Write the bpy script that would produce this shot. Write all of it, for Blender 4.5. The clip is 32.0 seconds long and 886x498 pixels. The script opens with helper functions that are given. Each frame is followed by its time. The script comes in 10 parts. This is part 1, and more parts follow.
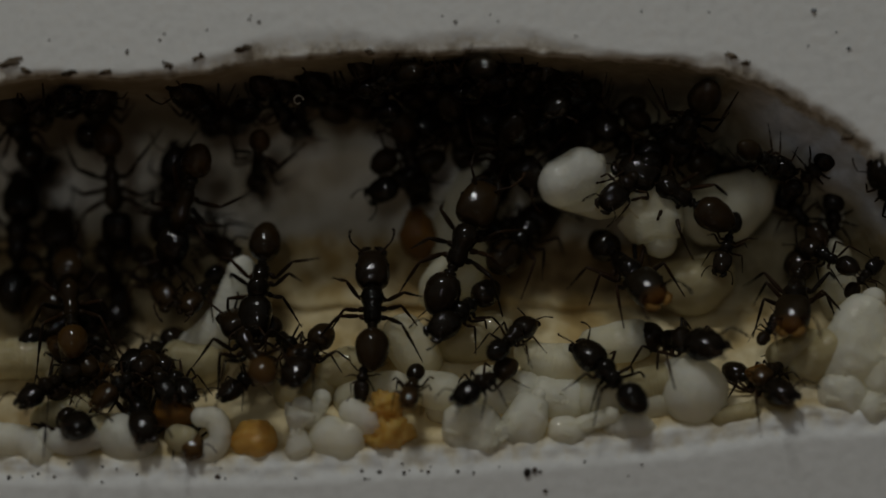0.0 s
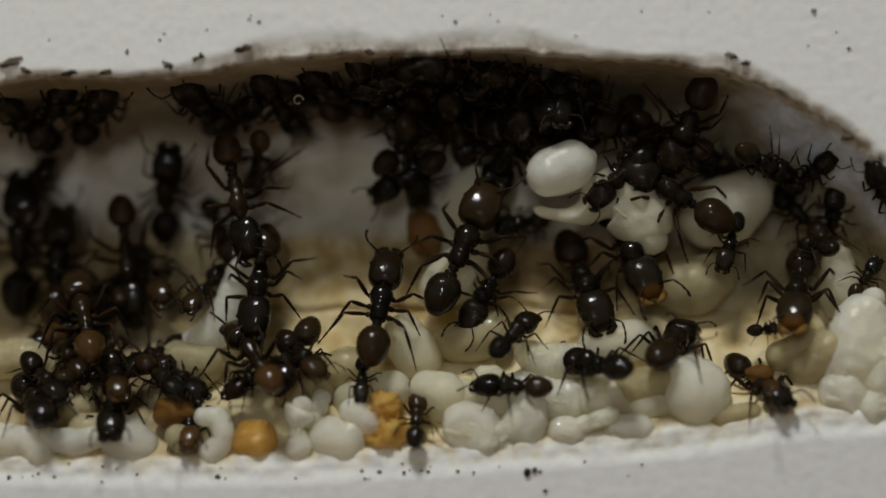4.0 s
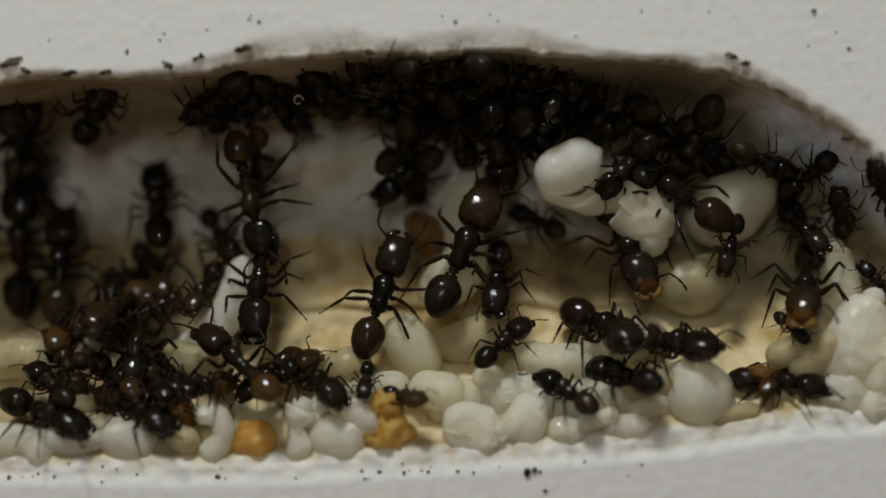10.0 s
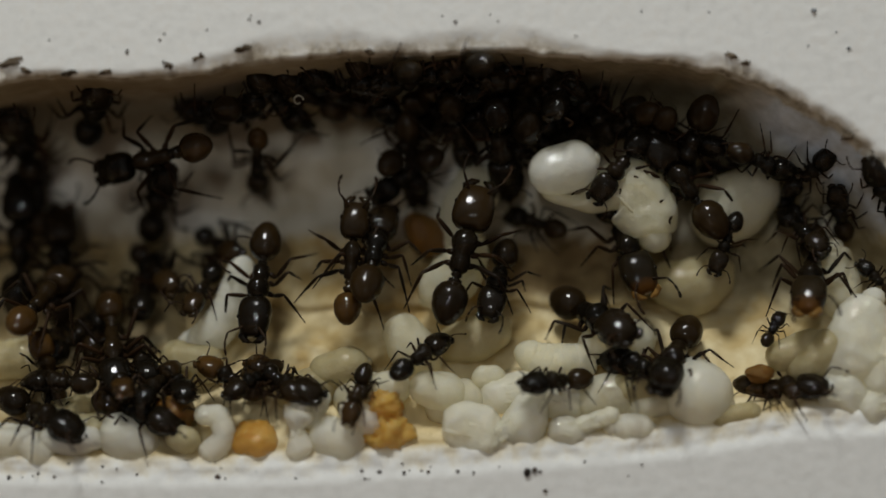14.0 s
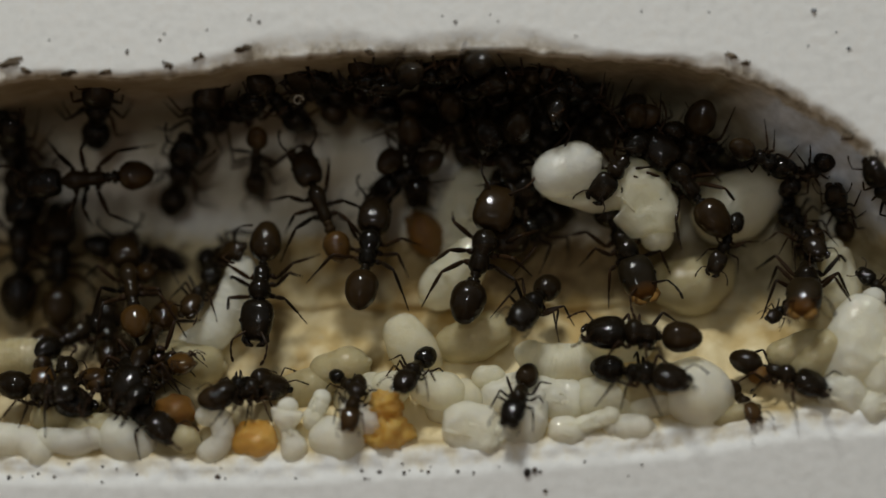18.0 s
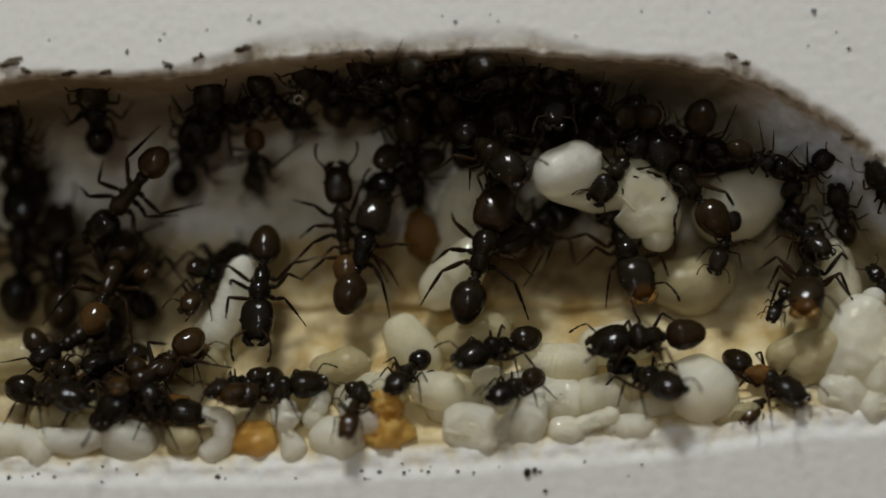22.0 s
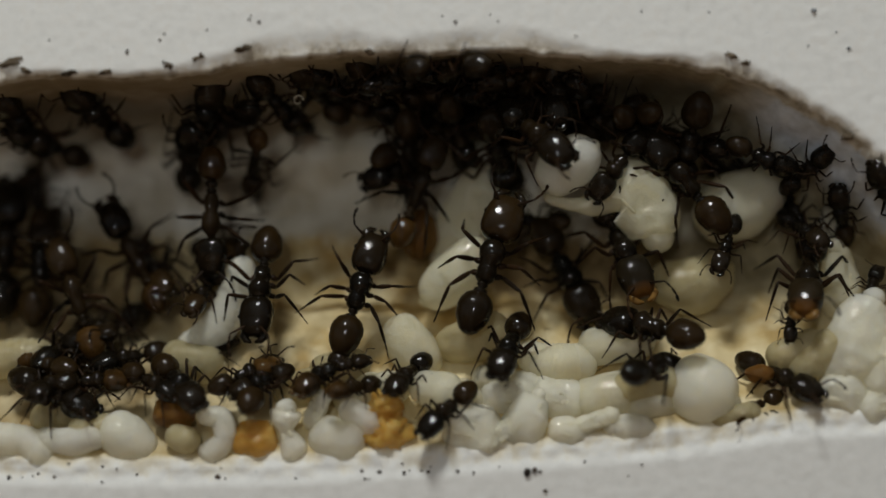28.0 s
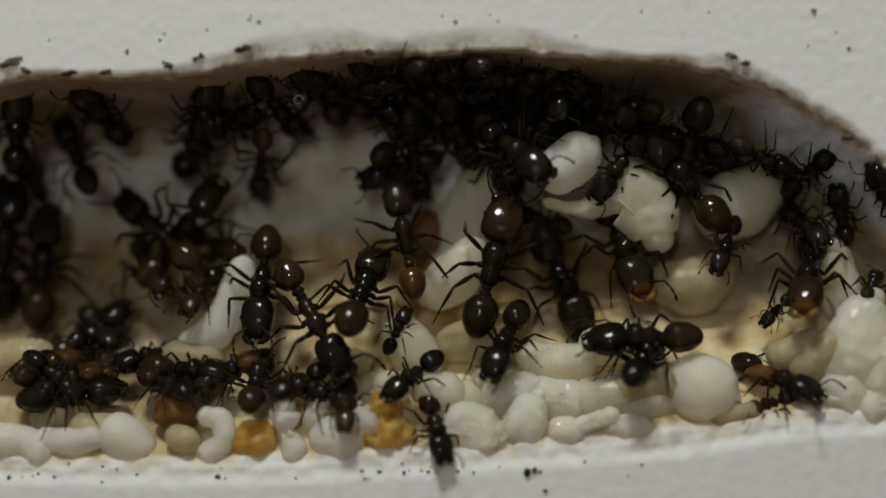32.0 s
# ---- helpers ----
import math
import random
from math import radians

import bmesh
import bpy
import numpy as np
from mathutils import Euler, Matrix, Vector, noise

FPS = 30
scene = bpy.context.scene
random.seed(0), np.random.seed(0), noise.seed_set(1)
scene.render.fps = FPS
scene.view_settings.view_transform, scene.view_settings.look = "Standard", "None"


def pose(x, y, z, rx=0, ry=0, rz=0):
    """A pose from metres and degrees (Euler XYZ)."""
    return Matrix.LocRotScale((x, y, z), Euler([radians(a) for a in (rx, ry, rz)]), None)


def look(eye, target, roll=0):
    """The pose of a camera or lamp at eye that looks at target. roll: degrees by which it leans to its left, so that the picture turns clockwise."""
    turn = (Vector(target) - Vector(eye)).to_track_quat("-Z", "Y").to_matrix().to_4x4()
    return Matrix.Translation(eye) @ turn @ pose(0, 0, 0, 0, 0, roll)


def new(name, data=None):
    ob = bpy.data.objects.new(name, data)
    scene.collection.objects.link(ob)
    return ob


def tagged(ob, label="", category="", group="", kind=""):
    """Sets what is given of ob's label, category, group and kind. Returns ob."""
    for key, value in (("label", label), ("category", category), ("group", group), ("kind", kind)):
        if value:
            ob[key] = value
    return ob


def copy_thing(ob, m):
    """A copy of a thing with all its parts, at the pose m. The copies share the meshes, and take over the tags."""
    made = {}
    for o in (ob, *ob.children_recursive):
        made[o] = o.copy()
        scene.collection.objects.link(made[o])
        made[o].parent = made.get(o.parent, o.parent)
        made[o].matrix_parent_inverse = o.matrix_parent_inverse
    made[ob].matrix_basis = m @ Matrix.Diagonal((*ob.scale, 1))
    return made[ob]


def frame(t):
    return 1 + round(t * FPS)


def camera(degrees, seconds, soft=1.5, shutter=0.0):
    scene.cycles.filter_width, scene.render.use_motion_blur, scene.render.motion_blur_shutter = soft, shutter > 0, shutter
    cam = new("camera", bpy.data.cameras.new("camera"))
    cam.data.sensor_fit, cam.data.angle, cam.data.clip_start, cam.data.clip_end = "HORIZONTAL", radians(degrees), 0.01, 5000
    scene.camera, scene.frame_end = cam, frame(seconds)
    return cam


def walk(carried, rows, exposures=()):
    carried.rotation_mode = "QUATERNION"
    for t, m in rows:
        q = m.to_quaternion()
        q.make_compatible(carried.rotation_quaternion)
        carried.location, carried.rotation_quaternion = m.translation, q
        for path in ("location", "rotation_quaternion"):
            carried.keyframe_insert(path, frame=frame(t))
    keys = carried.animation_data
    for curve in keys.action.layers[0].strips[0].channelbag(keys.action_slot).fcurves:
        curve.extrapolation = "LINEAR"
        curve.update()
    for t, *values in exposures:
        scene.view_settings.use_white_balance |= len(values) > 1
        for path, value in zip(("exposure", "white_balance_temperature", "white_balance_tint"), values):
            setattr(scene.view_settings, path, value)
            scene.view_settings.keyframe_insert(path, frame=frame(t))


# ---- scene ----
# millimetres of the nest to metres of the world
MM = 0.001
EYE = 117.0

# ---- camera ----
cam = camera(30.0, 32.0, soft=1.65, shutter=0.5)
cam.data.dof.use_dof = True
cam.data.dof.focus_distance = (EYE + 3.2) * MM
cam.data.dof.aperture_fstop = 7.2
walk(cam, [(0, pose(0, -EYE * MM, 0, 90, 0, 0)), (32, pose(0, -EYE * MM, 0, 90, 0, 0))],
     exposures=[(0, -1.42), (0.1, -1.05), (0.2, -0.70), (0.3, -0.38), (0.4, -0.12), (0.5, 0.0), (32, 0.0)])

# ---- light ----
world = bpy.data.worlds.new("room_light")
scene.world = world
world.use_nodes = True
world.node_tree.nodes["Background"].inputs["Color"].default_value = (0.94, 0.965, 0.96, 1)
world.node_tree.nodes["Background"].inputs["Strength"].default_value = 0.115


def desk_lamp_light(name, eye, target, size, watts, colour):
    data = bpy.data.lights.new(name, "AREA")
    data.shape, data.size, data.energy, data.color = "DISK", size, watts, colour
    ob = new(name, data)
    ob.matrix_world = look(eye, target)
    return ob


# a broad shaded lamp above the nest, and two small diodes beside the lens
desk_lamp_light("lamp_light", (-0.045, -0.155, 0.291), (0, 0.004, 0), 0.065, 0.77, (0.967, 0.988, 0.95))
for dx, dz in ((-0.004, 0.0), (0.004, 0.034)):
    desk_lamp_light("diode_light", (-0.030 + dx, -0.290, 0.045 + dz), (0, 0.004, 0), 0.013, 0.056, (0.967, 0.988, 0.95))


# ---- materials ----
def material(name, rough):
    m = bpy.data.materials.new(name)
    m.use_nodes = True
    b = m.node_tree.nodes["Principled BSDF"]
    b.inputs["Roughness"].default_value = rough
    return m, m.node_tree, b


def node(tree, kind, **values):
    n = tree.nodes.new(kind)
    for key, value in values.items():
        n.inputs[key.replace("_", " ")].default_value = value
    return n


def coords(tree, scale):
    """Coordinates counted in millimetres times scale."""
    tc = tree.nodes.new("ShaderNodeTexCoord")
    mp = tree.nodes.new("ShaderNodeMapping")
    mp.inputs["Scale"].default_value = (scale, scale, scale)
    tree.links.new(tc.outputs["Object"], mp.inputs["Vector"])
    return mp.outputs["Vector"]


def noise_of(tree, vec, scale, detail=4.0, rough=0.6):
    n = node(tree, "ShaderNodeTexNoise", Scale=scale, Detail=detail, Roughness=rough)
    tree.links.new(vec, n.inputs["Vector"])
    return n.outputs["Fac"]


def ramp(tree, fac, stops):
    r = tree.nodes.new("ShaderNodeValToRGB")
    e = r.color_ramp.elements
    while len(e) < len(stops):
        e.new(0.5)
    for el, (p, c) in zip(e, stops):
        el.position, el.color = p, (*c, 1) if len(c) == 3 else c
    tree.links.new(fac, r.inputs["Fac"])
    return r.outputs["Color"]


def mix(tree, fac, a, b, blend="MIX"):
    m = tree.nodes.new("ShaderNodeMix")
    m.data_type, m.blend_type = "RGBA", blend
    for sock, v in ((m.inputs["Factor"], fac), (m.inputs[6], a), (m.inputs[7], b)):
        if hasattr(v, "links"):
            tree.links.new(v, sock)
        else:
            sock.default_value = v if not isinstance(v, tuple) else (*v, 1)
    return m.outputs[2]


def math_node(tree, op, a, b=0.0, clamp=False):
    m = tree.nodes.new("ShaderNodeMath")
    m.operation, m.use_clamp = op, clamp
    for sock, v in zip(m.inputs, (a, b)):
        if hasattr(v, "links"):
            tree.links.new(v, sock)
        else:
            sock.default_value = v
    return m.outputs[0]


def bump(tree, bsdf, fac, strength, dist):
    b = node(tree, "ShaderNodeBump", Strength=strength, Distance=dist)
    tree.links.new(fac, b.inputs["Height"])
    tree.links.new(b.outputs["Normal"], bsdf.inputs["Normal"])
    tree.links.new(b.outputs["Normal"], bsdf.inputs["Coat Normal"])


def plaster_material():
    m, t, b = material("plaster", 0.85)
    v = coords(t, 1000)
    broad, fine, grain = noise_of(t, v, 0.13, 3), noise_of(t, v, 0.9, 5), noise_of(t, v, 6.0, 3)
    soft = noise_of(t, v, 0.45, 3, 0.5)
    face = ramp(t, fine, [(0.25, (0.67, 0.67, 0.655)), (0.5, (0.735, 0.735, 0.72)), (0.8, (0.78, 0.78, 0.77))])
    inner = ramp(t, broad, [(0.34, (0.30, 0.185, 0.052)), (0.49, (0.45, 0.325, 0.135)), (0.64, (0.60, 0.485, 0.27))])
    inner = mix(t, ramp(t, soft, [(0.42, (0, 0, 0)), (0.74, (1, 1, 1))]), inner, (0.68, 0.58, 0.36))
    upper = ramp(t, broad, [(0.34, (0.38, 0.325, 0.235)), (0.50, (0.54, 0.50, 0.415)), (0.66, (0.68, 0.66, 0.61))])
    geo = t.nodes.new("ShaderNodeTexCoord")
    sep = t.nodes.new("ShaderNodeSeparateXYZ")
    t.links.new(geo.outputs["Object"], sep.inputs[0])
    across = math_node(t, "MULTIPLY", sep.outputs["X"], 1000.0)
    # bare grey plaster at the shallow end, cool bluish light put into its tint
    bare_lit = math_node(t, "MULTIPLY", math_node(t, "ADD", across, -20.5), 0.25, True)
    shallow = math_node(t, "MULTIPLY", math_node(t, "SUBTRACT", 6.5, math_node(t, "MULTIPLY", sep.outputs["Y"], 1000.0)), 0.5, True)
    bare_lit = math_node(t, "MULTIPLY", bare_lit, shallow)
    upper = mix(t, bare_lit, upper, ramp(t, fine, [(0.35, (0.48, 0.52, 0.58)), (0.7, (0.64, 0.69, 0.78))]))
    # browner towards the deep left end, in broad patches
    deep_brown = math_node(t, "MULTIPLY", math_node(t, "SUBTRACT", -9.0, across), 0.10, True)
    deep_brown = math_node(t, "MULTIPLY", deep_brown, ramp(t, broad, [(0.40, (1, 1, 1)), (0.66, (0.25, 0.25, 0.25))]))
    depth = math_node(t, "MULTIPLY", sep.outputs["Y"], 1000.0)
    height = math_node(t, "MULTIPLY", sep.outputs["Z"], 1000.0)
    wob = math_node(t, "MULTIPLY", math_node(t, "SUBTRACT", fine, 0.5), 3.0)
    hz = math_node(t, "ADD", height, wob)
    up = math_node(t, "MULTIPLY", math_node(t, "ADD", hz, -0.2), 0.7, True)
    # brown stained band of the back wall, with its shade put into the colour
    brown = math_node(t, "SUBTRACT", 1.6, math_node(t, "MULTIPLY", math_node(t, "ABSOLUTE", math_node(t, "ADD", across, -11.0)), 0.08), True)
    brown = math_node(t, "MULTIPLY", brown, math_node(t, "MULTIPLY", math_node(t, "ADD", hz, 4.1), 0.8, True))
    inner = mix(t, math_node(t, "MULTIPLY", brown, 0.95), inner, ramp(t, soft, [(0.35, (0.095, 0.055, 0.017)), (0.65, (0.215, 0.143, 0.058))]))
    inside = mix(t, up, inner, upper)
    # brown film where the colony hangs, roof and right-end shade put into it
    film_shade = math_node(t, "MULTIPLY", math_node(t, "ADD", hz, -7.2), 0.35, True)
    film_shade = math_node(t, "MULTIPLY", film_shade, math_node(t, "ADD", 0.45, math_node(t, "MULTIPLY", math_node(t, "ADD", across, 12.0), 0.10, True)), True)
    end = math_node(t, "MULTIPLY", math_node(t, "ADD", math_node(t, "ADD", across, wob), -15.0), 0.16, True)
    film_shade = math_node(t, "MAXIMUM", film_shade, math_node(t, "MULTIPLY", end, math_node(t, "MULTIPLY", math_node(t, "ADD", hz, 6.2), 0.3, True)))
    film_shade = math_node(t, "MULTIPLY", film_shade, math_node(t, "SUBTRACT", 1.0, bare_lit))
    inside = mix(t, math_node(t, "MULTIPLY", film_shade, 0.8), inside, ramp(t, fine, [(0.35, (0.15, 0.122, 0.066)), (0.65, (0.27, 0.235, 0.15))]))
    deep_brown = math_node(t, "MULTIPLY", deep_brown, math_node(t, "SUBTRACT", 1.0, math_node(t, "MULTIPLY", up, 0.45)))
    inside = mix(t, math_node(t, "MULTIPLY", deep_brown, 0.70), inside, (0.15, 0.105, 0.052))
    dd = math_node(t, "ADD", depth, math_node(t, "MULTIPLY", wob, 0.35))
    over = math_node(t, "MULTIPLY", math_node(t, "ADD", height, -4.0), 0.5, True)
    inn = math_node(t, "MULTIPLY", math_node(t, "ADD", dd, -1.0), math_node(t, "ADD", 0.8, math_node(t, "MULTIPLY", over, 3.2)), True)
    upper_ledge = math_node(t, "MULTIPLY", math_node(t, "ADD", dd, -0.04), 6.0, True)
    lower_ledge = math_node(t, "MULTIPLY", math_node(t, "ADD", dd, -0.16), 1.3, True)
    ledge = mix(t, over, lower_ledge, upper_ledge)
    sill = ramp(t, soft, [(0.35, (0.53, 0.43, 0.235)), (0.55, (0.70, 0.625, 0.43)), (0.7, (0.74, 0.70, 0.56))])
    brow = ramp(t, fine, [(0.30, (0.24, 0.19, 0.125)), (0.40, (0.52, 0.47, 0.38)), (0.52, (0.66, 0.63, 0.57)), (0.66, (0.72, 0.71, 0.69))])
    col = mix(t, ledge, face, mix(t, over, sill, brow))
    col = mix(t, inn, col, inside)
    # amber line: shade under the brood along the sill's inner edge, painted on
    line = math_node(t, "SUBTRACT", 1.0, math_node(t, "MULTIPLY", math_node(t, "ABSOLUTE", math_node(t, "ADD", dd, -1.05)), 1.3), True)
    line = math_node(t, "MULTIPLY", line, math_node(t, "MULTIPLY", math_node(t, "SUBTRACT", -7.0, height), 0.5, True))
    col = mix(t, math_node(t, "MULTIPLY", line, 0.75), col, (0.30, 0.20, 0.065))
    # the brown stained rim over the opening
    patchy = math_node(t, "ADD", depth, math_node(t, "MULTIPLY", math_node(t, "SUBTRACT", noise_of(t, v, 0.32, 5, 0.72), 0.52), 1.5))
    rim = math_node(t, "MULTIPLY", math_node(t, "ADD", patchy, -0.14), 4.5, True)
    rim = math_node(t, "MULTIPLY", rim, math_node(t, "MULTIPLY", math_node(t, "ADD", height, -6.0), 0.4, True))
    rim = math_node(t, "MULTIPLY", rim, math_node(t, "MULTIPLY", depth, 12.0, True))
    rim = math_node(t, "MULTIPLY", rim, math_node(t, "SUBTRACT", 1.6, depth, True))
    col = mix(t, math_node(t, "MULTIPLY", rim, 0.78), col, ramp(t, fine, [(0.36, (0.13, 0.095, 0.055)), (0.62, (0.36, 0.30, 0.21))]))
    spots = ramp(t, noise_of(t, v, 2.2, 2), [(0.70, (0, 0, 0)), (0.74, (1, 1, 1))])
    col = mix(t, math_node(t, "MULTIPLY", spots, 0.35), col, (0.35, 0.37, 0.40))
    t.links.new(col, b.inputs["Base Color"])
    bump(t, b, mix(t, 0.35, fine, grain), 0.22, 0.0002)
    return m


def chitin(name, dark, light, rough=0.34, gloss=0.03, front=None, coat=0.7):
    """Glossy insect shell: dark with a warmer, thinner-walled tint here and there."""
    m, t, b = material(name, rough)
    v = coords(t, 1000)
    info = t.nodes.new("ShaderNodeObjectInfo")
    n = noise_of(t, v, 1.6, 4)
    fac = math_node(t, "ADD", math_node(t, "MULTIPLY", n, 0.8), math_node(t, "MULTIPLY", info.outputs["Random"], 0.45))
    colour = ramp(t, fac, [(0.40, dark), (0.95, light)])
    if front:
        # the thin shell of the face lets its amber through
        sep = t.nodes.new("ShaderNodeSeparateXYZ")
        t.links.new(v, sep.inputs[0])
        at = math_node(t, "ADD", sep.outputs["X"], math_node(t, "MULTIPLY", n, 0.2))
        colour = mix(t, math_node(t, "MULTIPLY", math_node(t, "ADD", at, -0.74), 5.0, True), colour, front)
    t.links.new(colour, b.inputs["Base Color"])
    b.inputs["IOR"].default_value = 1.50
    b.inputs["Specular IOR Level"].default_value = gloss
    # shine broken up by down and dust
    t.links.new(ramp(t, noise_of(t, v, 7, 2), [(0.38, (coat * 0.25,) * 3), (0.60, (coat,) * 3)]), b.inputs["Coat Weight"])
    b.inputs["Coat Roughness"].default_value = 0.04
    t.links.new(ramp(t, noise_of(t, v, 5, 2), [(0.3, (rough * 0.7,) * 3), (0.8, (rough * 1.7,) * 3)]), b.inputs["Roughness"])
    bump(t, b, mix(t, 0.45, noise_of(t, v, 11, 2), noise_of(t, v, 30, 2)), 0.6, 0.00006)
    return m


def flesh(name, a, c, radius, rough=0.34, weight=0.75, ior=1.40, clear=0.0):
    """Soft translucent skin of brood, with cloudy contents."""
    m, t, b = material(name, rough)
    v = coords(t, 1000)
    n = noise_of(t, v, 0.55, 4)
    info = t.nodes.new("ShaderNodeObjectInfo")
    fac = math_node(t, "ADD", math_node(t, "MULTIPLY", n, 0.8), math_node(t, "MULTIPLY", info.outputs["Random"], 0.25))
    t.links.new(ramp(t, fac, [(0.35, a), (0.75, c)]), b.inputs["Base Color"])
    b.inputs["Subsurface Weight"].default_value = weight
    b.inputs["Subsurface Radius"].default_value = (0.92, 0.96, 1.0)
    b.inputs["Subsurface Scale"].default_value = radius * MM
    b.inputs["IOR"].default_value = ior
    b.inputs["Specular IOR Level"].default_value = 0.12
    b.inputs["Coat Weight"].default_value = 1.0
    b.inputs["Coat Roughness"].default_value = 0.05
    b.inputs["Coat IOR"].default_value = 1.5
    t.links.new(ramp(t, noise_of(t, v, 1.8, 3), [(0.3, (rough * 0.6,) * 3), (0.75, (rough * 1.8,) * 3)]), b.inputs["Roughness"])
    bump(t, b, mix(t, 0.40, noise_of(t, v, 1.2, 2), noise_of(t, v, 3.2, 2)), 0.55, 0.00030)
    if clear:
        # light glows through the body, and a little goes straight on
        out = t.nodes["Material Output"]
        glow, mixer = t.nodes.new("ShaderNodeMixShader"), t.nodes.new("ShaderNodeMixShader")
        back, through_it = t.nodes.new("ShaderNodeBsdfTranslucent"), t.nodes.new("ShaderNodeBsdfTransparent")
        back.inputs["Color"].default_value = (*c, 1)
        through_it.inputs["Color"].default_value = (0.98, 0.95, 0.82, 1)
        glow.inputs[0].default_value = 0.34
        mixer.inputs[0].default_value = clear
        t.links.new(b.outputs[0], glow.inputs[1])
        t.links.new(back.outputs[0], glow.inputs[2])
        t.links.new(glow.outputs[0], mixer.inputs[1])
        t.links.new(through_it.outputs[0], mixer.inputs[2])
        t.links.new(mixer.outputs[0], out.inputs["Surface"])
    return m


PLASTER = plaster_material()
BLACK = chitin("black_chitin", (0.0045, 0.0034, 0.002), (0.0135, 0.0082, 0.0034))
BROWN = chitin("brown_chitin", (0.0052, 0.0037, 0.0019), (0.025, 0.0138, 0.0045))
RUST = chitin("rust_chitin", (0.008, 0.0047, 0.0018), (0.068, 0.033, 0.0078), coat=0.95)
LIMB = chitin("limb_chitin", (0.005, 0.0033, 0.0017), (0.030, 0.0145, 0.006), 0.38, 0.10, coat=0.1)
AMBER = chitin("amber_chitin", (0.09, 0.045, 0.010), (0.21, 0.11, 0.028))
DULL = chitin("dull_brown_chitin", (0.010, 0.0072, 0.0036), (0.030, 0.019, 0.008), 0.32, 0.03, (0.13, 0.052, 0.009), 0.5)
WHITE = flesh("larva_skin", (0.955, 0.93, 0.77), (0.99, 0.975, 0.87), 2.4, clear=0.26)
PALE = flesh("milky_skin", (0.78, 0.735, 0.54), (0.89, 0.855, 0.69), 2.4, clear=0.30)
# cream skin, its colour dimmed to put in the shade deep in the chamber
CREAM = flesh("cream_shade_skin", (0.46, 0.39, 0.22), (0.64, 0.56, 0.35), 2.2, clear=0.22)
PUPA = flesh("pupa_skin", (0.955, 0.935, 0.79), (0.99, 0.975, 0.88), 2.4, clear=0.26)
ORANGE = flesh("amber_flesh", (0.55, 0.25, 0.035), (0.85, 0.54, 0.15), 2.2, clear=0.30)
DUSKY = flesh("dusky_flesh", (0.13, 0.056, 0.009), (0.30, 0.145, 0.03), 1.0, clear=0.2)
CRUMB = chitin("crumb", (0.015, 0.012, 0.010), (0.09, 0.06, 0.045), 0.7, 0.2, coat=0.0)
STAIN = chitin("grey_speck", (0.16, 0.17, 0.18), (0.30, 0.31, 0.33), 0.8, 0.2, coat=0.0)
CHIP = chitin("stained_flake", (0.05, 0.038, 0.025), (0.15, 0.115, 0.08), 0.8, 0.1, coat=0.0)


def wood_material():
    m, t, b = material("table_wood", 0.45)
    v = coords(t, 1000)
    mp = t.nodes.new("ShaderNodeMapping")
    mp.inputs["Scale"].default_value = (0.012, 0.2, 0.2)
    t.links.new(v, mp.inputs["Vector"])
    t.links.new(ramp(t, noise_of(t, mp.outputs["Vector"], 1.0, 5), [(0.35, (0.16, 0.09, 0.045)), (0.65, (0.28, 0.17, 0.09))]), b.inputs["Base Color"])
    return m


WOOD = wood_material()


# ---- the chamber's shape ----
def interp(x, pts):
    """Smooth curve through a few (x, z) pairs."""
    if x <= pts[0][0]:
        return pts[0][1]
    for i in range(len(pts) - 1):
        a, b = pts[i], pts[i + 1]
        if x <= b[0]:
            u = (x - a[0]) / (b[0] - a[0])
            pa = pts[i - 1] if i else a
            pb = pts[i + 2] if i + 2 < len(pts) else b
            ma = (b[1] - pa[1]) / (b[0] - pa[0]) * (b[0] - a[0])
            mb = (pb[1] - a[1]) / (pb[0] - a[0]) * (b[0] - a[0])
            return (2*u**3 - 3*u**2 + 1) * a[1] + (u**3 - 2*u*u + u) * ma + (3*u*u - 2*u**3) * b[1] + (u**3 - u*u) * mb
    return pts[-1][1]


ROOF_LINE = [(-44, -2), (-41, 7), (-31.4, 12.0), (-21, 12.4), (-16.5, 12.9), (-13, 13.5), (-8, 14.0), (0, 14.2), (4, 14.3), (9, 13.9),
             (13, 13.7), (17, 13.4), (21, 12.5), (24, 11.4), (28.6, 8.7), (31.4, 6.1), (35, 2.2), (37.5, -3)]
SILL_LINE = [(-44, -9), (-41, -14.6), (-31.4, -15.2), (-16, -15.3), (-8, -15.0), (0, -14.6), (8, -14.0), (17, -13.3), (22, -12.5), (26, -11.9),
             (31.4, -11.6), (36, -9.5), (37.5, -7)]
CHIP_LINE = [(-42, 0.6), (-31.4, 1.6), (-29.5, 0.3), (-20, 0.35), (-17, 0.8), (-14, 1.5), (-11, 1.9), (-7, 1.7), (-3.4, 0.9), (0, 1.4),
             (5, 1.7), (8, 1.2), (11, 0.5), (17, 0.3), (20, 1.1), (22.5, 0.7), (27, 0.5), (36, 1.2)]


def smoothstep(a, b, x):
    u = min(1.0, max(0.0, (x - a) / (b - a)))
    return u * u * (3 - 2 * u)


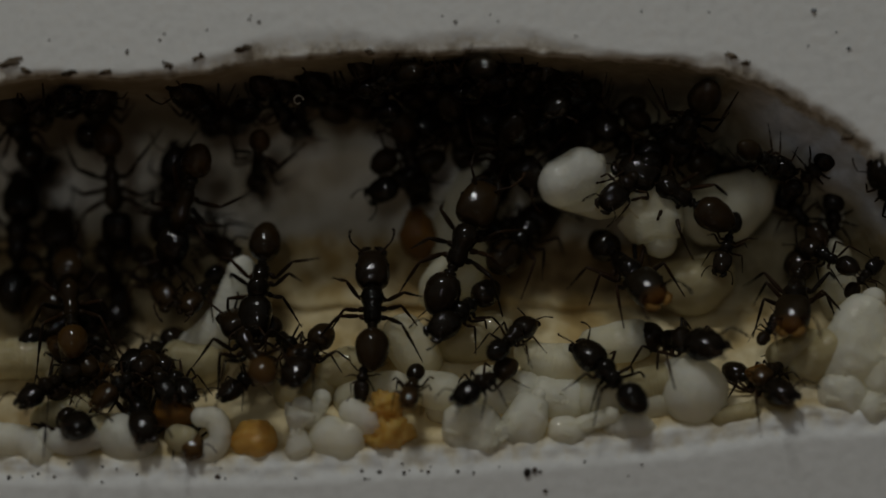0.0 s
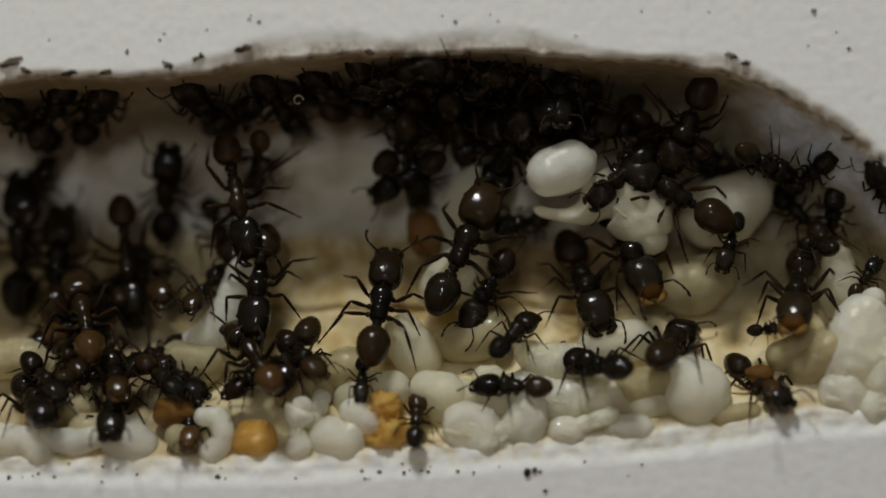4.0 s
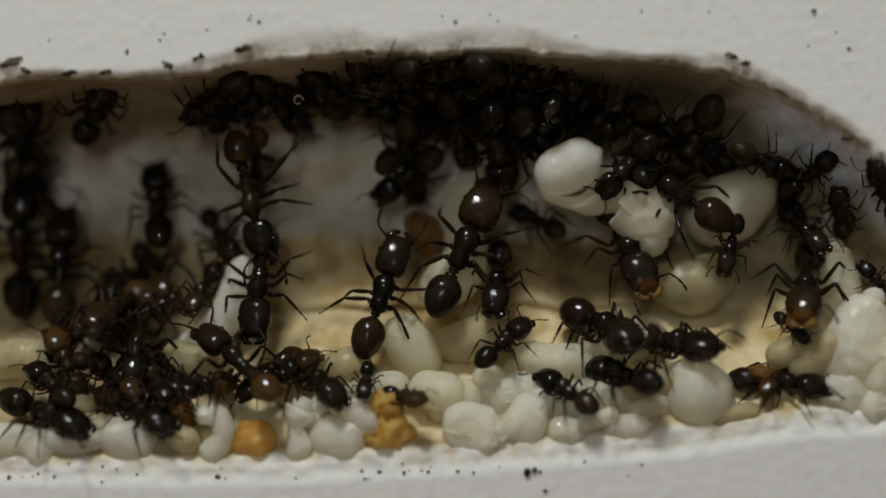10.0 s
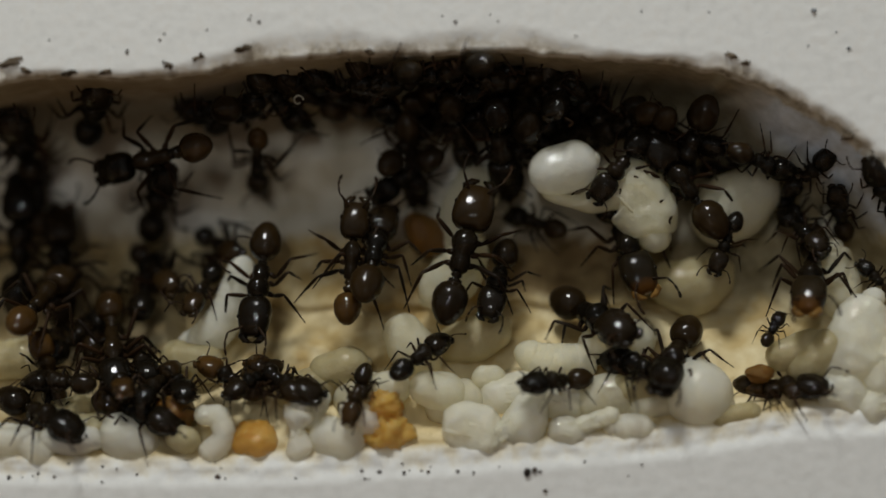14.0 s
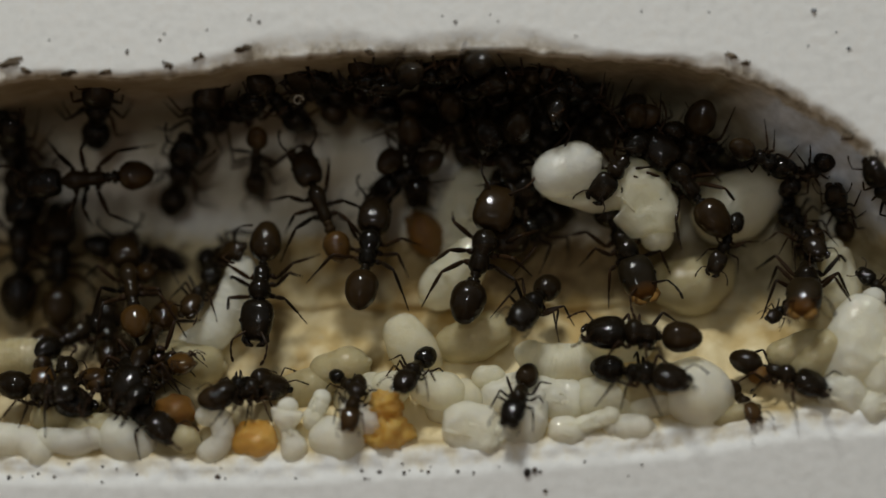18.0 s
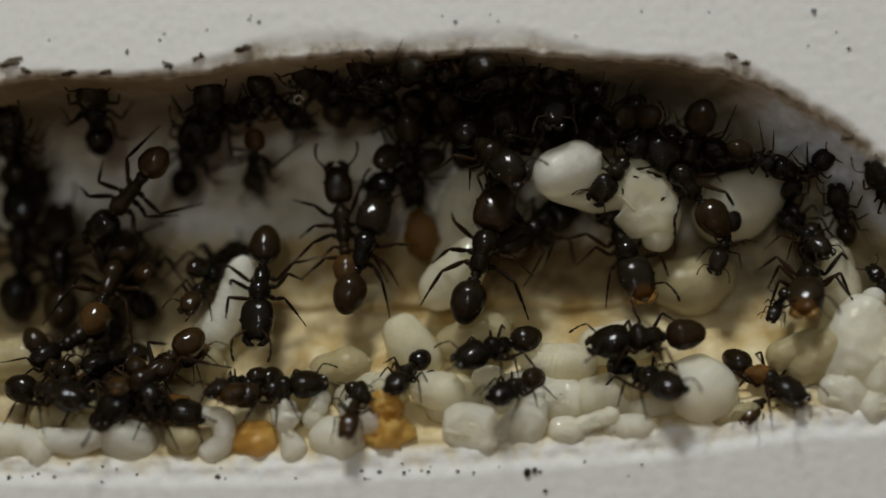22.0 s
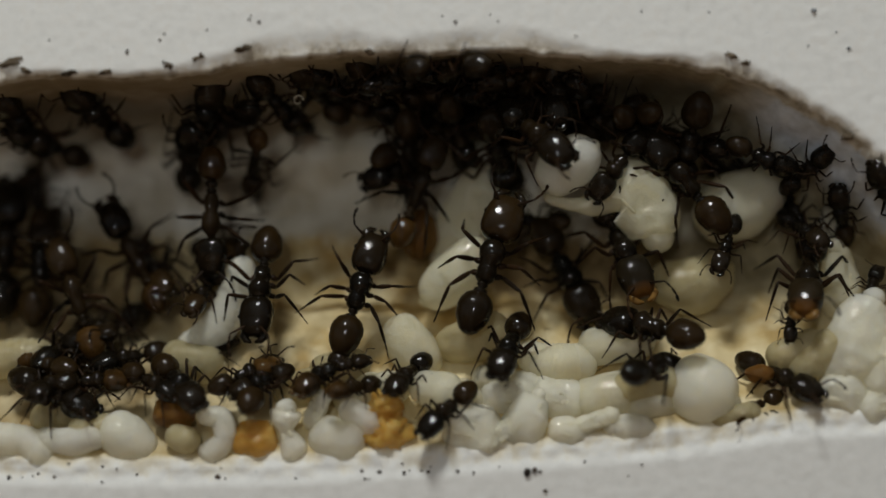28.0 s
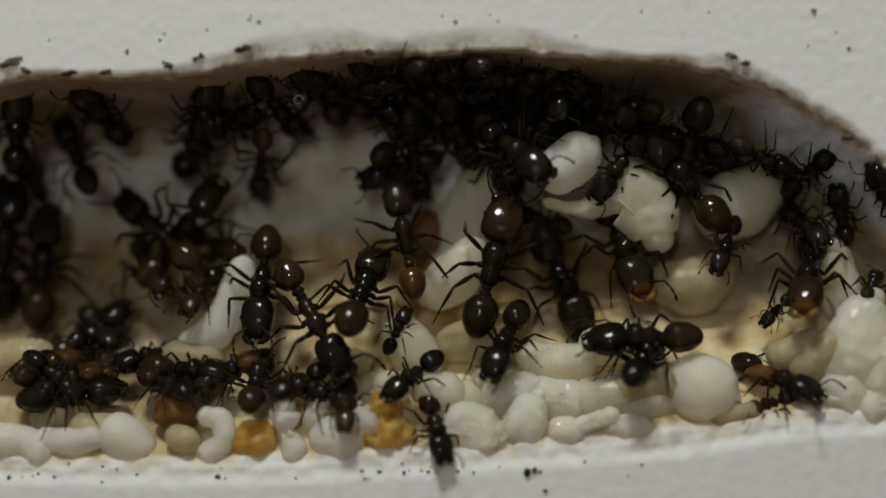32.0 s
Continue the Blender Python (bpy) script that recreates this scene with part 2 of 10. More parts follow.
def hollow(x, z):
    """Depth of the nest chamber behind the face of the block, in mm."""
    if x < -43.9 or x > 37.4:
        return 0.0
    up, down = interp(x, ROOF_LINE) - 0.25 - z, z - interp(x, SILL_LINE) + 0.35
    chip = interp(x, CHIP_LINE) + 0.25
    if down <= 0 or up <= -chip:
        return 0.0
    if up <= 0:
        return 0.30 * smoothstep(0, 1, 1 + up / chip)
    floor_d = 0.9 * down if down < 5 else 4.5 + (down - 5) * 0.95 if down < 9 else 8.3 + (down - 9) * 0.5
    floor_d *= smoothstep(-0.3, 1.6, down)
    floor_d = min(floor_d, 13.0)
    u = min(1.0, up / (3.0 + 4.6 * smoothstep(14, 25, x) + 2.6 * smoothstep(19, 28, x)))
    roof_d = 0.30 + 12.7 * (1 - (1 - u) ** (2.3 - 1.0 * smoothstep(17, 27, x)))
    side = min(1.0, min(x + 44, 37.6 - x) / 4.5)
    deep = 1 + 0.30 * smoothstep(10, 24, -x)
    return min(floor_d * deep, roof_d * (1 + 0.15 * smoothstep(10, 24, -x))) * math.sqrt(max(0.0, 1 - (1 - side) ** 2))


# ---- helpers for building ----
def part(name, bm, mat, parent=None, label=""):
    me = bpy.data.meshes.new(name)
    bm.to_mesh(me)
    bm.free()
    me.materials.append(mat)
    for p in me.polygons:
        p.use_smooth = True
    ob = new(name, me)
    if parent is not None:
        ob.parent = parent
    if label:
        tagged(ob, label)
    return ob


def loft(bm, rings, seg=14, square=1.0):
    """Closed skin through rings (centre, side radius, up radius, side axis, up axis)."""
    rows = []
    for c, a, b, s, u in rings:
        row = []
        for k in range(seg):
            w = 2 * math.pi * k / seg
            cs, sn = math.cos(w), math.sin(w)
            cs, sn = math.copysign(abs(cs) ** square, cs), math.copysign(abs(sn) ** square, sn)
            row.append(bm.verts.new(Vector(c) + Vector(s) * (a * cs) + Vector(u) * (b * sn)))
        rows.append(row)
    for r0, r1 in zip(rows, rows[1:]):
        for k in range(seg):
            bm.faces.new((r0[k], r0[(k + 1) % seg], r1[(k + 1) % seg], r1[k]))
    bm.faces.new(rows[0][::-1])
    bm.faces.new(rows[-1])


def body(stations, seg=16, square=1.0, steps=1):
    """A body along x: stations (x, half width, half height, centre height), in mm."""
    bm = bmesh.new()
    loft(bm, [((x * MM, 0, zc * MM), w * MM, h * MM, (0, 1, 0), (0, 0, 1)) for x, w, h, zc in stations], seg, square)
    bmesh.ops.recalc_face_normals(bm, faces=bm.faces)
    return bm


def rounded(x0, x1, w, h, n=10, zc=0.0, taper=0.0, ridges=0.0, power=0.5):
    """Stations of an egg between x0 and x1; taper moves its width to the front, ridges are segments."""
    out = []
    for i in range(n + 1):
        a = math.pi * i / n
        u = -math.cos(a)
        r = max(0.02, math.sin(a)) ** (power * 2)
        r *= 1 + taper * u
        if ridges:
            r *= 1 - ridges * (0.5 + 0.5 * math.cos(i * math.pi))
        out.append(((x0 + x1) / 2 + (x1 - x0) / 2 * u, w * r, h * r, zc))
    return out


def tube(bm, pts, radii, seg=7):
    rings = []
    for i, p in enumerate(pts):
        d = (Vector(pts[min(i + 1, len(pts) - 1)]) - Vector(pts[max(i - 1, 0)])).normalized()
        s = d.cross(Vector((0.13, 0.21, 1))).normalized()
        rings.append((Vector(p) * MM, radii[i] * MM, radii[i] * MM, s, s.cross(d)))
    loft(bm, rings, seg)


def limb(points, radii):
    """One jointed limb: thick in the middle of each length, pinched at the joints."""
    bm = bmesh.new()
    for (p, q), r in zip(zip(points, points[1:]), radii):
        p, q = Vector(p), Vector(q)
        tube(bm, [p, p.lerp(q, 0.12), p.lerp(q, 0.45), p.lerp(q, 0.85), q], [r * 0.5, r * 0.85, r, r * 0.75, r * 0.5])
    bmesh.ops.recalc_face_normals(bm, faces=bm.faces)
    return bm


# ---- the block of plaster with its chamber ----
def surface(x, z):
    """Depth of the worn plaster, with its roughness, in mm."""
    p = Vector((x, 0, z))
    rag = noise.noise(p * 0.9) * 0.22 + noise.noise(p * 2.3) * 0.07
    y = hollow(x + rag, z + rag * 0.8)
    k = min(1.0, y / 2.0)
    y += k * (noise.noise(p * 0.35 + Vector((0, 3, 0))) * 0.9 + noise.noise(p * 1.1) * 0.20 + noise.noise(p * 3.1) * 0.04)
    y += (1 - k) * 0.025 * noise.noise(p * 1.7)
    crease = z + 4.6 + 0.5 * noise.noise(p * 0.25) + 0.12 * noise.noise(p * 1.2)
    y += k * 0.75 * math.exp(-(crease / 0.22) ** 2) * smoothstep(-20, -12, x) * (1 - smoothstep(20, 26, x))
    lip = z - interp(x, SILL_LINE) + 0.35
    if -1.3 < lip < 1.0:
        # the worn, slightly crumbled lip of the sill
        y += smoothstep(-1.3, -0.1, lip) * (1 - smoothstep(0.3, 1.0, lip)) * (0.30 + 0.20 * noise.noise(p * 0.8) + 0.06 * noise.noise(p * 3.0))
    return max(y, -0.02)


def plaster_block():
    step, x0, x1, z0, z1 = 0.2, -50.0, 48.0, -32.0, 30.0
    nx, nz = int((x1 - x0) / step) + 1, int((z1 - z0) / step) + 1
    verts, faces = [], []
    for j in range(nz):
        for i in range(nx):
            x, z = x0 + i * step, z0 + j * step
            verts.append((x * MM, surface(x, z) * MM, z * MM))
    for j in range(nz - 1):
        for i in range(nx - 1):
            a = j * nx + i
            faces.append((a, a + 1, a + nx + 1, a + nx))
    edge = [i for i in range(nx)] + [j * nx + nx - 1 for j in range(1, nz)] + \
           [(nz - 1) * nx + i for i in range(nx - 2, -1, -1)] + [j * nx for j in range(nz - 2, 0, -1)]
    n = len(verts)
    for e in edge:
        x, y, z = verts[e]
        verts.append((x, 26 * MM, z))
    for k in range(len(edge)):
        a, b = edge[k], edge[(k + 1) % len(edge)]
        faces.append((a, n + k, n + (k + 1) % len(edge), b))
    faces.append([n + k for k in range(len(edge))])
    me = bpy.data.meshes.new("plaster_block")
    me.from_pydata(verts, [], faces)
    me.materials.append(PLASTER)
    for p in me.polygons:
        p.use_smooth = True
    me.update()
    ob = new("plaster_block", me)
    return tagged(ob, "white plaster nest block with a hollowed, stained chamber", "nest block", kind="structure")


plaster_block()


def table_top():
    """The board on which the block stands."""
    bm = bmesh.new()
    bmesh.ops.create_cube(bm, size=1.0)
    bmesh.ops.scale(bm, vec=(0.70, 0.50, 0.025), verts=bm.verts)
    bmesh.ops.translate(bm, vec=(0, -0.08, -0.0446), verts=bm.verts)
    bmesh.ops.bevel(bm, geom=bm.edges[:], offset=0.003, segments=2, affect="EDGES")
    return tagged(part("table_top", bm, WOOD), "plain wooden table top under the nest block", "table top", kind="structure")


table_top()


# ---- ants ----
def ant_parts(kind):
    """Sizes in mm for an ant whose head and gaster centres lie 1 mm apart times its scale."""
    if kind == "major":
        return dict(head=(0.30, 0.80, 0.215, 0.175), sq=0.70, gaster=(0.185, 0.175, 0.27), th=0.125)
    if kind == "broad":
        return dict(head=(0.27, 0.80, 0.21, 0.18), sq=0.74, gaster=(0.19, 0.18, 0.27), th=0.13)
    if kind == "stout":
        return dict(head=(0.25, 0.80, 0.235, 0.20), sq=0.76, gaster=(0.225, 0.21, 0.32), th=0.165)
    if kind == "long":
        return dict(head=(0.33, 0.78, 0.17, 0.145), sq=0.8, gaster=(0.16, 0.15, 0.22), th=0.095)
    if kind == "slim":
        return dict(head=(0.33, 0.82, 0.20, 0.165), sq=0.84, gaster=(0.20, 0.185, 0.29), th=0.12)
    return dict(head=(0.31, 0.82, 0.205, 0.175), sq=0.78, gaster=(0.20, 0.185, 0.295), th=0.128)


def build_ant(kind, body_mat, head_mat, gaster_mat, label, jaw_mat=None):
    d = ant_parts(kind)
    ant = new("ant")
    hx0, hx1, hw, hh = d["head"]
    hc = 0.5
    sx = hx1 - hx0
    shape = [(0.0, 0.40, 0.45), (0.05, 0.66, 0.68), (0.14, 0.88, 0.88), (0.28, 0.99, 0.99), (0.45, 1.0, 1.0), (0.62, 0.95, 0.93), (0.77, 0.86, 0.80),
             (0.89, 0.72, 0.62), (0.97, 0.54, 0.42), (1.0, 0.36, 0.25)]
    bm = body([(hc - sx * 0.5 + sx * u, hw * a, hh * b, 0.02 - 0.03 * u) for u, a, b in shape], 18, d["sq"])
    for v in bm.verts:
        # the notch between the two lobes at the back of the head
        back = max(0.0, (hc - sx * 0.28) * MM - v.co.x) / (sx * 0.22 * MM)
        v.co.x += back * max(0.0, 1 - abs(v.co.y) / (hw * 0.55 * MM)) * sx * 0.07 * MM
    part("head", bm, head_mat, ant)
    # jaws: two curved hooks that meet in front
    for s in (1, -1):
        bm = bmesh.new()
        f = hc + sx * 0.40
        tube(bm, [(f - 0.04, s * hw * 0.55, -0.02), (f + 0.04, s * hw * 0.62, -0.03), (f + 0.09, s * hw * 0.42, -0.03), (f + 0.115, s * hw * 0.10, -0.03)],
             [0.050, 0.055, 0.042, 0.016])
        bmesh.ops.recalc_face_normals(bm, faces=bm.faces)
        part("jaw", bm, jaw_mat or head_mat, ant)
        bm = bmesh.new()
        bmesh.ops.create_uvsphere(bm, u_segments=8, v_segments=6, radius=0.030 * MM)
        bmesh.ops.translate(bm, verts=bm.verts, vec=Vector((hc + 0.03, s * hw * 0.86, hh * 0.45)) * MM)
        part("eye", bm, BLACK, ant)
    w = d["th"]
    part("thorax", body([(-0.20, w * 0.45, w * 0.5, 0.0), (-0.16, w * 0.8, w * 0.85, 0.0), (-0.06, w * 0.85, w * 0.95, 0.0), (0.0, w * 0.72, w * 0.85, 0.01),
                         (0.05, w * 0.95, w * 1.05, 0.03), (0.13, w * 1.15, w * 1.2, 0.035), (0.21, w * 0.95, w, 0.03), (0.26, w * 0.5, w * 0.55, 0.02),
                         (0.31, w * 0.38, w * 0.4, 0.02)], 14), body_mat, ant)
    part("waist", body([(-0.34, 0.045, 0.05, -0.01), (-0.30, 0.075, 0.085, 0.005), (-0.27, 0.07, 0.08, 0.005), (-0.25, 0.036, 0.04, -0.01),
                        (-0.23, 0.062, 0.085, 0.0), (-0.20, 0.055, 0.07, 0.0), (-0.17, 0.03, 0.035, 0.0)], 10), body_mat, ant)
    gw, gh, gl = d["gaster"]
    st = rounded(-0.50 - gl * 0.95, -0.50 + gl * 0.78, gw, gh, 18, 0.0, 0.17, power=0.46)
    st = [(x, a * (0.965 if i in (5, 9, 13) else 1), b * (0.965 if i in (5, 9, 13) else 1), z) for i, (x, a, b, z) in enumerate(st)]
    part("gaster", body(st, 18), gaster_mat, ant)
    # three pairs of legs, each a limb of its own with its root at the thorax
    for s in (1, -1):
        for x, reach, back, k in ((0.16, 0.25, 0.23, 0), (0.02, 0.26, -0.08, 1), (-0.10, 0.29, -0.32, 2)):
            a = Vector((0.02, s * 0.08, -0.05))
            knee = Vector((back * 0.50, s * (0.08 + reach * 0.66), 0.15))
            shin = Vector((back * 1.05, s * (0.08 + reach * 1.10), -0.10))
            toe = Vector((back * 1.45, s * (0.08 + reach * 1.38), -0.26))
            leg = part("leg", limb([(0, 0, 0), a, knee], [0.036, 0.029]), LIMB, ant)
            leg.location = Vector((x, s * w * 0.7, -0.05)) * MM
            part("shin", limb([knee, shin], [0.021]), LIMB, leg)
            part("foot", limb([shin, shin.lerp(toe, 0.55), toe], [0.012, 0.009]), LIMB, leg)
        tip = hc + sx * 0.30
        feeler = part("antenna", limb([(0, 0, 0), (0.11, s * 0.17, 0.09)], [0.016]), LIMB, ant)
        part("feeler_tip", limb([(0.11, s * 0.17, 0.09), (0.20, s * 0.215, 0.05), (0.28, s * 0.235, 0.0), (0.35, s * 0.23, -0.04)], [0.014, 0.016, 0.019]), LIMB, feeler)
        feeler.location = Vector((tip, s * hw * 0.38, hh * 0.5)) * MM
    return tagged(ant, label, "ant", "ants of the colony")


PROTO = {
    "major": build_ant("major", BLACK, BROWN, BLACK, "large black worker ant with a broad reddish-brown head"),
    "media": build_ant("media", BLACK, BLACK, BROWN, "glossy black worker ant with a dark brown gaster"),
    "minor": build_ant("slim", BLACK, BROWN, BLACK, "small dark worker ant among the brood"),
    "stout": build_ant("stout", BLACK, BLACK, BROWN, "stocky black worker ant busy with the brood"),
    "umber": build_ant("stout", BROWN, RUST, BROWN, "stocky umber-brown worker ant among the brood"),
    "rusty": build_ant("long", BROWN, BROWN, RUST, "worker ant with rusty translucent gaster in the chamber's shade"),
    "young": build_ant("broad", BLACK, DULL, BROWN, "worker ant with a dull brown head and amber jaws", AMBER),
}
USED = set()


def ant(kind, size):
    """An ant of the colony; size is the distance of its head from its gaster in mm."""
    p = PROTO[kind]
    if kind not in USED:
        USED.add(kind)
        ob = p
    else:
        ob = copy_thing(p, Matrix())
    ob.scale = (size, size, size)
    return ob


def mm(x, y, z, rx=0, ry=0, rz=0):
    return pose(x * MM, y * MM, z * MM, rx, ry, rz)


def stir(a, seed, busy):
    """Legs and feelers step and sway, each about its own root."""
    rnd = random.Random(seed)
    for limb_ob in a.children:
        kind = limb_ob.name.split(".")[0]
        if kind not in ("leg", "antenna"):
            continue
        side = 1 if limb_ob.location.y > 0 else -1
        base = limb_ob.location.copy()
        lean, lift = rnd.uniform(-22, 22), rnd.uniform(-14, 10)
        swing = (22 if kind == "antenna" else 15) * busy
        beat = 0.8 if busy > 0.6 else 1.6
        rows, t = [], 0.0
        while t < 32.01:
            yaw = lean + swing * rnd.uniform(-1, 1)
            rows.append((t, Matrix.Translation(base) @ pose(0, 0, 0, side * (lift + 8 * busy * rnd.uniform(-1, 1)), 0, side * yaw)))
            t += beat
        walk(limb_ob, rows)


# ---- brood ----
def chain(points, radii, folds=0.0):
    """A soft body along a bent line, with faint rings."""
    bm = bmesh.new()
    n = 30
    span = sum((Vector(q) - Vector(p)).length for p, q in zip(points, points[1:]))
    short = span < 2.0 * max(radii)
    rings = 0.0 if short else 0.03
    line, rad = [], []
    for i in range(n + 1):
        u = i / n * (len(points) - 1)
        k = min(int(u), len(points) - 2)
        w = u - k
        p = [Vector(points[max(0, min(len(points) - 1, k + j))]) for j in (-1, 0, 1, 2)]
        q = 0.5 * ((2 * p[1]) + (-p[0] + p[2]) * w + (2 * p[0] - 5 * p[1] + 4 * p[2] - p[3]) * w * w + (-p[0] + 3 * p[1] - 3 * p[2] + p[3]) * w ** 3)
        s = w * w * (3 - 2 * w)
        r = radii[k] * (1 - s) + radii[k + 1] * s
        line.append(q)
        rad.append(r * (1 + rings * math.cos(i * math.pi * 0.8)))
    if short:
        # a stout body: one skin round the whole bent row
        centre = sum(line, Vector()) / len(line)
        bmesh.ops.create_uvsphere(bm, u_segments=28, v_segments=18, radius=1.0)
        seed = Vector((points[0][0] * 7.1, points[-1][2] * 5.3, radii[0] * 9.7))
        for v in bm.verts:
            d = v.co.normalized()
            far = 0.0
            for q, r in zip(line, rad):
                o = centre - q
                h = o.dot(d)
                disc = h * h - o.length_squared + r * r
                if disc > 0:
                    far = max(far, -h + math.sqrt(disc))
            far *= 1 + (0.10 if folds else 0.06) * noise.noise(d * 1.6 + seed) + (0.03 if folds else 0.02) * noise.noise(d * 4 + seed) - folds * (1 - min(1.0, abs(noise.noise(d * 1.5 + seed * 1.3)) * 6))
            v.co = (centre + d * far) * MM
        return bm
    # round caps at both ends
    pts, rr = [], []
    first = (line[0] - line[1]).normalized()
    last = (line[-1] - line[-2]).normalized()
    for j in range(6, 0, -1):
        a = math.pi / 2 * (j - 0.35) / 6
        pts.append(line[0] + first * (rad[0] * math.sin(a)))
        rr.append(rad[0] * math.cos(a))
    pts += line
    rr += rad
    for j in range(1, 7):
        a = math.pi / 2 * (j - 0.35) / 6
        pts.append(line[-1] + last * (rad[-1] * math.sin(a)))
        rr.append(rad[-1] * math.cos(a))
    tube(bm, pts, rr, 20)
    seed = Vector((points[0][0] * 7.1, points[-1][2] * 5.3, radii[0] * 9.7))
    centre = sum((Vector(p) for p in points), Vector()) / len(points) * MM
    for v in bm.verts:
        v.co += (v.co - centre) * ((0.22 if folds else 0.14) * noise.noise(v.co * 500 + seed) + 0.012 * noise.noise(v.co * 1500 + seed) - folds * (1 - min(1.0, abs(noise.noise(v.co * 520 + seed * 1.3)) * 6)))
    bmesh.ops.recalc_face_normals(bm, faces=bm.faces)
    return bm


def larva(points, radii, mat, m, label, group="brood of the colony"):
    if mat is PUPA:
        return pupa(points, radii, m, label)
    ob = new("larva")
    part("body", chain(points, radii), mat, ob)
    way = (Vector(points[-1]) - Vector(points[-2])).normalized()
    bm = bmesh.new()
    bmesh.ops.create_uvsphere(bm, u_segments=14, v_segments=10, radius=radii[-1] * 0.3 * MM)
    bmesh.ops.translate(bm, verts=bm.verts, vec=(Vector(points[-1]) + way * radii[-1] * 0.82) * MM)
    part("head", bm, mat, ob)
    ob.matrix_basis = m
    return tagged(ob, label, "ant larva", group)


def pupa(points, radii, m, label):
    """A naked pupa along a line: tucked head, hump of the thorax, ringed gaster, folded legs and feelers towards the glass."""
    ob = new("pupa")
    a, c = Vector(points[0]), Vector(points[-1])
    way = (c - a).normalized() if (c - a).length > 1e-6 else Vector((1, 0, 0))
    s = (c - a).length + radii[0] + radii[-1]
    fat = min(1.75, max(0.8, max(radii) / (0.225 * s)))
    belly = (Vector((0.25, -1, 0.2)) - way * way.dot(Vector((0.25, -1, 0.2)))).normalized()
    side = belly.cross(way)
    mid = (a + way * -radii[0] + c + way * radii[-1]) / 2
    local = Matrix(((way.x, side.x, belly.x, mid.x * MM), (way.y, side.y, belly.y, mid.y * MM), (way.z, side.z, belly.z, mid.z * MM), (0, 0, 0, 1)))
    seed = Vector((s * 3.1, radii[0] * 7.7, mid.x * 5.3))

    def laid(name, bm, crease=0.05):
        for v in bm.verts:
            q = v.co / (s * MM)
            v.co *= 1 + crease * noise.noise(q * 5 + seed) + crease * 0.5 * noise.noise(q * 13 + seed)
        bm.transform(local)
        part(name, bm, PUPA, ob)

    if s < 3.5 * max(radii):
        # a plump one: the folds hardly part head, thorax and gaster
        r = max(radii)
        part("body", chain(points, radii, 0.05), PUPA, ob)
        bm = bmesh.new()
        bmesh.ops.create_uvsphere(bm, u_segments=18, v_segments=12, radius=radii[-1] * 0.72 * MM)
        bmesh.ops.translate(bm, verts=bm.verts, vec=(c + way * radii[-1] * 0.42 + belly * radii[-1] * 0.2) * MM)
        part("head", bm, PUPA, ob)
        for k, w in ((0, 0.45), (1, -0.35), (2, 0.05)):
            p0 = mid + way * (r * (0.75 - 0.2 * k)) + side * (r * w * 0.6) + belly * (r * 0.78)
            p1 = mid + way * (r * 0.15) + side * (r * w) + belly * (r * 0.93 * math.sqrt(1 - w * w * 0.9))
            p2 = mid + way * (r * -0.65) + side * (r * w * 0.7) + belly * (r * 0.80 * math.sqrt(1 - w * w * 0.5))
            part("folded_leg", limb([p0, p1, p2], [r * 0.13, r * 0.11]), PUPA, ob)
        ob.matrix_basis = m
        return tagged(ob, label, "ant pupa", "brood of the colony")
    laid("head", body(rounded(0.12 * s, 0.50 * s, 0.19 * s * fat, 0.18 * s * fat, 16, 0.0, power=0.4), 20))
    laid("thorax", body(rounded(-0.26 * s, 0.40 * s, 0.205 * s * fat, 0.19 * s * fat, 16, 0.0, power=0.45), 20))
    ring = rounded(-0.50 * s, 0.06 * s, 0.225 * s * fat, 0.215 * s * fat, 24, 0.0, 0.05, power=0.42)
    laid("gaster", body([(x, w * (0.98 if k % 5 == 0 else 1), h * (0.98 if k % 5 == 0 else 1), z) for k, (x, w, h, z) in enumerate(ring)], 22))
    for sd in (1, -1):
        y = sd * 0.075 * s * fat
        laid("folded_leg", limb([(0.16 * s, y, 0.10 * s), (0.10 * s, y * 1.5, 0.135 * s * fat), (-0.08 * s, y * 1.1, 0.175 * s * fat), (-0.28 * s, y * 0.6, 0.180 * s * fat)],
                                [0.048 * s, 0.050 * s, 0.042 * s]), 0.02)
        laid("folded_antenna", limb([(0.42 * s, sd * 0.07 * s, 0.09 * s), (0.28 * s, sd * 0.14 * s * fat, 0.105 * s * fat), (0.10 * s, sd * 0.13 * s * fat, 0.12 * s * fat)],
                                    [0.036 * s, 0.036 * s]), 0.02)
    ob.matrix_basis = m
    return tagged(ob, label, "ant pupa", "brood of the colony")


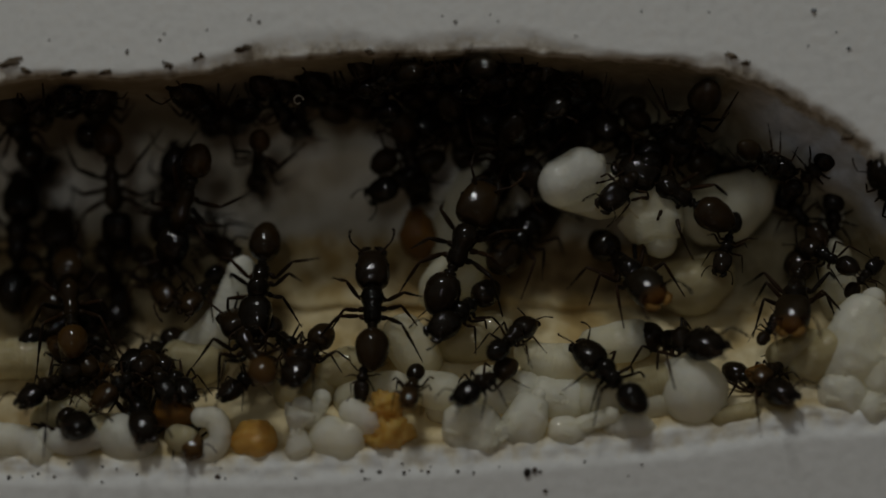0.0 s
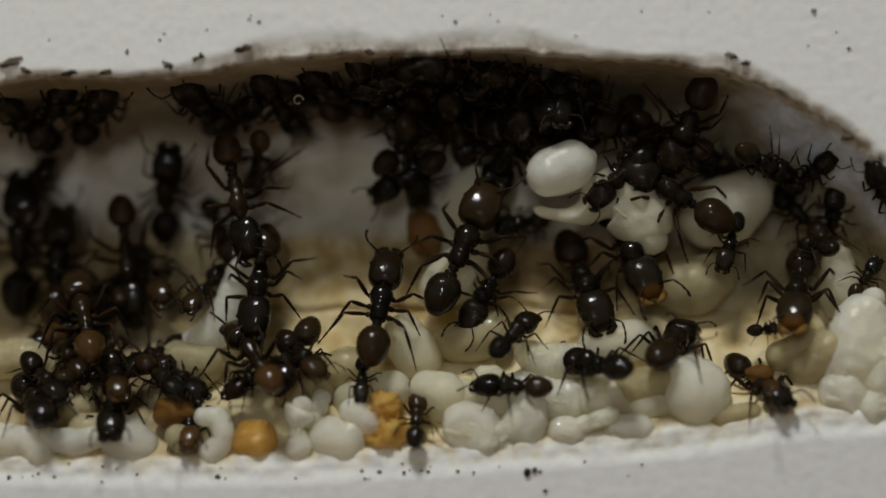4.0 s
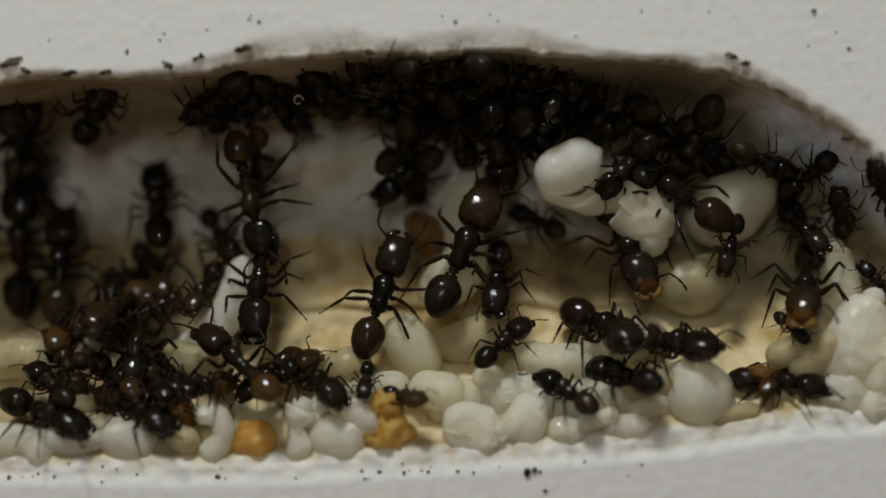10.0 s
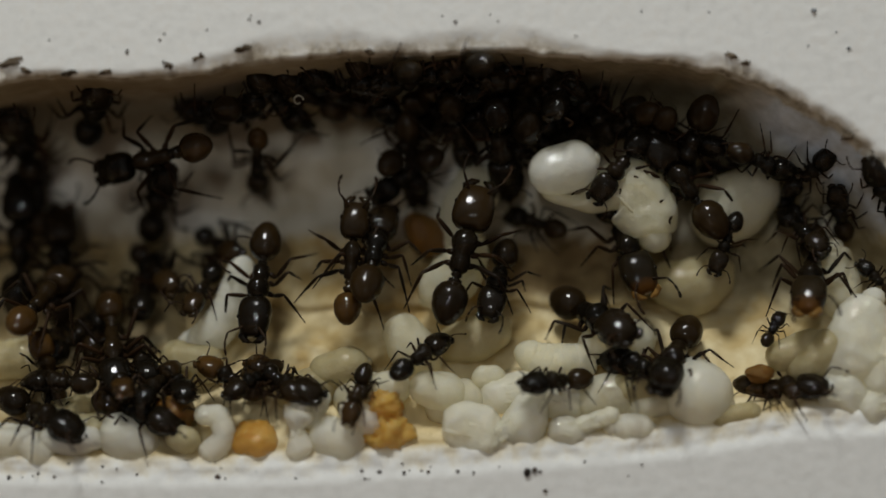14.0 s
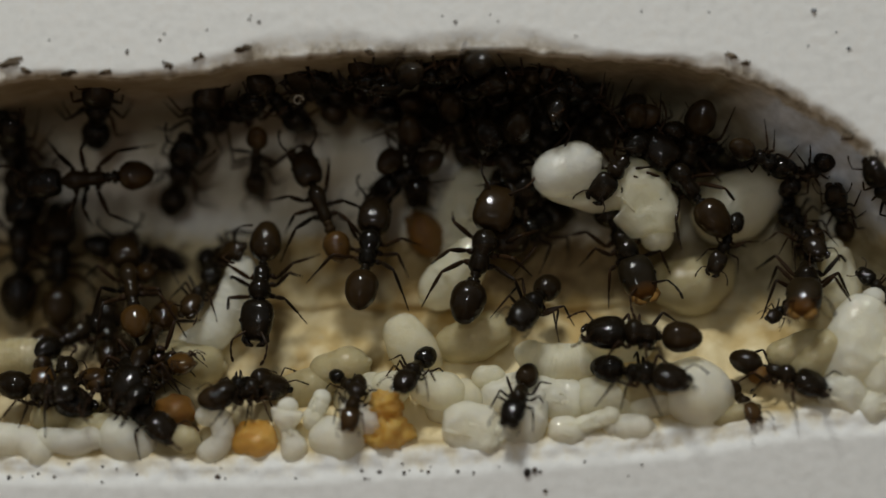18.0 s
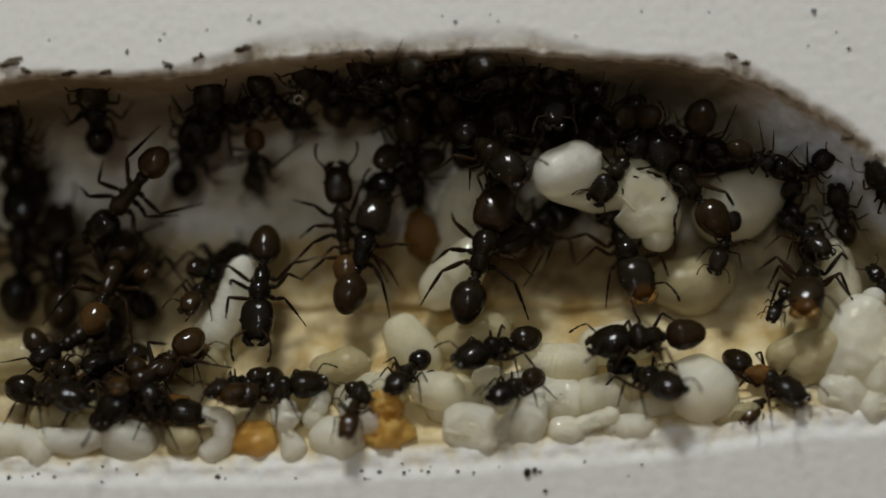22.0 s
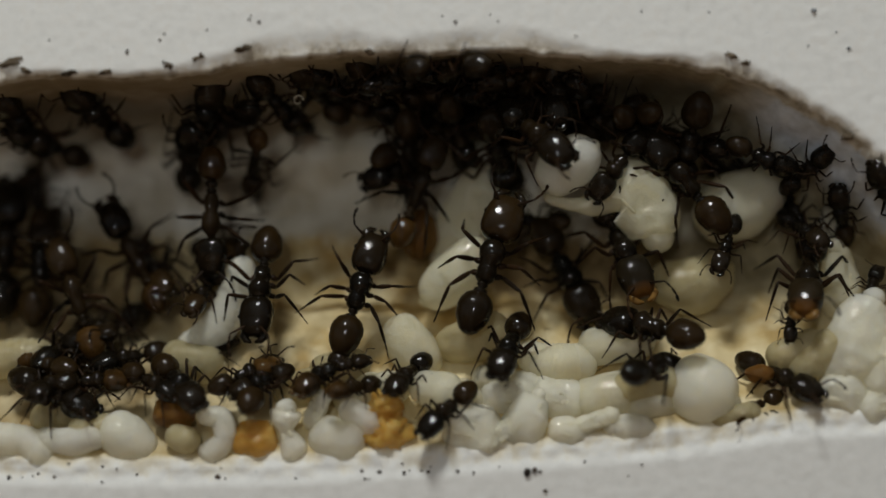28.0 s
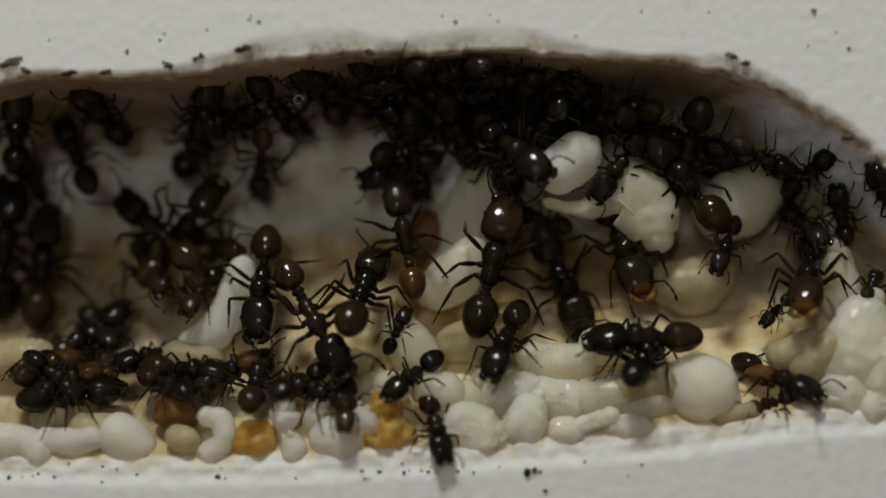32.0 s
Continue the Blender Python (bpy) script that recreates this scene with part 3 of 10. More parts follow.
def crumpled_pupa(line, m, label, seed, mat=PUPA):
    """A flattened, creased pupa along a bent line of (x, y, z, half width, half depth), lobed and wet."""
    ob = new("pupa")
    bm = bmesh.new()
    rings, n = [], 40
    for i in range(n + 1):
        u = i / n * (len(line) - 1)
        k = min(int(u), len(line) - 2)
        w = u - k
        p = [line[max(0, min(len(line) - 1, k + j))] for j in (-1, 0, 1, 2)]
        q = [0.5 * (2 * b + (c - a) * w + (2 * a - 5 * b + 4 * c - d) * w * w + (3 * b - a - 3 * c + d) * w ** 3) for a, b, c, d in zip(*p)]
        cap = min(1.0, math.sqrt(max(0.0, 1 - (1 - min(i, n - i) / 3.5) ** 2))) if min(i, n - i) < 3.5 else 1.0
        rings.append((q, max(0.06, cap)))
    skin = []
    for i, (q, cap) in enumerate(rings):
        a, b = rings[max(0, i - 1)][0], rings[min(n, i + 1)][0]
        way = Vector((b[0] - a[0], 0, b[2] - a[2])).normalized()
        across = Vector((way.z, 0, -way.x))
        skin.append((Vector(q[:3]) * MM, q[3] * cap * MM, q[4] * cap * MM, across, Vector((0, -1, 0))))
    loft(bm, skin, 30, 0.85)
    off = Vector((seed, seed * 0.7, 0))
    for v in bm.verts:
        c = v.co * 1000
        ridge = 1 - min(1.0, abs(noise.noise(Vector((c.x * 0.42, 0, c.z * 0.42)) + off)) * 5)
        lobes = noise.noise(Vector((c.x * 0.55, c.y * 0.5, c.z * 0.55)) + off)
        v.co.y -= (0.22 * ridge + 0.30 * lobes + 0.10 * noise.noise(c * 1.4 + off)) * MM
        v.co.x += 0.28 * lobes * MM
        v.co.z += 0.30 * noise.noise(Vector((c.x * 0.5, 3.3, c.z * 0.5)) + off) * MM
    bmesh.ops.recalc_face_normals(bm, faces=bm.faces)
    part("body", bm, mat, ob)
    # rounded head tucked in at the thick end, and two limbs lying over the skin
    x, y, z, w, d = line[-1]
    bm = bmesh.new()
    bmesh.ops.create_uvsphere(bm, u_segments=18, v_segments=12, radius=1.0)
    for v in bm.verts:
        v.co *= 1 + 0.10 * noise.noise(v.co * 1.6 + off)
        v.co = Vector((x + w * 0.75 * v.co.x, y - 0.2 + d * 0.9 * v.co.y, z + w * 0.7 * v.co.z)) * MM
    part("head", bm, mat, ob)
    for j in (1, -1):
        pts = []
        for f in (0.45, 0.6, 0.78):
            k = int(f * (len(line) - 1))
            px, py, pz, pw, pd = line[k]
            pts.append((px + j * pw * 0.35, py - pd * 0.92, pz + j * pw * 0.15))
        part("folded_leg", limb(pts, [0.20, 0.17]), mat, ob)
    ob.matrix_basis = m
    return tagged(ob, label, "ant pupa", "brood of the colony")


def lump(radii, m, mat, name, label, category, seed, rough=0.16):
    """An uneven knob of food or brood."""
    bm = bmesh.new()
    bmesh.ops.create_uvsphere(bm, u_segments=36 if mat is ORANGE else 22, v_segments=26 if mat is ORANGE else 16, radius=1.0)
    crust = max(0.0, rough - 0.2) if mat is ORANGE else 0.0
    for v in bm.verts:
        k = 1 + rough * noise.noise(v.co * 1.7 + Vector((seed, 0, 0))) + rough * 0.5 * noise.noise(v.co * 4 + Vector((0, seed, 0)))
        k += crust * (abs(noise.noise(v.co * 5 + Vector((0, 0, seed)))) + 0.7 * noise.noise(v.co * 9 + Vector((seed, seed, 0))))
        v.co = Vector((v.co.x * radii[0], v.co.y * radii[1], v.co.z * radii[2])) * k * MM
    ob = part(name, bm, mat)
    if mat in (CRUMB, STAIN):
        # pressed lightly onto the plaster
        m.translation.y = (surface(m.translation.x / MM, m.translation.z / MM) - 0.35 * radii[1]) * MM
    ob.matrix_basis = m
    return tagged(ob, label, category, "crumbs on the plaster" if mat in (CRUMB, STAIN) else "flakes along the rim" if mat is CHIP else "brood of the colony")



def curled_thread(m):
    bm = bmesh.new()
    pts = [(0.42 * math.cos(a) * (1 - 0.06 * i), 0.04 * i, 0.42 * math.sin(a) * (1 - 0.06 * i)) for i, a in enumerate(x * 0.62 for x in range(10))]
    tube(bm, pts, [0.05] * len(pts), 6)
    ob = part("thread", bm, PUPA)
    ob.matrix_basis = m
    return tagged(ob, "curled white thread caught under the roof", "thread")


larva([(-3.03, -0.08, 0.48), (-1.21, -0.11, 0.32), (0.2, 0.05, 0.08), (1.21, -0.19, -0.48)], [1.21, 1.21, 1.09, 1.09], WHITE, mm(-30.07, 1.20, -13.90), "long bent white larva on the front sill")
larva([(-1.82, 0.06, 0.0), (0.0, -0.01, -0.16), (1.29, -0.02, 0.16)], [0.89, 1.05, 0.97], WHITE, mm(-26.40, 1.08, -13.60), "small glossy white larva on the front sill")
larva_l3 = larva([(-0.65, -0.1, 0.49), (-0.08, 0.08, 0.08), (0.81, 0.19, -0.32)], [1.54, 1.74, 1.46], WHITE, mm(-22.62, 1.59, -13.83), "fat egg-shaped white larva on the front sill")
larva([(-0.32, 0.02, 0.12), (0.24, -0.2, -0.08), (0.57, 0.0, -0.16)], [0.89, 1.01, 0.81], CREAM, mm(-18.65, 1.05, -13.52), "round whitish larva on the front sill")
larva_l5 = larva([(-0.57, -0.01, 1.54), (0.4, 0.06, 1.33), (0.81, -0.17, 0.0), (-0.08, -0.01, -1.13)], [0.73, 0.85, 0.81, 0.93], WHITE, mm(-16.48, 1.16, -13.37), "curled bean-shaped white larva on the front sill")
lump((1.70, 1.46, 1.50), mm(-13.46, 1.56, -13.74), ORANGE, "food_lump", "rounded amber food lump on the front sill", "food", 5, 0.16)
larva_p1 = crumpled_pupa([(0.2, -0.1, -1.95, 0.55, 0.6), (0.1, -0.1, -1.35, 1.05, 1.0), (-0.05, 0.0, -0.5, 0.85, 0.85), (-0.1, 0.0, 0.05, 0.62, 0.75), (0.05, 0.0, 0.75, 0.95, 0.95), (0.3, 0.1, 1.6, 1.05, 1.0)],
                         mm(-10.39, 1.20, -12.81), "twisted white pupa upright on the front sill", 6)
larva([(-0.57, -0.04, 0.16), (0.41, 0.09, -0.16), (1.05, -0.11, 0.57)], [1.54, 1.62, 1.13], WHITE, mm(-7.54, 1.50, -13.65), "plump glossy white larva resting on the chamber floor")
lump((1.70, 1.46, 1.54), mm(-4.01, 1.56, -13.13), ORANGE, "food_lump", "rounded amber food lump beside pupae", "food", 8, 0.42)
lump((1.13, 1.05, 0.89), mm(-4.12, 1.14, -11.07), ORANGE, "food_lump", "small amber food lump on the brood pile", "food", 9, 0.42)
crumpled_pupa([(-2.3, 0.1, 0.3, 0.9, 0.9), (-1.4, 0.0, 0.2, 1.75, 1.4), (0.0, 0.0, -0.1, 1.9, 1.5), (1.4, 0.0, -0.3, 1.7, 1.4), (2.3, 0.1, -0.2, 0.9, 0.9)], mm(2.11, 1.68, -12.82), "large translucent white pupa on the sill", 41)
larva([(-1.37, 0.17, -1.13), (-0.2, 0.08, -0.16), (1.21, 0.01, 0.97)], [0.52, 0.73, 0.68], PUPA, mm(4.11, 0.84, -13.17), "folded limb case of a white pupa")
crumpled_pupa([(-0.8, 0.1, -1.9, 0.8, 0.8), (-0.5, 0.0, -1.0, 1.45, 1.3), (0.1, 0.0, 0.1, 1.6, 1.4), (0.7, 0.0, 1.2, 1.3, 1.2), (1.0, 0.1, 1.9, 0.7, 0.8)], mm(5.84, 1.56, -12.32), "creased white pupa leaning on a larger one", 44)
larva([(-0.32, -0.02, 0.0), (0.32, 0.03, -0.12)], [1.05, 1.09], PUPA, mm(8.80, 1.11, -12.96), "round white pupa on the sill")
larva([(-1.29, 0.07, -0.56), (0.0, 0.18, 0.0), (1.13, -0.19, 0.4)], [0.44, 0.64, 0.73], PUPA, mm(10.72, 0.84, -12.25), "thin folded white pupa skin")
larva([(-1.45, -0.12, 0.08), (-0.57, 0.01, 0.08), (0.57, 0.05, 0.0), (1.45, 0.11, -0.24)], [0.61, 0.97, 1.01, 0.65], WHITE, mm(13.48, 1.05, -12.79), "smooth sausage-shaped white larva on the sill")
larva_ball = larva([(-0.2, 0.16, 0.12), (0.0, -0.18, 0.0), (0.2, -0.2, -0.12)], [2.49, 2.53, 2.49], WHITE, mm(18.09, 2.16, -10.23), "very large round white larva tended by ants")
crumpled_pupa([(-1.9, 0.1, 0.2, 0.8, 0.8), (-1.0, 0.0, 0.1, 1.5, 1.3), (0.3, 0.0, -0.1, 1.6, 1.4), (1.5, 0.0, -0.2, 1.1, 1.0)], mm(28.68, 1.50, -10.41), "rounded white pupa by the chamber's end", 52)
larva([(-0.57, -0.09, -0.16), (0.57, 0.17, 0.16)], [1.38, 1.46], PUPA, mm(31.08, 1.38, -11.13), "rounded white pupa by the chamber's end")
crumpled_pupa([(-1.1, 0.1, -3.7, 1.0, 0.9), (-1.0, 0.0, -2.4, 1.9, 1.5), (-0.5, 0.0, -0.2, 2.3, 1.8), (0.2, 0.0, 1.9, 1.9, 1.5), (0.8, 0.1, 3.3, 1.1, 1.0)], mm(30.16, 2.04, -6.80), "large creased white pupa by the chamber's end", 21)
crumpled_pupa([(-0.4, 0.1, -2.6, 0.9, 0.8), (-0.2, 0.0, -1.4, 1.5, 1.2), (0.1, 0.0, 0.4, 1.6, 1.3), (0.3, 0.0, 2.0, 1.1, 1.0)], mm(31.52, 1.50, -8.06), "white pupa leaning on a larger one", 27)
crumpled_pupa([(0.1, 0.1, -2.9, 0.9, 0.8), (0.2, 0.0, -1.5, 1.5, 1.2), (0.3, 0.0, 0.4, 1.5, 1.2), (-0.2, 0.0, 2.5, 1.0, 0.9)], mm(29.29, 6.11, -2.40), "long pale pupa standing against the wall", 33, PALE)
lump((1.06, 0.81, 0.65), mm(22.77, 1.74, -8.97), DUSKY, "food_lump", "small amber food crumb behind the round larva", "food", 22, 0.16)
larva([(-1.62, 0.06, 0.0), (0.0, -0.19, -0.21), (1.36, 0.09, 0.43)], [1.79, 2.21, 1.87], CREAM, mm(18.75, 7.37, -2.59), "pale cream larva lying deep in the chamber")
larva([(-1.14, 0.01, -0.33), (0.98, -0.05, 0.33)], [1.14, 1.31], CREAM, mm(25.60, 2.60, -7.40), "pale cream larva lying deep in the chamber")
larva([(-1.73, 0.14, 0.25), (0.0, -0.1, -0.21), (1.44, 0.12, -0.08)], [1.24, 1.57, 1.4], PALE, mm(8.28, 3.49, -8.20), "plump glossy white larva resting on the chamber floor")
larva([(-0.67, 0.19, 0.92), (-0.08, 0.11, 0.0), (0.58, 0.2, -0.92)], [1.5, 1.75, 1.75], PALE, mm(-2.33, 4.85, -7.12), "big pale larva lying across the chamber floor")
larva([(-0.33, 0.17, 0.0), (0.33, 0.02, -0.08)], [1.15, 1.23], PALE, mm(-3.85, 2.75, -9.99), "plump glossy white larva resting on the chamber floor")
larva([(-0.81, 0.15, 0.16), (0.57, 0.17, -0.16)], [1.3, 1.47], PALE, mm(-0.37, 2.07, -10.22), "plump glossy white larva resting on the chamber floor")
larva([(1.78, 0.11, 3.38), (1.27, 0.06, 1.27), (0.17, 0.07, -0.85), (-1.61, 0.12, -2.2)], [1.2, 1.35, 1.45, 1.3], WHITE, mm(-16.87, 6.65, -5.03), "long white larva propped up on the floor")
larva_p9 = crumpled_pupa([(1.3, 0.1, 3.4, 1.1, 0.7), (0.8, 0.0, 2.6, 1.7, 1.0), (0.1, 0.0, 1.0, 2.0, 1.2), (-0.7, 0.0, -0.8, 2.0, 1.2), (-1.6, 0.1, -2.5, 1.7, 1.1), (-2.3, 0.1, -3.8, 1.0, 0.8)],
                          mm(2.25, 9.33, 2.72), "creased translucent pupa held behind the largest ant", 11, PALE)
larva([(1.35, 0.06, 1.61), (0.21, -0.08, 0.0), (-0.93, 0.09, -0.93)], [1.44, 1.94, 1.69], PALE, mm(0.68, 6.67, -2.07), "plump glossy white larva resting on the chamber floor")
larva_p10 = larva([(-0.76, -0.1, -0.34), (0.0, 0.14, 0.0), (0.84, 0.01, 0.34)], [1.77, 1.86, 1.81], WHITE, mm(8.90, 6.37, 5.95), "smooth white oval larva carried near the roof")
larva_p11 = crumpled_pupa([(-7.5, -0.6, 1.67, 0.40, 0.3), (-5.6, -0.7, 0.95, 0.55, 0.35), (-3.8, -0.5, 0.95, 0.95, 0.6), (-2.2, -0.3, 1.8, 1.9, 1.0), (-0.9, -0.2, 1.6, 2.5, 1.4), (0.1, -0.1, 0.5, 2.5, 1.6),
                           (0.75, -0.2, -0.9, 1.95, 1.6), (0.95, -0.2, -1.7, 1.6, 1.3)], mm(14.49, 5.52, 2.35), "crumpled yellowish white pupa carried among ants", 3, PALE)
larva([(-1.19, 0.01, 0.09), (0.0, 0.06, -0.09), (1.28, -0.01, -0.26)], [1.11, 1.36, 1.28], PUPA, mm(14.22, 7.53, 4.64), "crumpled white pupa skin carried among ants")
larva_l15 = larva([(-1.7, -0.05, -0.94), (-0.21, 0.16, -0.17), (1.36, 0.14, 0.77)], [1.96, 2.64, 2.21], PALE, mm(22.16, 7.43, 3.36), "very large yellowish larva carried near the roof")
larva([(-0.34, -0.05, -0.77), (0.09, -0.01, 0.0), (0.26, -0.19, 0.77)], [0.85, 0.94, 0.77], PUPA, mm(29.23, 7.63, 2.26), "small white pupa held at the wall")
lump_o4 = lump((1.46, 1.29, 1.89), mm(-1.81, 8.88, 1.12), DUSKY, "food_lump", "dusky amber food lump hanging by the back wall", "food", 37, 0.16)
larva([(-1.68, -0.04, 0.0), (0.84, -0.06, 0.21), (2.11, 0.17, -0.42)], [1.43, 1.6, 1.18], CREAM, mm(-31.55, 6.20, -8.38), "pale cream larva lying deep in the chamber")
larva([(-0.33, -0.05, 0.0), (0.33, 0.14, 0.0)], [0.9, 0.9], PALE, mm(3.33, 3.24, -9.33), "plump glossy white larva resting on the chamber floor")
larva([(-1.09, 0.02, 0.17), (1.01, -0.11, -0.17)], [1.43, 1.51], CREAM, mm(-18.68, 6.09, -8.37), "pale cream larva lying deep in the chamber")
larva([(-1.63, 0.18, -0.41), (1.22, -0.13, 0.16)], [1.38, 1.38], CREAM, mm(14.89, 2.02, -9.72), "pale cream larva lying deep in the chamber")
larva([(-1.23, -0.04, -0.41), (1.23, 0.08, 0.16)], [1.07, 1.15], CREAM, mm(-27.65, 2.98, -11.85), "pale cream larva lying deep in the chamber")
larva([(-0.81, 0.19, -0.41), (0.81, -0.13, 0.98)], [1.38, 1.38], CREAM, mm(26.90, 2.03, -8.10), "pale cream larva lying deep in the chamber")
larva([(-0.65, -0.01, 0.4), (0.57, 0.01, -0.32)], [0.97, 1.05], WHITE, mm(-5.82, 1.19, -12.00), "white larva wedged between food lumps")
larva([(-0.24, -0.19, -0.73), (0.33, -0.16, 0.65)], [0.73, 0.81], PUPA, mm(-9.10, 1.83, -11.54), "small white pupa leaning on the brood")
larva([(-1.06, -0.09, 0.0), (0.89, 0.18, -0.16)], [1.14, 1.22], CREAM, mm(-24.72, 1.72, -12.87), "pale cream larva lying deep in the chamber")
larva([(-1.05, 0.2, -0.16), (1.13, 0.18, 0.24)], [0.73, 0.73], CREAM, mm(20.79, 0.84, -11.84), "pale cream larva lying deep in the chamber")
larva([(-1.51, 0.14, -0.33), (0.0, -0.19, 0.0), (1.25, -0.12, 0.59)], [1.42, 1.67, 1.51], CREAM, mm(2.34, 5.33, -6.65), "pale cream larva lying deep in the chamber")
larva([(-1.49, -0.12, -0.17), (1.41, 0.02, 0.33)], [1.41, 1.58], PALE, mm(12.69, 4.34, -7.01), "plump glossy white larva resting on the chamber floor")
larva([(-0.91, -0.18, -0.25), (0.83, -0.19, 0.17)], [1.33, 1.49], CREAM, mm(-7.63, 4.24, -8.75), "pale cream larva lying deep in the chamber")
larva([(-0.9, 0.09, -0.16), (0.9, 0.1, 0.16)], [1.65, 1.73], PUPA, mm(4.98, 3.29, -10.65), "large milky pupa deep in the brood pile")
larva([(-0.82, 0.04, 0.16), (0.9, -0.02, -0.16)], [1.64, 1.64], PUPA, mm(8.25, 3.03, -10.79), "large milky pupa deep in the brood pile")
larva([(-1.06, -0.13, -0.16), (0.98, -0.11, 0.25)], [1.64, 1.72], PALE, mm(11.92, 2.80, -10.69), "large milky larva deep in the brood pile")
larva([(-0.74, -0.1, -0.16), (0.65, -0.19, 0.25)], [1.39, 1.47], PALE, mm(14.95, 2.44, -11.19), "large milky larva beside the round one")
larva([(-0.74, -0.09, -0.25), (0.66, -0.08, 0.25)], [1.48, 1.56], PALE, mm(0.86, 3.22, -11.26), "large milky larva deep in the brood pile")
larva([(-0.74, 0.13, -0.25), (0.66, -0.08, 0.25)], [1.4, 1.48], PALE, mm(-5.94, 3.63, -10.68), "large milky larva deep in the brood pile")
larva([(-0.91, 0.14, -0.25), (0.83, -0.18, 0.25)], [1.41, 1.49], CREAM, mm(-10.11, 4.14, -10.31), "pale larva deep in the brood pile")
lump((1.55, 1.22, 1.30), mm(-19.29, 2.06, -11.76), DUSKY, "food_lump", "amber food lump half buried in brood", "food", 58, 0.16)

# crumbs of dirt on the face of the block
lump((0.17, 0.12, 0.15), mm(-30.75, -0.08, -16.19, 0, 107, 0), CRUMB, "crumb", "small dark crumb of dirt on the white plaster", "crumb", 50, 0.5)
lump((0.11, 0.08, 0.07), mm(-24.15, -0.05, -16.51, 0, 16, 0), CRUMB, "crumb", "small dark crumb of dirt on the white plaster", "crumb", 51, 0.5)
lump((0.18, 0.12, 0.16), mm(-15.95, -0.08, -16.15, 0, 14, 0), CRUMB, "crumb", "small dark crumb of dirt on the white plaster", "crumb", 52, 0.5)
lump((0.13, 0.09, 0.09), mm(-5.76, -0.06, -15.71, 0, 139, 0), CRUMB, "crumb", "small dark crumb of dirt on the white plaster", "crumb", 53, 0.5)
lump((0.15, 0.11, 0.10), mm(-4.48, -0.07, -15.79, 0, 26, 0), CRUMB, "crumb", "small dark crumb of dirt on the white plaster", "crumb", 54, 0.5)
lump((0.14, 0.10, 0.11), mm(-2.76, -0.06, -15.87, 0, 91, 0), CRUMB, "crumb", "small dark crumb of dirt on the white plaster", "crumb", 55, 0.5)
lump((0.13, 0.09, 0.11), mm(-1.04, -0.06, -15.79, 0, 20, 0), CRUMB, "crumb", "small dark crumb of dirt on the white plaster", "crumb", 56, 0.5)
lump((0.14, 0.10, 0.10), mm(1.04, -0.06, -15.75, 0, 38, 0), CRUMB, "crumb", "small dark crumb of dirt on the white plaster", "crumb", 57, 0.5)
lump((0.12, 0.08, 0.08), mm(2.16, -0.05, -15.83, 0, 96, 0), CRUMB, "crumb", "small dark crumb of dirt on the white plaster", "crumb", 58, 0.5)
lump((0.30, 0.21, 0.22), mm(5.96, -0.13, -15.79, 0, 95, 0), CRUMB, "crumb", "small dark crumb of dirt on the white plaster", "crumb", 59, 0.5)
lump((0.21, 0.15, 0.16), mm(6.48, -0.09, -15.67, 0, 109, 0), CRUMB, "crumb", "small dark crumb of dirt on the white plaster", "crumb", 60, 0.5)
lump((0.13, 0.09, 0.09), mm(6.88, -0.06, -15.75, 0, 143, 0), CRUMB, "crumb", "small dark crumb of dirt on the white plaster", "crumb", 61, 0.5)
lump((0.10, 0.07, 0.08), mm(10.04, -0.05, -15.07, 0, 168, 0), CRUMB, "crumb", "small dark crumb of dirt on the white plaster", "crumb", 62, 0.5)
lump((0.15, 0.11, 0.10), mm(7.24, -0.07, -17.11, 0, 175, 0), CRUMB, "crumb", "small dark crumb of dirt on the white plaster", "crumb", 63, 0.5)
lump((0.10, 0.07, 0.06), mm(-13.75, -0.04, 16.27, 0, 179, 0), CRUMB, "crumb", "small dark crumb of dirt on the white plaster", "crumb", 64, 0.5)
lump((0.11, 0.08, 0.10), mm(-13.03, -0.05, 16.07, 0, 2, 0), CRUMB, "crumb", "small dark crumb of dirt on the white plaster", "crumb", 65, 0.5)
lump((0.14, 0.10, 0.10), mm(-22.35, -0.06, 13.99, 0, 123, 0), CRUMB, "crumb", "small dark crumb of dirt on the white plaster", "crumb", 66, 0.5)
lump((0.14, 0.10, 0.11), mm(-17.15, -0.06, 13.75, 0, 77, 0), CRUMB, "crumb", "small dark crumb of dirt on the white plaster", "crumb", 67, 0.5)
lump((0.10, 0.07, 0.06), mm(-20.03, -0.04, 14.79, 0, 169, 0), CRUMB, "crumb", "small dark crumb of dirt on the white plaster", "crumb", 68, 0.5)
lump((0.13, 0.09, 0.11), mm(0.88, -0.06, 16.07, 0, 133, 0), CRUMB, "crumb", "small dark crumb of dirt on the white plaster", "crumb", 69, 0.5)
lump((0.18, 0.13, 0.16), mm(26.23, -0.08, 16.87, 0, 175, 0), STAIN, "crumb", "small grey crumb of dirt on the white plaster", "crumb", 70, 0.5)
lump((0.08, 0.05, 0.05), mm(27.83, -0.04, 15.35, 0, 176, 0), STAIN, "crumb", "small grey crumb of dirt on the white plaster", "crumb", 71, 0.5)
lump((0.13, 0.09, 0.11), mm(28.71, -0.06, 14.19, 0, 35, 0), STAIN, "crumb", "small grey crumb of dirt on the white plaster", "crumb", 72, 0.5)
lump((0.07, 0.05, 0.06), mm(14.03, -0.03, 16.83, 0, 74, 0), STAIN, "crumb", "small grey crumb of dirt on the white plaster", "crumb", 73, 0.5)
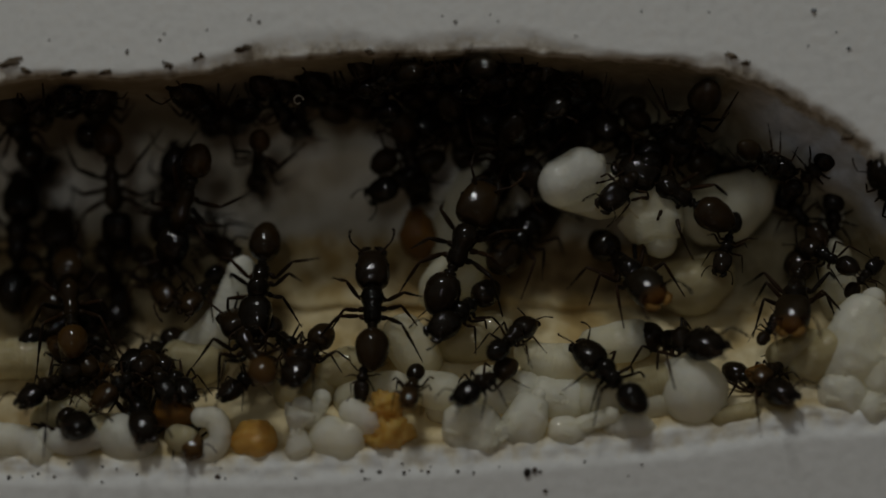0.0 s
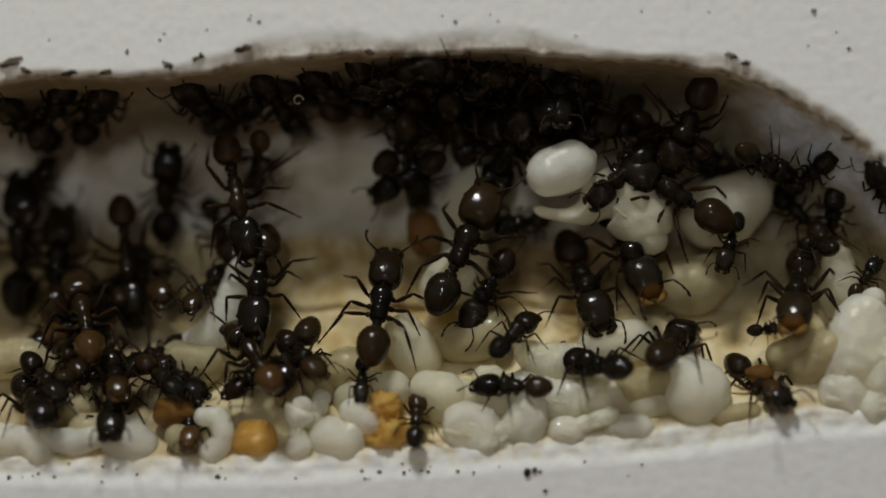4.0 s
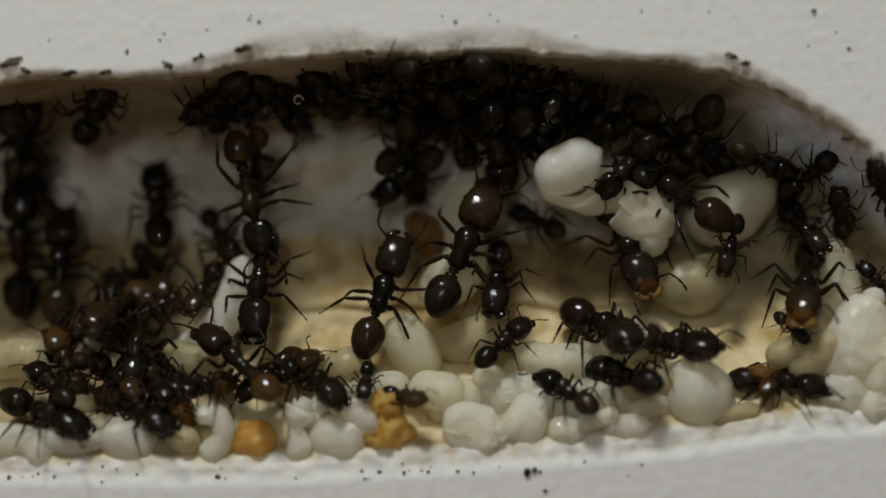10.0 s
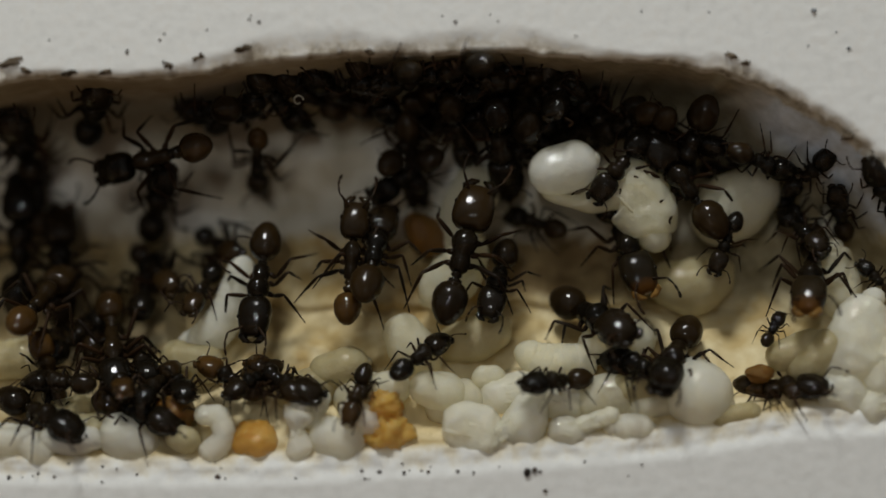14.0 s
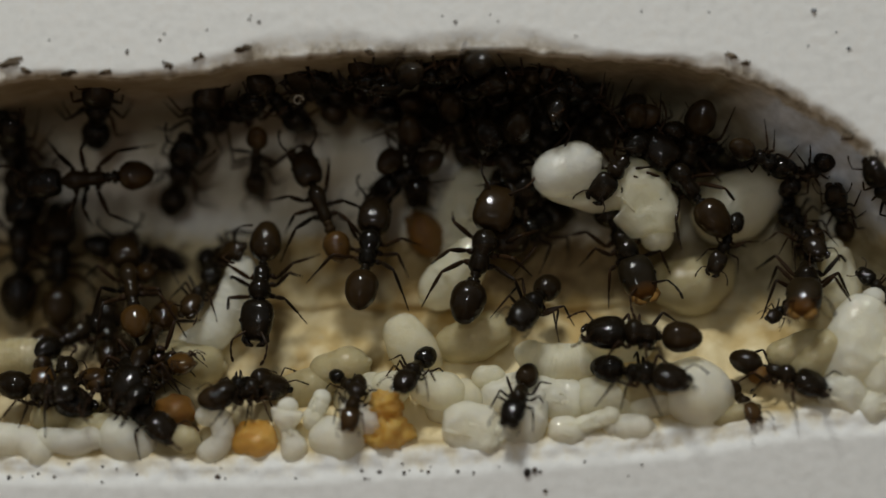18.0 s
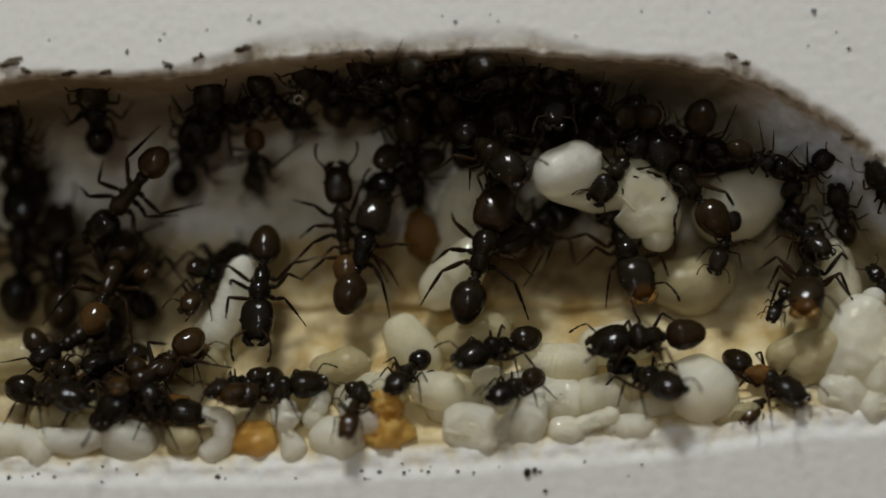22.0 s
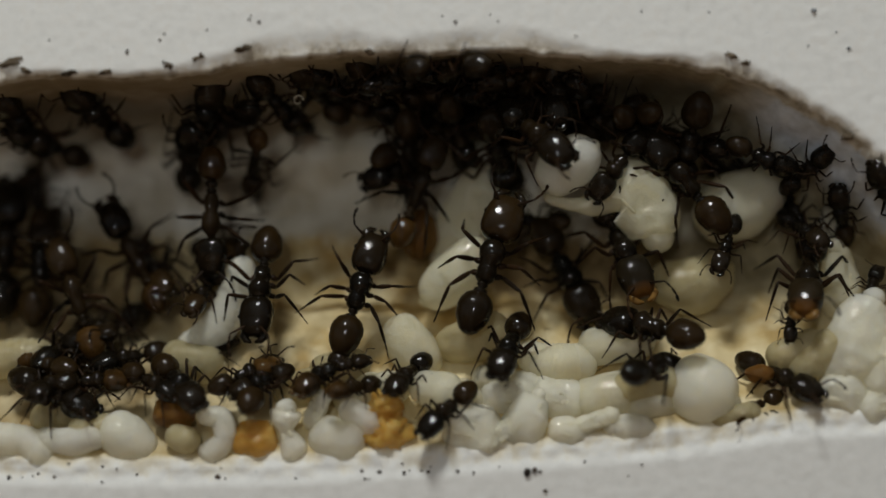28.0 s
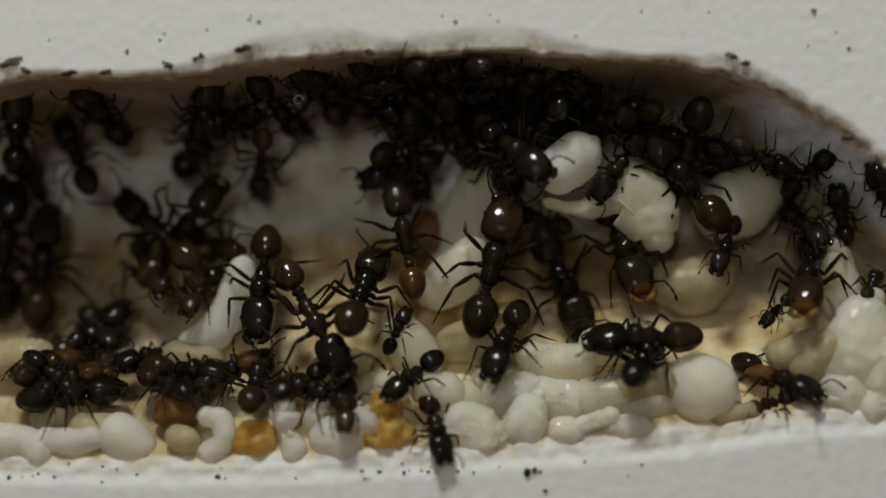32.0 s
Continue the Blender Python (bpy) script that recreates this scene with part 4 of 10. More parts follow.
lump((0.07, 0.05, 0.06), mm(18.83, -0.03, 16.79, 0, 149, 0), STAIN, "crumb", "small grey crumb of dirt on the white plaster", "crumb", 74, 0.5)
lump((0.08, 0.05, 0.06), mm(25.83, -0.04, 14.39, 0, 3, 0), STAIN, "crumb", "small grey crumb of dirt on the white plaster", "crumb", 75, 0.5)
lump((0.08, 0.06, 0.07), mm(-2.88, -0.04, -15.23, 0, 51, 0), CRUMB, "crumb", "small dark crumb of dirt on the white plaster", "crumb", 76, 0.5)
lump((0.10, 0.07, 0.08), mm(-5.52, -0.04, -16.27, 0, 179, 0), CRUMB, "crumb", "small dark crumb of dirt on the white plaster", "crumb", 77, 0.5)
lump((0.09, 0.06, 0.06), mm(-15.43, -0.04, -16.27, 0, 33, 0), CRUMB, "crumb", "small dark crumb of dirt on the white plaster", "crumb", 78, 0.5)
lump((0.08, 0.05, 0.06), mm(-16.15, -0.03, -15.19, 0, 88, 0), CRUMB, "crumb", "small dark crumb of dirt on the white plaster", "crumb", 79, 0.5)
lump((0.10, 0.07, 0.08), mm(-28.71, -0.05, -15.95, 0, 74, 0), CRUMB, "crumb", "small dark crumb of dirt on the white plaster", "crumb", 80, 0.5)
lump((0.08, 0.06, 0.05), mm(-29.07, -0.04, -16.11, 0, 28, 0), CRUMB, "crumb", "small dark crumb of dirt on the white plaster", "crumb", 81, 0.5)
lump((0.07, 0.05, 0.04), mm(-29.83, -0.03, -16.19, 0, 54, 0), CRUMB, "crumb", "small dark crumb of dirt on the white plaster", "crumb", 82, 0.5)
lump((0.07, 0.05, 0.05), mm(-15.75, -0.03, -15.55, 0, 161, 0), CRUMB, "crumb", "small dark crumb of dirt on the white plaster", "crumb", 83, 0.5)
lump((0.08, 0.06, 0.06), mm(-10.44, -0.04, -16.23, 0, 149, 0), CRUMB, "crumb", "small dark crumb of dirt on the white plaster", "crumb", 84, 0.5)
lump((0.10, 0.07, 0.08), mm(-1.52, -0.05, -15.71, 0, 33, 0), CRUMB, "crumb", "small dark crumb of dirt on the white plaster", "crumb", 85, 0.5)
lump((0.10, 0.07, 0.07), mm(-21.71, -0.05, -15.99, 0, 5, 0), CRUMB, "crumb", "small dark crumb of dirt on the white plaster", "crumb", 86, 0.5)
lump((0.11, 0.08, 0.09), mm(-27.55, -0.05, -16.15, 0, 23, 0), CRUMB, "crumb", "small dark crumb of dirt on the white plaster", "crumb", 87, 0.5)
lump((0.08, 0.06, 0.06), mm(-23.11, -0.04, -15.59, 0, 109, 0), CRUMB, "crumb", "small dark crumb of dirt on the white plaster", "crumb", 88, 0.5)
lump((0.08, 0.06, 0.05), mm(-0.88, -0.04, -15.43, 0, 98, 0), CRUMB, "crumb", "small dark crumb of dirt on the white plaster", "crumb", 89, 0.5)
lump((0.08, 0.06, 0.06), mm(14.07, -0.04, -15.27, 0, 134, 0), CRUMB, "crumb", "small dark crumb of dirt on the white plaster", "crumb", 90, 0.5)
lump((0.07, 0.05, 0.05), mm(-4.64, -0.03, -15.83, 0, 59, 0), CRUMB, "crumb", "small dark crumb of dirt on the white plaster", "crumb", 91, 0.5)
lump((0.10, 0.07, 0.08), mm(-24.15, -0.05, -15.43, 0, 6, 0), CRUMB, "crumb", "small dark crumb of dirt on the white plaster", "crumb", 92, 0.5)
lump((0.07, 0.05, 0.04), mm(-5.24, -0.03, -16.27, 0, 178, 0), CRUMB, "crumb", "small dark crumb of dirt on the white plaster", "crumb", 93, 0.5)
lump((0.11, 0.08, 0.08), mm(-26.59, -0.05, -15.27, 0, 138, 0), CRUMB, "crumb", "small dark crumb of dirt on the white plaster", "crumb", 94, 0.5)
lump((0.06, 0.04, 0.04), mm(13.11, -0.03, -16.07, 0, 124, 0), CRUMB, "crumb", "small dark crumb of dirt on the white plaster", "crumb", 95, 0.5)
lump((0.08, 0.06, 0.07), mm(-2.40, -0.04, -15.71, 0, 102, 0), CRUMB, "crumb", "small dark crumb of dirt on the white plaster", "crumb", 96, 0.5)
lump((0.07, 0.05, 0.05), mm(3.96, -0.03, -15.43, 0, 110, 0), CRUMB, "crumb", "small dark crumb of dirt on the white plaster", "crumb", 97, 0.5)
lump((0.07, 0.05, 0.06), mm(-27.87, -0.03, 14.79, 0, 33, 0), CRUMB, "crumb", "small dark crumb of dirt on the white plaster", "crumb", 98, 0.5)
lump((0.09, 0.06, 0.05), mm(-13.59, -0.04, 16.51, 0, 105, 0), CRUMB, "crumb", "small dark crumb of dirt on the white plaster", "crumb", 99, 0.5)
lump((0.08, 0.06, 0.06), mm(-19.71, -0.04, 15.23, 0, 68, 0), CRUMB, "crumb", "small dark crumb of dirt on the white plaster", "crumb", 100, 0.5)
lump((0.06, 0.04, 0.04), mm(3.32, -0.03, 16.59, 0, 128, 0), CRUMB, "crumb", "small dark crumb of dirt on the white plaster", "crumb", 101, 0.5)
lump((0.06, 0.04, 0.05), mm(-0.04, -0.03, 16.47, 0, 13, 0), CRUMB, "crumb", "small dark crumb of dirt on the white plaster", "crumb", 102, 0.5)
lump((0.06, 0.04, 0.05), mm(3.88, -0.03, 16.11, 0, 55, 0), CRUMB, "crumb", "small dark crumb of dirt on the white plaster", "crumb", 103, 0.5)
lump((0.07, 0.05, 0.06), mm(-16.71, -0.03, 15.51, 0, 35, 0), CRUMB, "crumb", "small dark crumb of dirt on the white plaster", "crumb", 104, 0.5)
lump((0.08, 0.06, 0.05), mm(9.40, -0.04, 15.07, 0, 50, 0), CRUMB, "crumb", "small dark crumb of dirt on the white plaster", "crumb", 105, 0.5)

# stained flakes along the rim
lump((0.72, 0.30, 0.32), mm(-30.48, 0.10, 13.24, 0, -20, 0), CHIP, "flake", "curled brown-stained plaster flake on the rim", "flake", 90, 0.9)
lump((0.40, 0.30, 0.20), mm(-29.56, 0.10, 12.68, 0, 25, 0), CHIP, "flake", "curled brown-stained plaster flake on the rim", "flake", 91, 0.9)
lump((0.56, 0.30, 0.16), mm(-26.48, 0.10, 12.44, 0, -10, 0), CHIP, "flake", "curled brown-stained plaster flake on the rim", "flake", 92, 0.9)
lump((0.48, 0.30, 0.16), mm(-23.84, 0.10, 12.52, 0, -20, 0), CHIP, "flake", "curled brown-stained plaster flake on the rim", "flake", 93, 0.9)
lump((0.40, 0.30, 0.20), mm(-19.44, 0.10, 13.00, 0, 25, 0), CHIP, "flake", "curled brown-stained plaster flake on the rim", "flake", 94, 0.9)
lump((0.52, 0.30, 0.20), mm(-14.08, 0.10, 14.20, 0, -10, 0), CHIP, "flake", "curled brown-stained plaster flake on the rim", "flake", 95, 0.9)
lump((0.48, 0.30, 0.16), mm(-17.36, 0.10, 13.48, 0, -20, 0), CHIP, "flake", "curled brown-stained plaster flake on the rim", "flake", 96, 0.9)
lump((0.52, 0.30, 0.24), mm(20.32, 0.10, 13.72, 0, 25, 0), CHIP, "flake", "curled brown-stained plaster flake on the rim", "flake", 97, 0.9)
lump((0.36, 0.30, 0.16), mm(21.44, 0.10, 13.16, 0, -10, 0), CHIP, "flake", "curled brown-stained plaster flake on the rim", "flake", 98, 0.9)
lump((0.40, 0.30, 0.20), mm(28.64, 0.10, 7.96, 0, -20, 0), CHIP, "flake", "curled brown-stained plaster flake on the rim", "flake", 99, 0.9)
lump((0.28, 0.30, 0.16), mm(-5.16, 0.10, 13.96, 0, 25, 0), CHIP, "flake", "curled brown-stained plaster flake on the rim", "flake", 100, 0.9)

curled_thread(mm(-10.47, 2.20, 10.72))

# ---- the colony ----
COLONY = [ant(kind, size) for kind, size in (
    ("major", 7.07), ("media", 6.20), ("rusty", 6.41), ("rusty", 6.90), ("rusty", 6.91), ("rusty", 6.92),
    ("media", 7.23), ("media", 6.52), ("stout", 5.17), ("stout", 3.68), ("media", 6.22), ("stout", 3.98),
    ("stout", 3.27), ("stout", 3.46), ("stout", 3.83), ("stout", 2.45), ("young", 6.26), ("young", 6.14),
    ("stout", 5.74), ("stout", 4.50), ("stout", 3.57), ("umber", 3.01), ("stout", 3.69), ("stout", 4.58),
    ("stout", 5.28), ("media", 4.70), ("umber", 2.84), ("stout", 2.17), ("media", 6.02), ("minor", 4.02),
    ("rusty", 5.43), ("stout", 4.39), ("umber", 3.77), ("stout", 2.44), ("stout", 4.47), ("umber", 3.57),
    ("stout", 4.88), ("umber", 4.07), ("stout", 3.93), ("media", 5.18), ("stout", 5.03), ("stout", 5.00),
    ("rusty", 5.16), ("media", 5.03), ("stout", 5.13), ("stout", 5.08), ("media", 5.10), ("media", 4.83),
    ("stout", 4.18), ("stout", 4.18), ("media", 5.06), ("media", 5.01), ("media", 5.02), ("media", 4.99),
    ("stout", 4.11), ("media", 4.81), ("stout", 5.00), ("major", 6.35), ("stout", 3.97), ("stout", 3.58),
    ("media", 4.02), ("media", 3.31), ("media", 5.09), ("media", 5.11), ("media", 4.94), ("stout", 4.15),
    ("media", 5.06), ("media", 5.02), ("stout", 4.04), ("media", 5.02), ("stout", 3.52), ("stout", 3.96),
    ("media", 5.06), ("media", 5.00), ("media", 5.02), ("stout", 3.90), ("umber", 3.26), ("media", 4.11),
    ("media", 4.31), ("media", 3.86), ("media", 3.74), ("stout", 3.60), ("umber", 3.58), ("stout", 3.38),
    ("media", 4.21), ("stout", 3.27), ("rusty", 5.64),
    ("media", 4.60), ("media", 4.40), ("stout", 4.50), ("media", 4.30), ("stout", 4.20), ("media", 4.40),
)]


# ---- movement ----
def motions():
    walk(COLONY[0], [(0, mm(1.28, 3.36, 0.04, 54, -64, 29)), (1, mm(1.34, 3.63, 0.00, 54, -64, 29)), (2, mm(1.44, 3.62, 0.00, 56, -62, 26)), (3, mm(1.44, 3.60, -0.04, 56, -62, 27)), (4.5, mm(1.37, 3.45, 0.00, 56, -63, 27)), (6, mm(1.40, 3.58, -0.08, 56, -63, 27)), (7.5, mm(1.33, 3.13, -0.02, 55, -64, 29)), (9, mm(1.40, 3.54, -0.16, 56, -63, 27)), (11, mm(1.38, 3.54, -0.16, 55, -63, 28)), (13, mm(1.21, 2.96, -0.23, 57, -66, 26)), (14, mm(1.37, 2.72, -0.41, 43, -70, 42)), (14.5, mm(2.04, 2.55, -0.61, 34, -72, 52)), (15.8, mm(2.43, 3.35, -0.44, 46, -69, 38)), (17, mm(2.84, 3.32, -0.47, 48, -68, 36)), (18, mm(2.80, 3.35, -0.41, 47, -69, 38)), (19, mm(2.88, 3.41, -0.29, 47, -69, 37)), (21, mm(2.84, 3.38, -0.35, 46, -69, 38)), (23, mm(2.82, 3.30, -0.51, 46, -69, 39)), (25, mm(2.84, 3.21, -0.68, 44, -70, 41)), (26.5, mm(3.13, 3.00, -1.05, 49, -68, 35)), (28, mm(3.31, 2.57, -1.14, 49, -68, 35)), (30, mm(3.36, 2.28, -1.41, 49, -68, 36)), (32, mm(3.52, 2.82, -1.35, 43, -71, 42))])
    stir(COLONY[0], 405, 0.5)
    walk(COLONY[1], [(0, mm(-5.11, 2.68, -4.30, -2, -62, 92)), (1, mm(-4.71, 2.26, -4.20, 3, -48, 86)), (2, mm(-4.81, 2.26, -4.65, 9, -47, 80)), (3, mm(-4.43, 2.30, -4.49, 9, -54, 80)), (4.5, mm(-4.65, 2.79, -4.00, 15, -59, 73)), (6, mm(-4.82, 3.10, -3.51, 25, -58, 62)), (7, mm(-5.19, 3.89, -3.55, 55, -69, 29)), (8, mm(-4.96, 3.98, -3.10, 49, -67, 35)), (9, mm(-4.62, 3.69, -3.36, 45, -64, 40)), (10, mm(-4.52, 3.86, -3.47, 51, -69, 33)), (11, mm(-4.71, 3.96, -3.06, 43, -69, 42)), (12, mm(-5.17, 4.06, -0.89, 10, -50, 79)), (13, mm(-5.36, 4.43, -0.37, 6, -53, 84)), (14, mm(-5.00, 4.30, -0.21, 12, -46, 77)), (15.5, mm(-5.13, 4.50, -0.07, 9, -50, 80)), (17, mm(-5.26, 4.53, -0.17, 2, -53, 87)), (18, mm(-5.50, 4.85, -0.17, 14, -60, 74)), (19, mm(-5.42, 4.99, 0.17, 5, -60, 84)), (20, mm(-5.46, 4.96, 0.21, 9, -59, 80)), (21, mm(-5.68, 5.13, -0.25, 33, -63, 54)), (22, mm(-5.98, 5.33, -0.33, 41, -67, 44)), (23, mm(-6.04, 5.30, -0.92, 46, -69, 40)), (24, mm(-5.81, 5.22, -1.94, 36, -73, 50)), (25, mm(-5.83, 5.14, -2.09, 27, -75, 61)), (26.5, mm(-6.10, 4.83, -2.70, 41, -71, 45)), (28, mm(-6.20, 3.93, -3.27, 46, -69, 39)), (29, mm(-5.47, 3.26, -3.08, 15, -59, 74)), (30, mm(-5.56, 2.94, -3.65, 29, -53, 59)), (31, mm(-5.43, 2.43, -3.45, 11, -41, 79)), (32, mm(-5.83, 2.65, -2.99, 17, -38, 74))])
    stir(COLONY[1], 442, 0.5)
    walk(COLONY[2], [(0, mm(-13.95, 1.23, -6.99, -21, -29, 118)), (1, mm(-13.80, 1.23, -7.05, -21, -31, 119)), (3, mm(-13.66, 1.23, -7.34, -21, -26, 120)), (4.5, mm(-13.47, 1.23, -7.85, -20, -27, 119)), (6, mm(-13.10, 1.23, -8.25, -19, -28, 117)), (7, mm(-13.52, 1.18, -8.18, -22, -30, 124)), (8, mm(-13.94, 1.01, -8.23, -25, -35, 131)), (9, mm(-14.21, 0.89, -7.72, -27, -43, 132)), (10, mm(-14.53, 0.92, -8.16, -28, -30, 140)), (11, mm(-11.10, 0.67, -7.44, 23, -56, 47)), (12, mm(-7.82, 2.43, -5.02, 58, -55, 23)), (13, mm(-6.62, 2.90, -2.62, 45, -65, 40)), (14, mm(-6.70, 3.89, -1.10, 18, -77, 70)), (14.5, mm(-7.46, 5.53, 0.88, -17, -76, 107)), (15.8, mm(-8.35, 6.19, 2.10, -46, -75, 138)), (17, mm(-8.92, 5.80, 3.27, -48, -65, 137)), (18, mm(-9.04, 5.95, 3.13, -57, -64, 148)), (19, mm(-7.82, 5.91, 2.06, 18, -79, 71)), (20, mm(-7.58, 5.88, 1.93, 21, -78, 67)), (21, mm(-7.39, 5.46, 1.76, -2, -79, 92)), (22, mm(-7.48, 5.93, 1.64, -26, -76, 117)), (23, mm(-7.56, 5.22, 1.46, -38, -73, 131)), (24, mm(-7.43, 5.10, 0.77, -35, -73, 128)), (25, mm(-5.50, 4.50, 0.39, 30, -72, 57)), (26.5, mm(-3.74, 5.84, 2.32, 51, -73, 36)), (28, mm(-1.86, 6.38, 4.26, 85, -69, 4)), (29, mm(-1.37, 6.34, 4.49, 88, -64, 1)), (30, mm(-2.49, 6.50, 2.96, 56, -76, 32)), (31, mm(-2.73, 4.97, 0.98, -35, -77, 127)), (32, mm(-2.81, 4.84, 0.67, -37, -73, 129))])
    stir(COLONY[2], 886, 1.0)
    walk(COLONY[3], [(0, mm(-19.18, 5.74, 3.23, -122, 67, 141)), (1, mm(-18.36, 6.29, 3.54, -88, 88, 177)), (2, mm(-18.16, 6.25, 2.99, -88, 74, 177)), (3, mm(-15.94, 5.02, 3.94, 38, 72, -59)), (4.5, mm(-15.15, 4.98, 4.08, 57, 71, -41)), (6, mm(-14.27, 4.70, 4.35, 63, 65, -35)), (7, mm(-13.30, 4.59, 4.74, 72, 59, -25)), (8, mm(-14.01, 5.36, 4.02, 92, 74, -3)), (9, mm(-15.07, 5.58, 3.29, 92, 82, -3)), (10, mm(-14.36, 5.43, 4.06, 92, 76, -3)), (11, mm(-14.76, 5.51, 3.98, 92, 84, -3)), (12, mm(-17.71, 6.16, 4.55, -88, 54, 177)), (13, mm(-20.03, 5.33, 7.01, -102, 26, 151)), (14, mm(-21.35, 5.66, 6.73, -94, 12, 158)), (15.5, mm(-23.86, 5.78, 6.13, -93, 8, 161)), (17, mm(-26.28, 5.87, 5.75, -91, 4, 163)), (18, mm(-26.47, 6.38, 5.21, -90, 5, -180)), (19, mm(-25.95, 5.65, 5.91, -86, -10, 158)), (20, mm(-26.05, 5.91, 5.25, -91, 3, 163)), (21, mm(-24.81, 6.62, 4.40, -90, 36, -180)), (22, mm(-23.40, 5.68, 3.92, -112, 44, 150)), (23, mm(-23.19, 5.99, 3.15, -109, 51, 156)), (24, mm(-20.00, 6.13, 2.57, -89, 79, 178)), (25, mm(-21.21, 6.08, 2.99, -109, 58, 156)), (26.5, mm(-19.32, 6.46, 2.84, -88, 77, 177)), (28, mm(-17.21, 6.05, 2.82, 96, 90, 0)), (29, mm(-15.69, 5.72, 3.48, 92, 80, -4)), (30, mm(-12.31, 3.39, -0.80, 38, 72, -56)), (31, mm(-8.94, 1.65, -3.10, 56, 63, -29)), (32, mm(-9.46, 1.71, -4.73, 54, 55, -30))])
    stir(COLONY[3], 553, 1.0)
    walk(COLONY[4], [(0, mm(-25.09, 8.65, 4.77, 165, 76, 76)), (1, mm(-24.95, 8.70, 3.70, 154, 76, 65)), (2, mm(-24.22, 8.41, 2.89, 33, 68, -59)), (3, mm(-24.19, 9.35, 0.43, 71, 75, -18)), (4.5, mm(-24.07, 8.96, -0.80, 19, 77, -70)), (6, mm(-23.83, 8.01, -2.22, -3, 73, -93)), (7, mm(-23.51, 7.36, -3.19, 17, 72, -71)), (8, mm(-23.61, 6.19, -4.91, -3, 73, -93)), (9, mm(-23.36, 5.77, -5.52, -1, 53, -92)), (10, mm(-22.39, 5.06, -6.47, -2, 49, -96)), (11, mm(-22.65, 5.47, -5.97, -12, 49, -111)), (12, mm(-23.59, 5.01, -6.51, -6, 48, -100)), (13, mm(-23.56, 4.66, -6.78, -5, 47, -99)), (14, mm(-24.32, 4.60, -6.82, 9, 46, -74)), (15.5, mm(-23.51, 3.77, -6.93, 15, 76, -70)), (17, mm(-22.82, 3.68, -6.97, -12, 76, -107)), (18, mm(-21.68, 3.80, -7.41, -10, 44, -112)), (19, mm(-20.76, 2.44, -7.41, -22, 55, -135)), (20, mm(-21.27, 1.84, -8.33, -27, 51, -145)), (21, mm(-20.80, 2.30, -8.59, -17, 36, -129)), (22, mm(-20.93, 1.77, -9.03, -28, 39, -155)), (23, mm(-21.52, 1.42, -9.35, -26, 25, -153)), (24, mm(-21.68, 2.33, -9.16, -20, 25, -134)), (25, mm(-23.15, 2.51, -7.31, 6, 32, -79)), (26.5, mm(-23.21, 4.57, -3.97, -17, -14, 103)), (28, mm(-23.31, 8.44, -0.73, -62, -58, 158)), (29, mm(-22.48, 7.89, -0.28, -43, -49, 131)), (30, mm(-21.68, 7.23, 0.96, -51, -32, 123)), (31, mm(-21.82, 7.77, 1.32, -71, -29, 143)), (32, mm(-21.51, 7.81, 1.32, -69, -33, 143))])
    stir(COLONY[4], 812, 1.0)
    walk(COLONY[5], [(0, mm(-27.50, 5.05, -3.92, -15, -52, 107)), (1.5, mm(-27.62, 4.30, -5.05, -15, -53, 108)), (3, mm(-27.82, 3.72, -5.94, -14, -52, 113)), (4.5, mm(-24.90, 4.65, -3.84, -22, -26, 111)), (6, mm(-21.83, 6.01, -1.85, -35, -4, 112)), (7.5, mm(-22.26, 5.21, -3.05, -30, 9, -113)), (9, mm(-22.57, 4.34, -4.31, -24, 21, -112)), (10.7, mm(-24.96, 4.47, -4.10, -16, 7, -101)), (12.3, mm(-27.14, 4.57, -3.92, -0, -12, 90)), (14, mm(-29.49, 4.68, -3.70, 15, -25, 76)), (15.5, mm(-26.37, 4.95, -3.39, 5, -36, 85)), (17, mm(-23.22, 5.61, -3.10, -10, -52, 101)), (18.5, mm(-23.19, 5.87, -2.41, -22, -42, 114)), (20, mm(-22.92, 6.23, -1.85, -34, -33, 125)), (22, mm(-24.74, 5.86, -2.48, 14, -47, 75)), (23.5, mm(-23.53, 4.88, -3.53, -18, -21, 106)), (25, mm(-22.33, 4.15, -4.62, -48, 5, -132)), (26.5, mm(-24.65, 4.35, -4.28, -34, -24, 123)), (28, mm(-27.36, 6.33, -3.75, -53, -65, 151)), (29, mm(-26.40, 8.78, -0.99, 23, -75, 66)), (30, mm(-24.58, 8.81, -1.03, 49, -68, 36)), (31, mm(-22.01, 9.24, -0.24, 70, -56, 12)), (32, mm(-20.09, 9.11, 1.03, 84, -53, 1))])
    stir(COLONY[5], 699, 1.0)
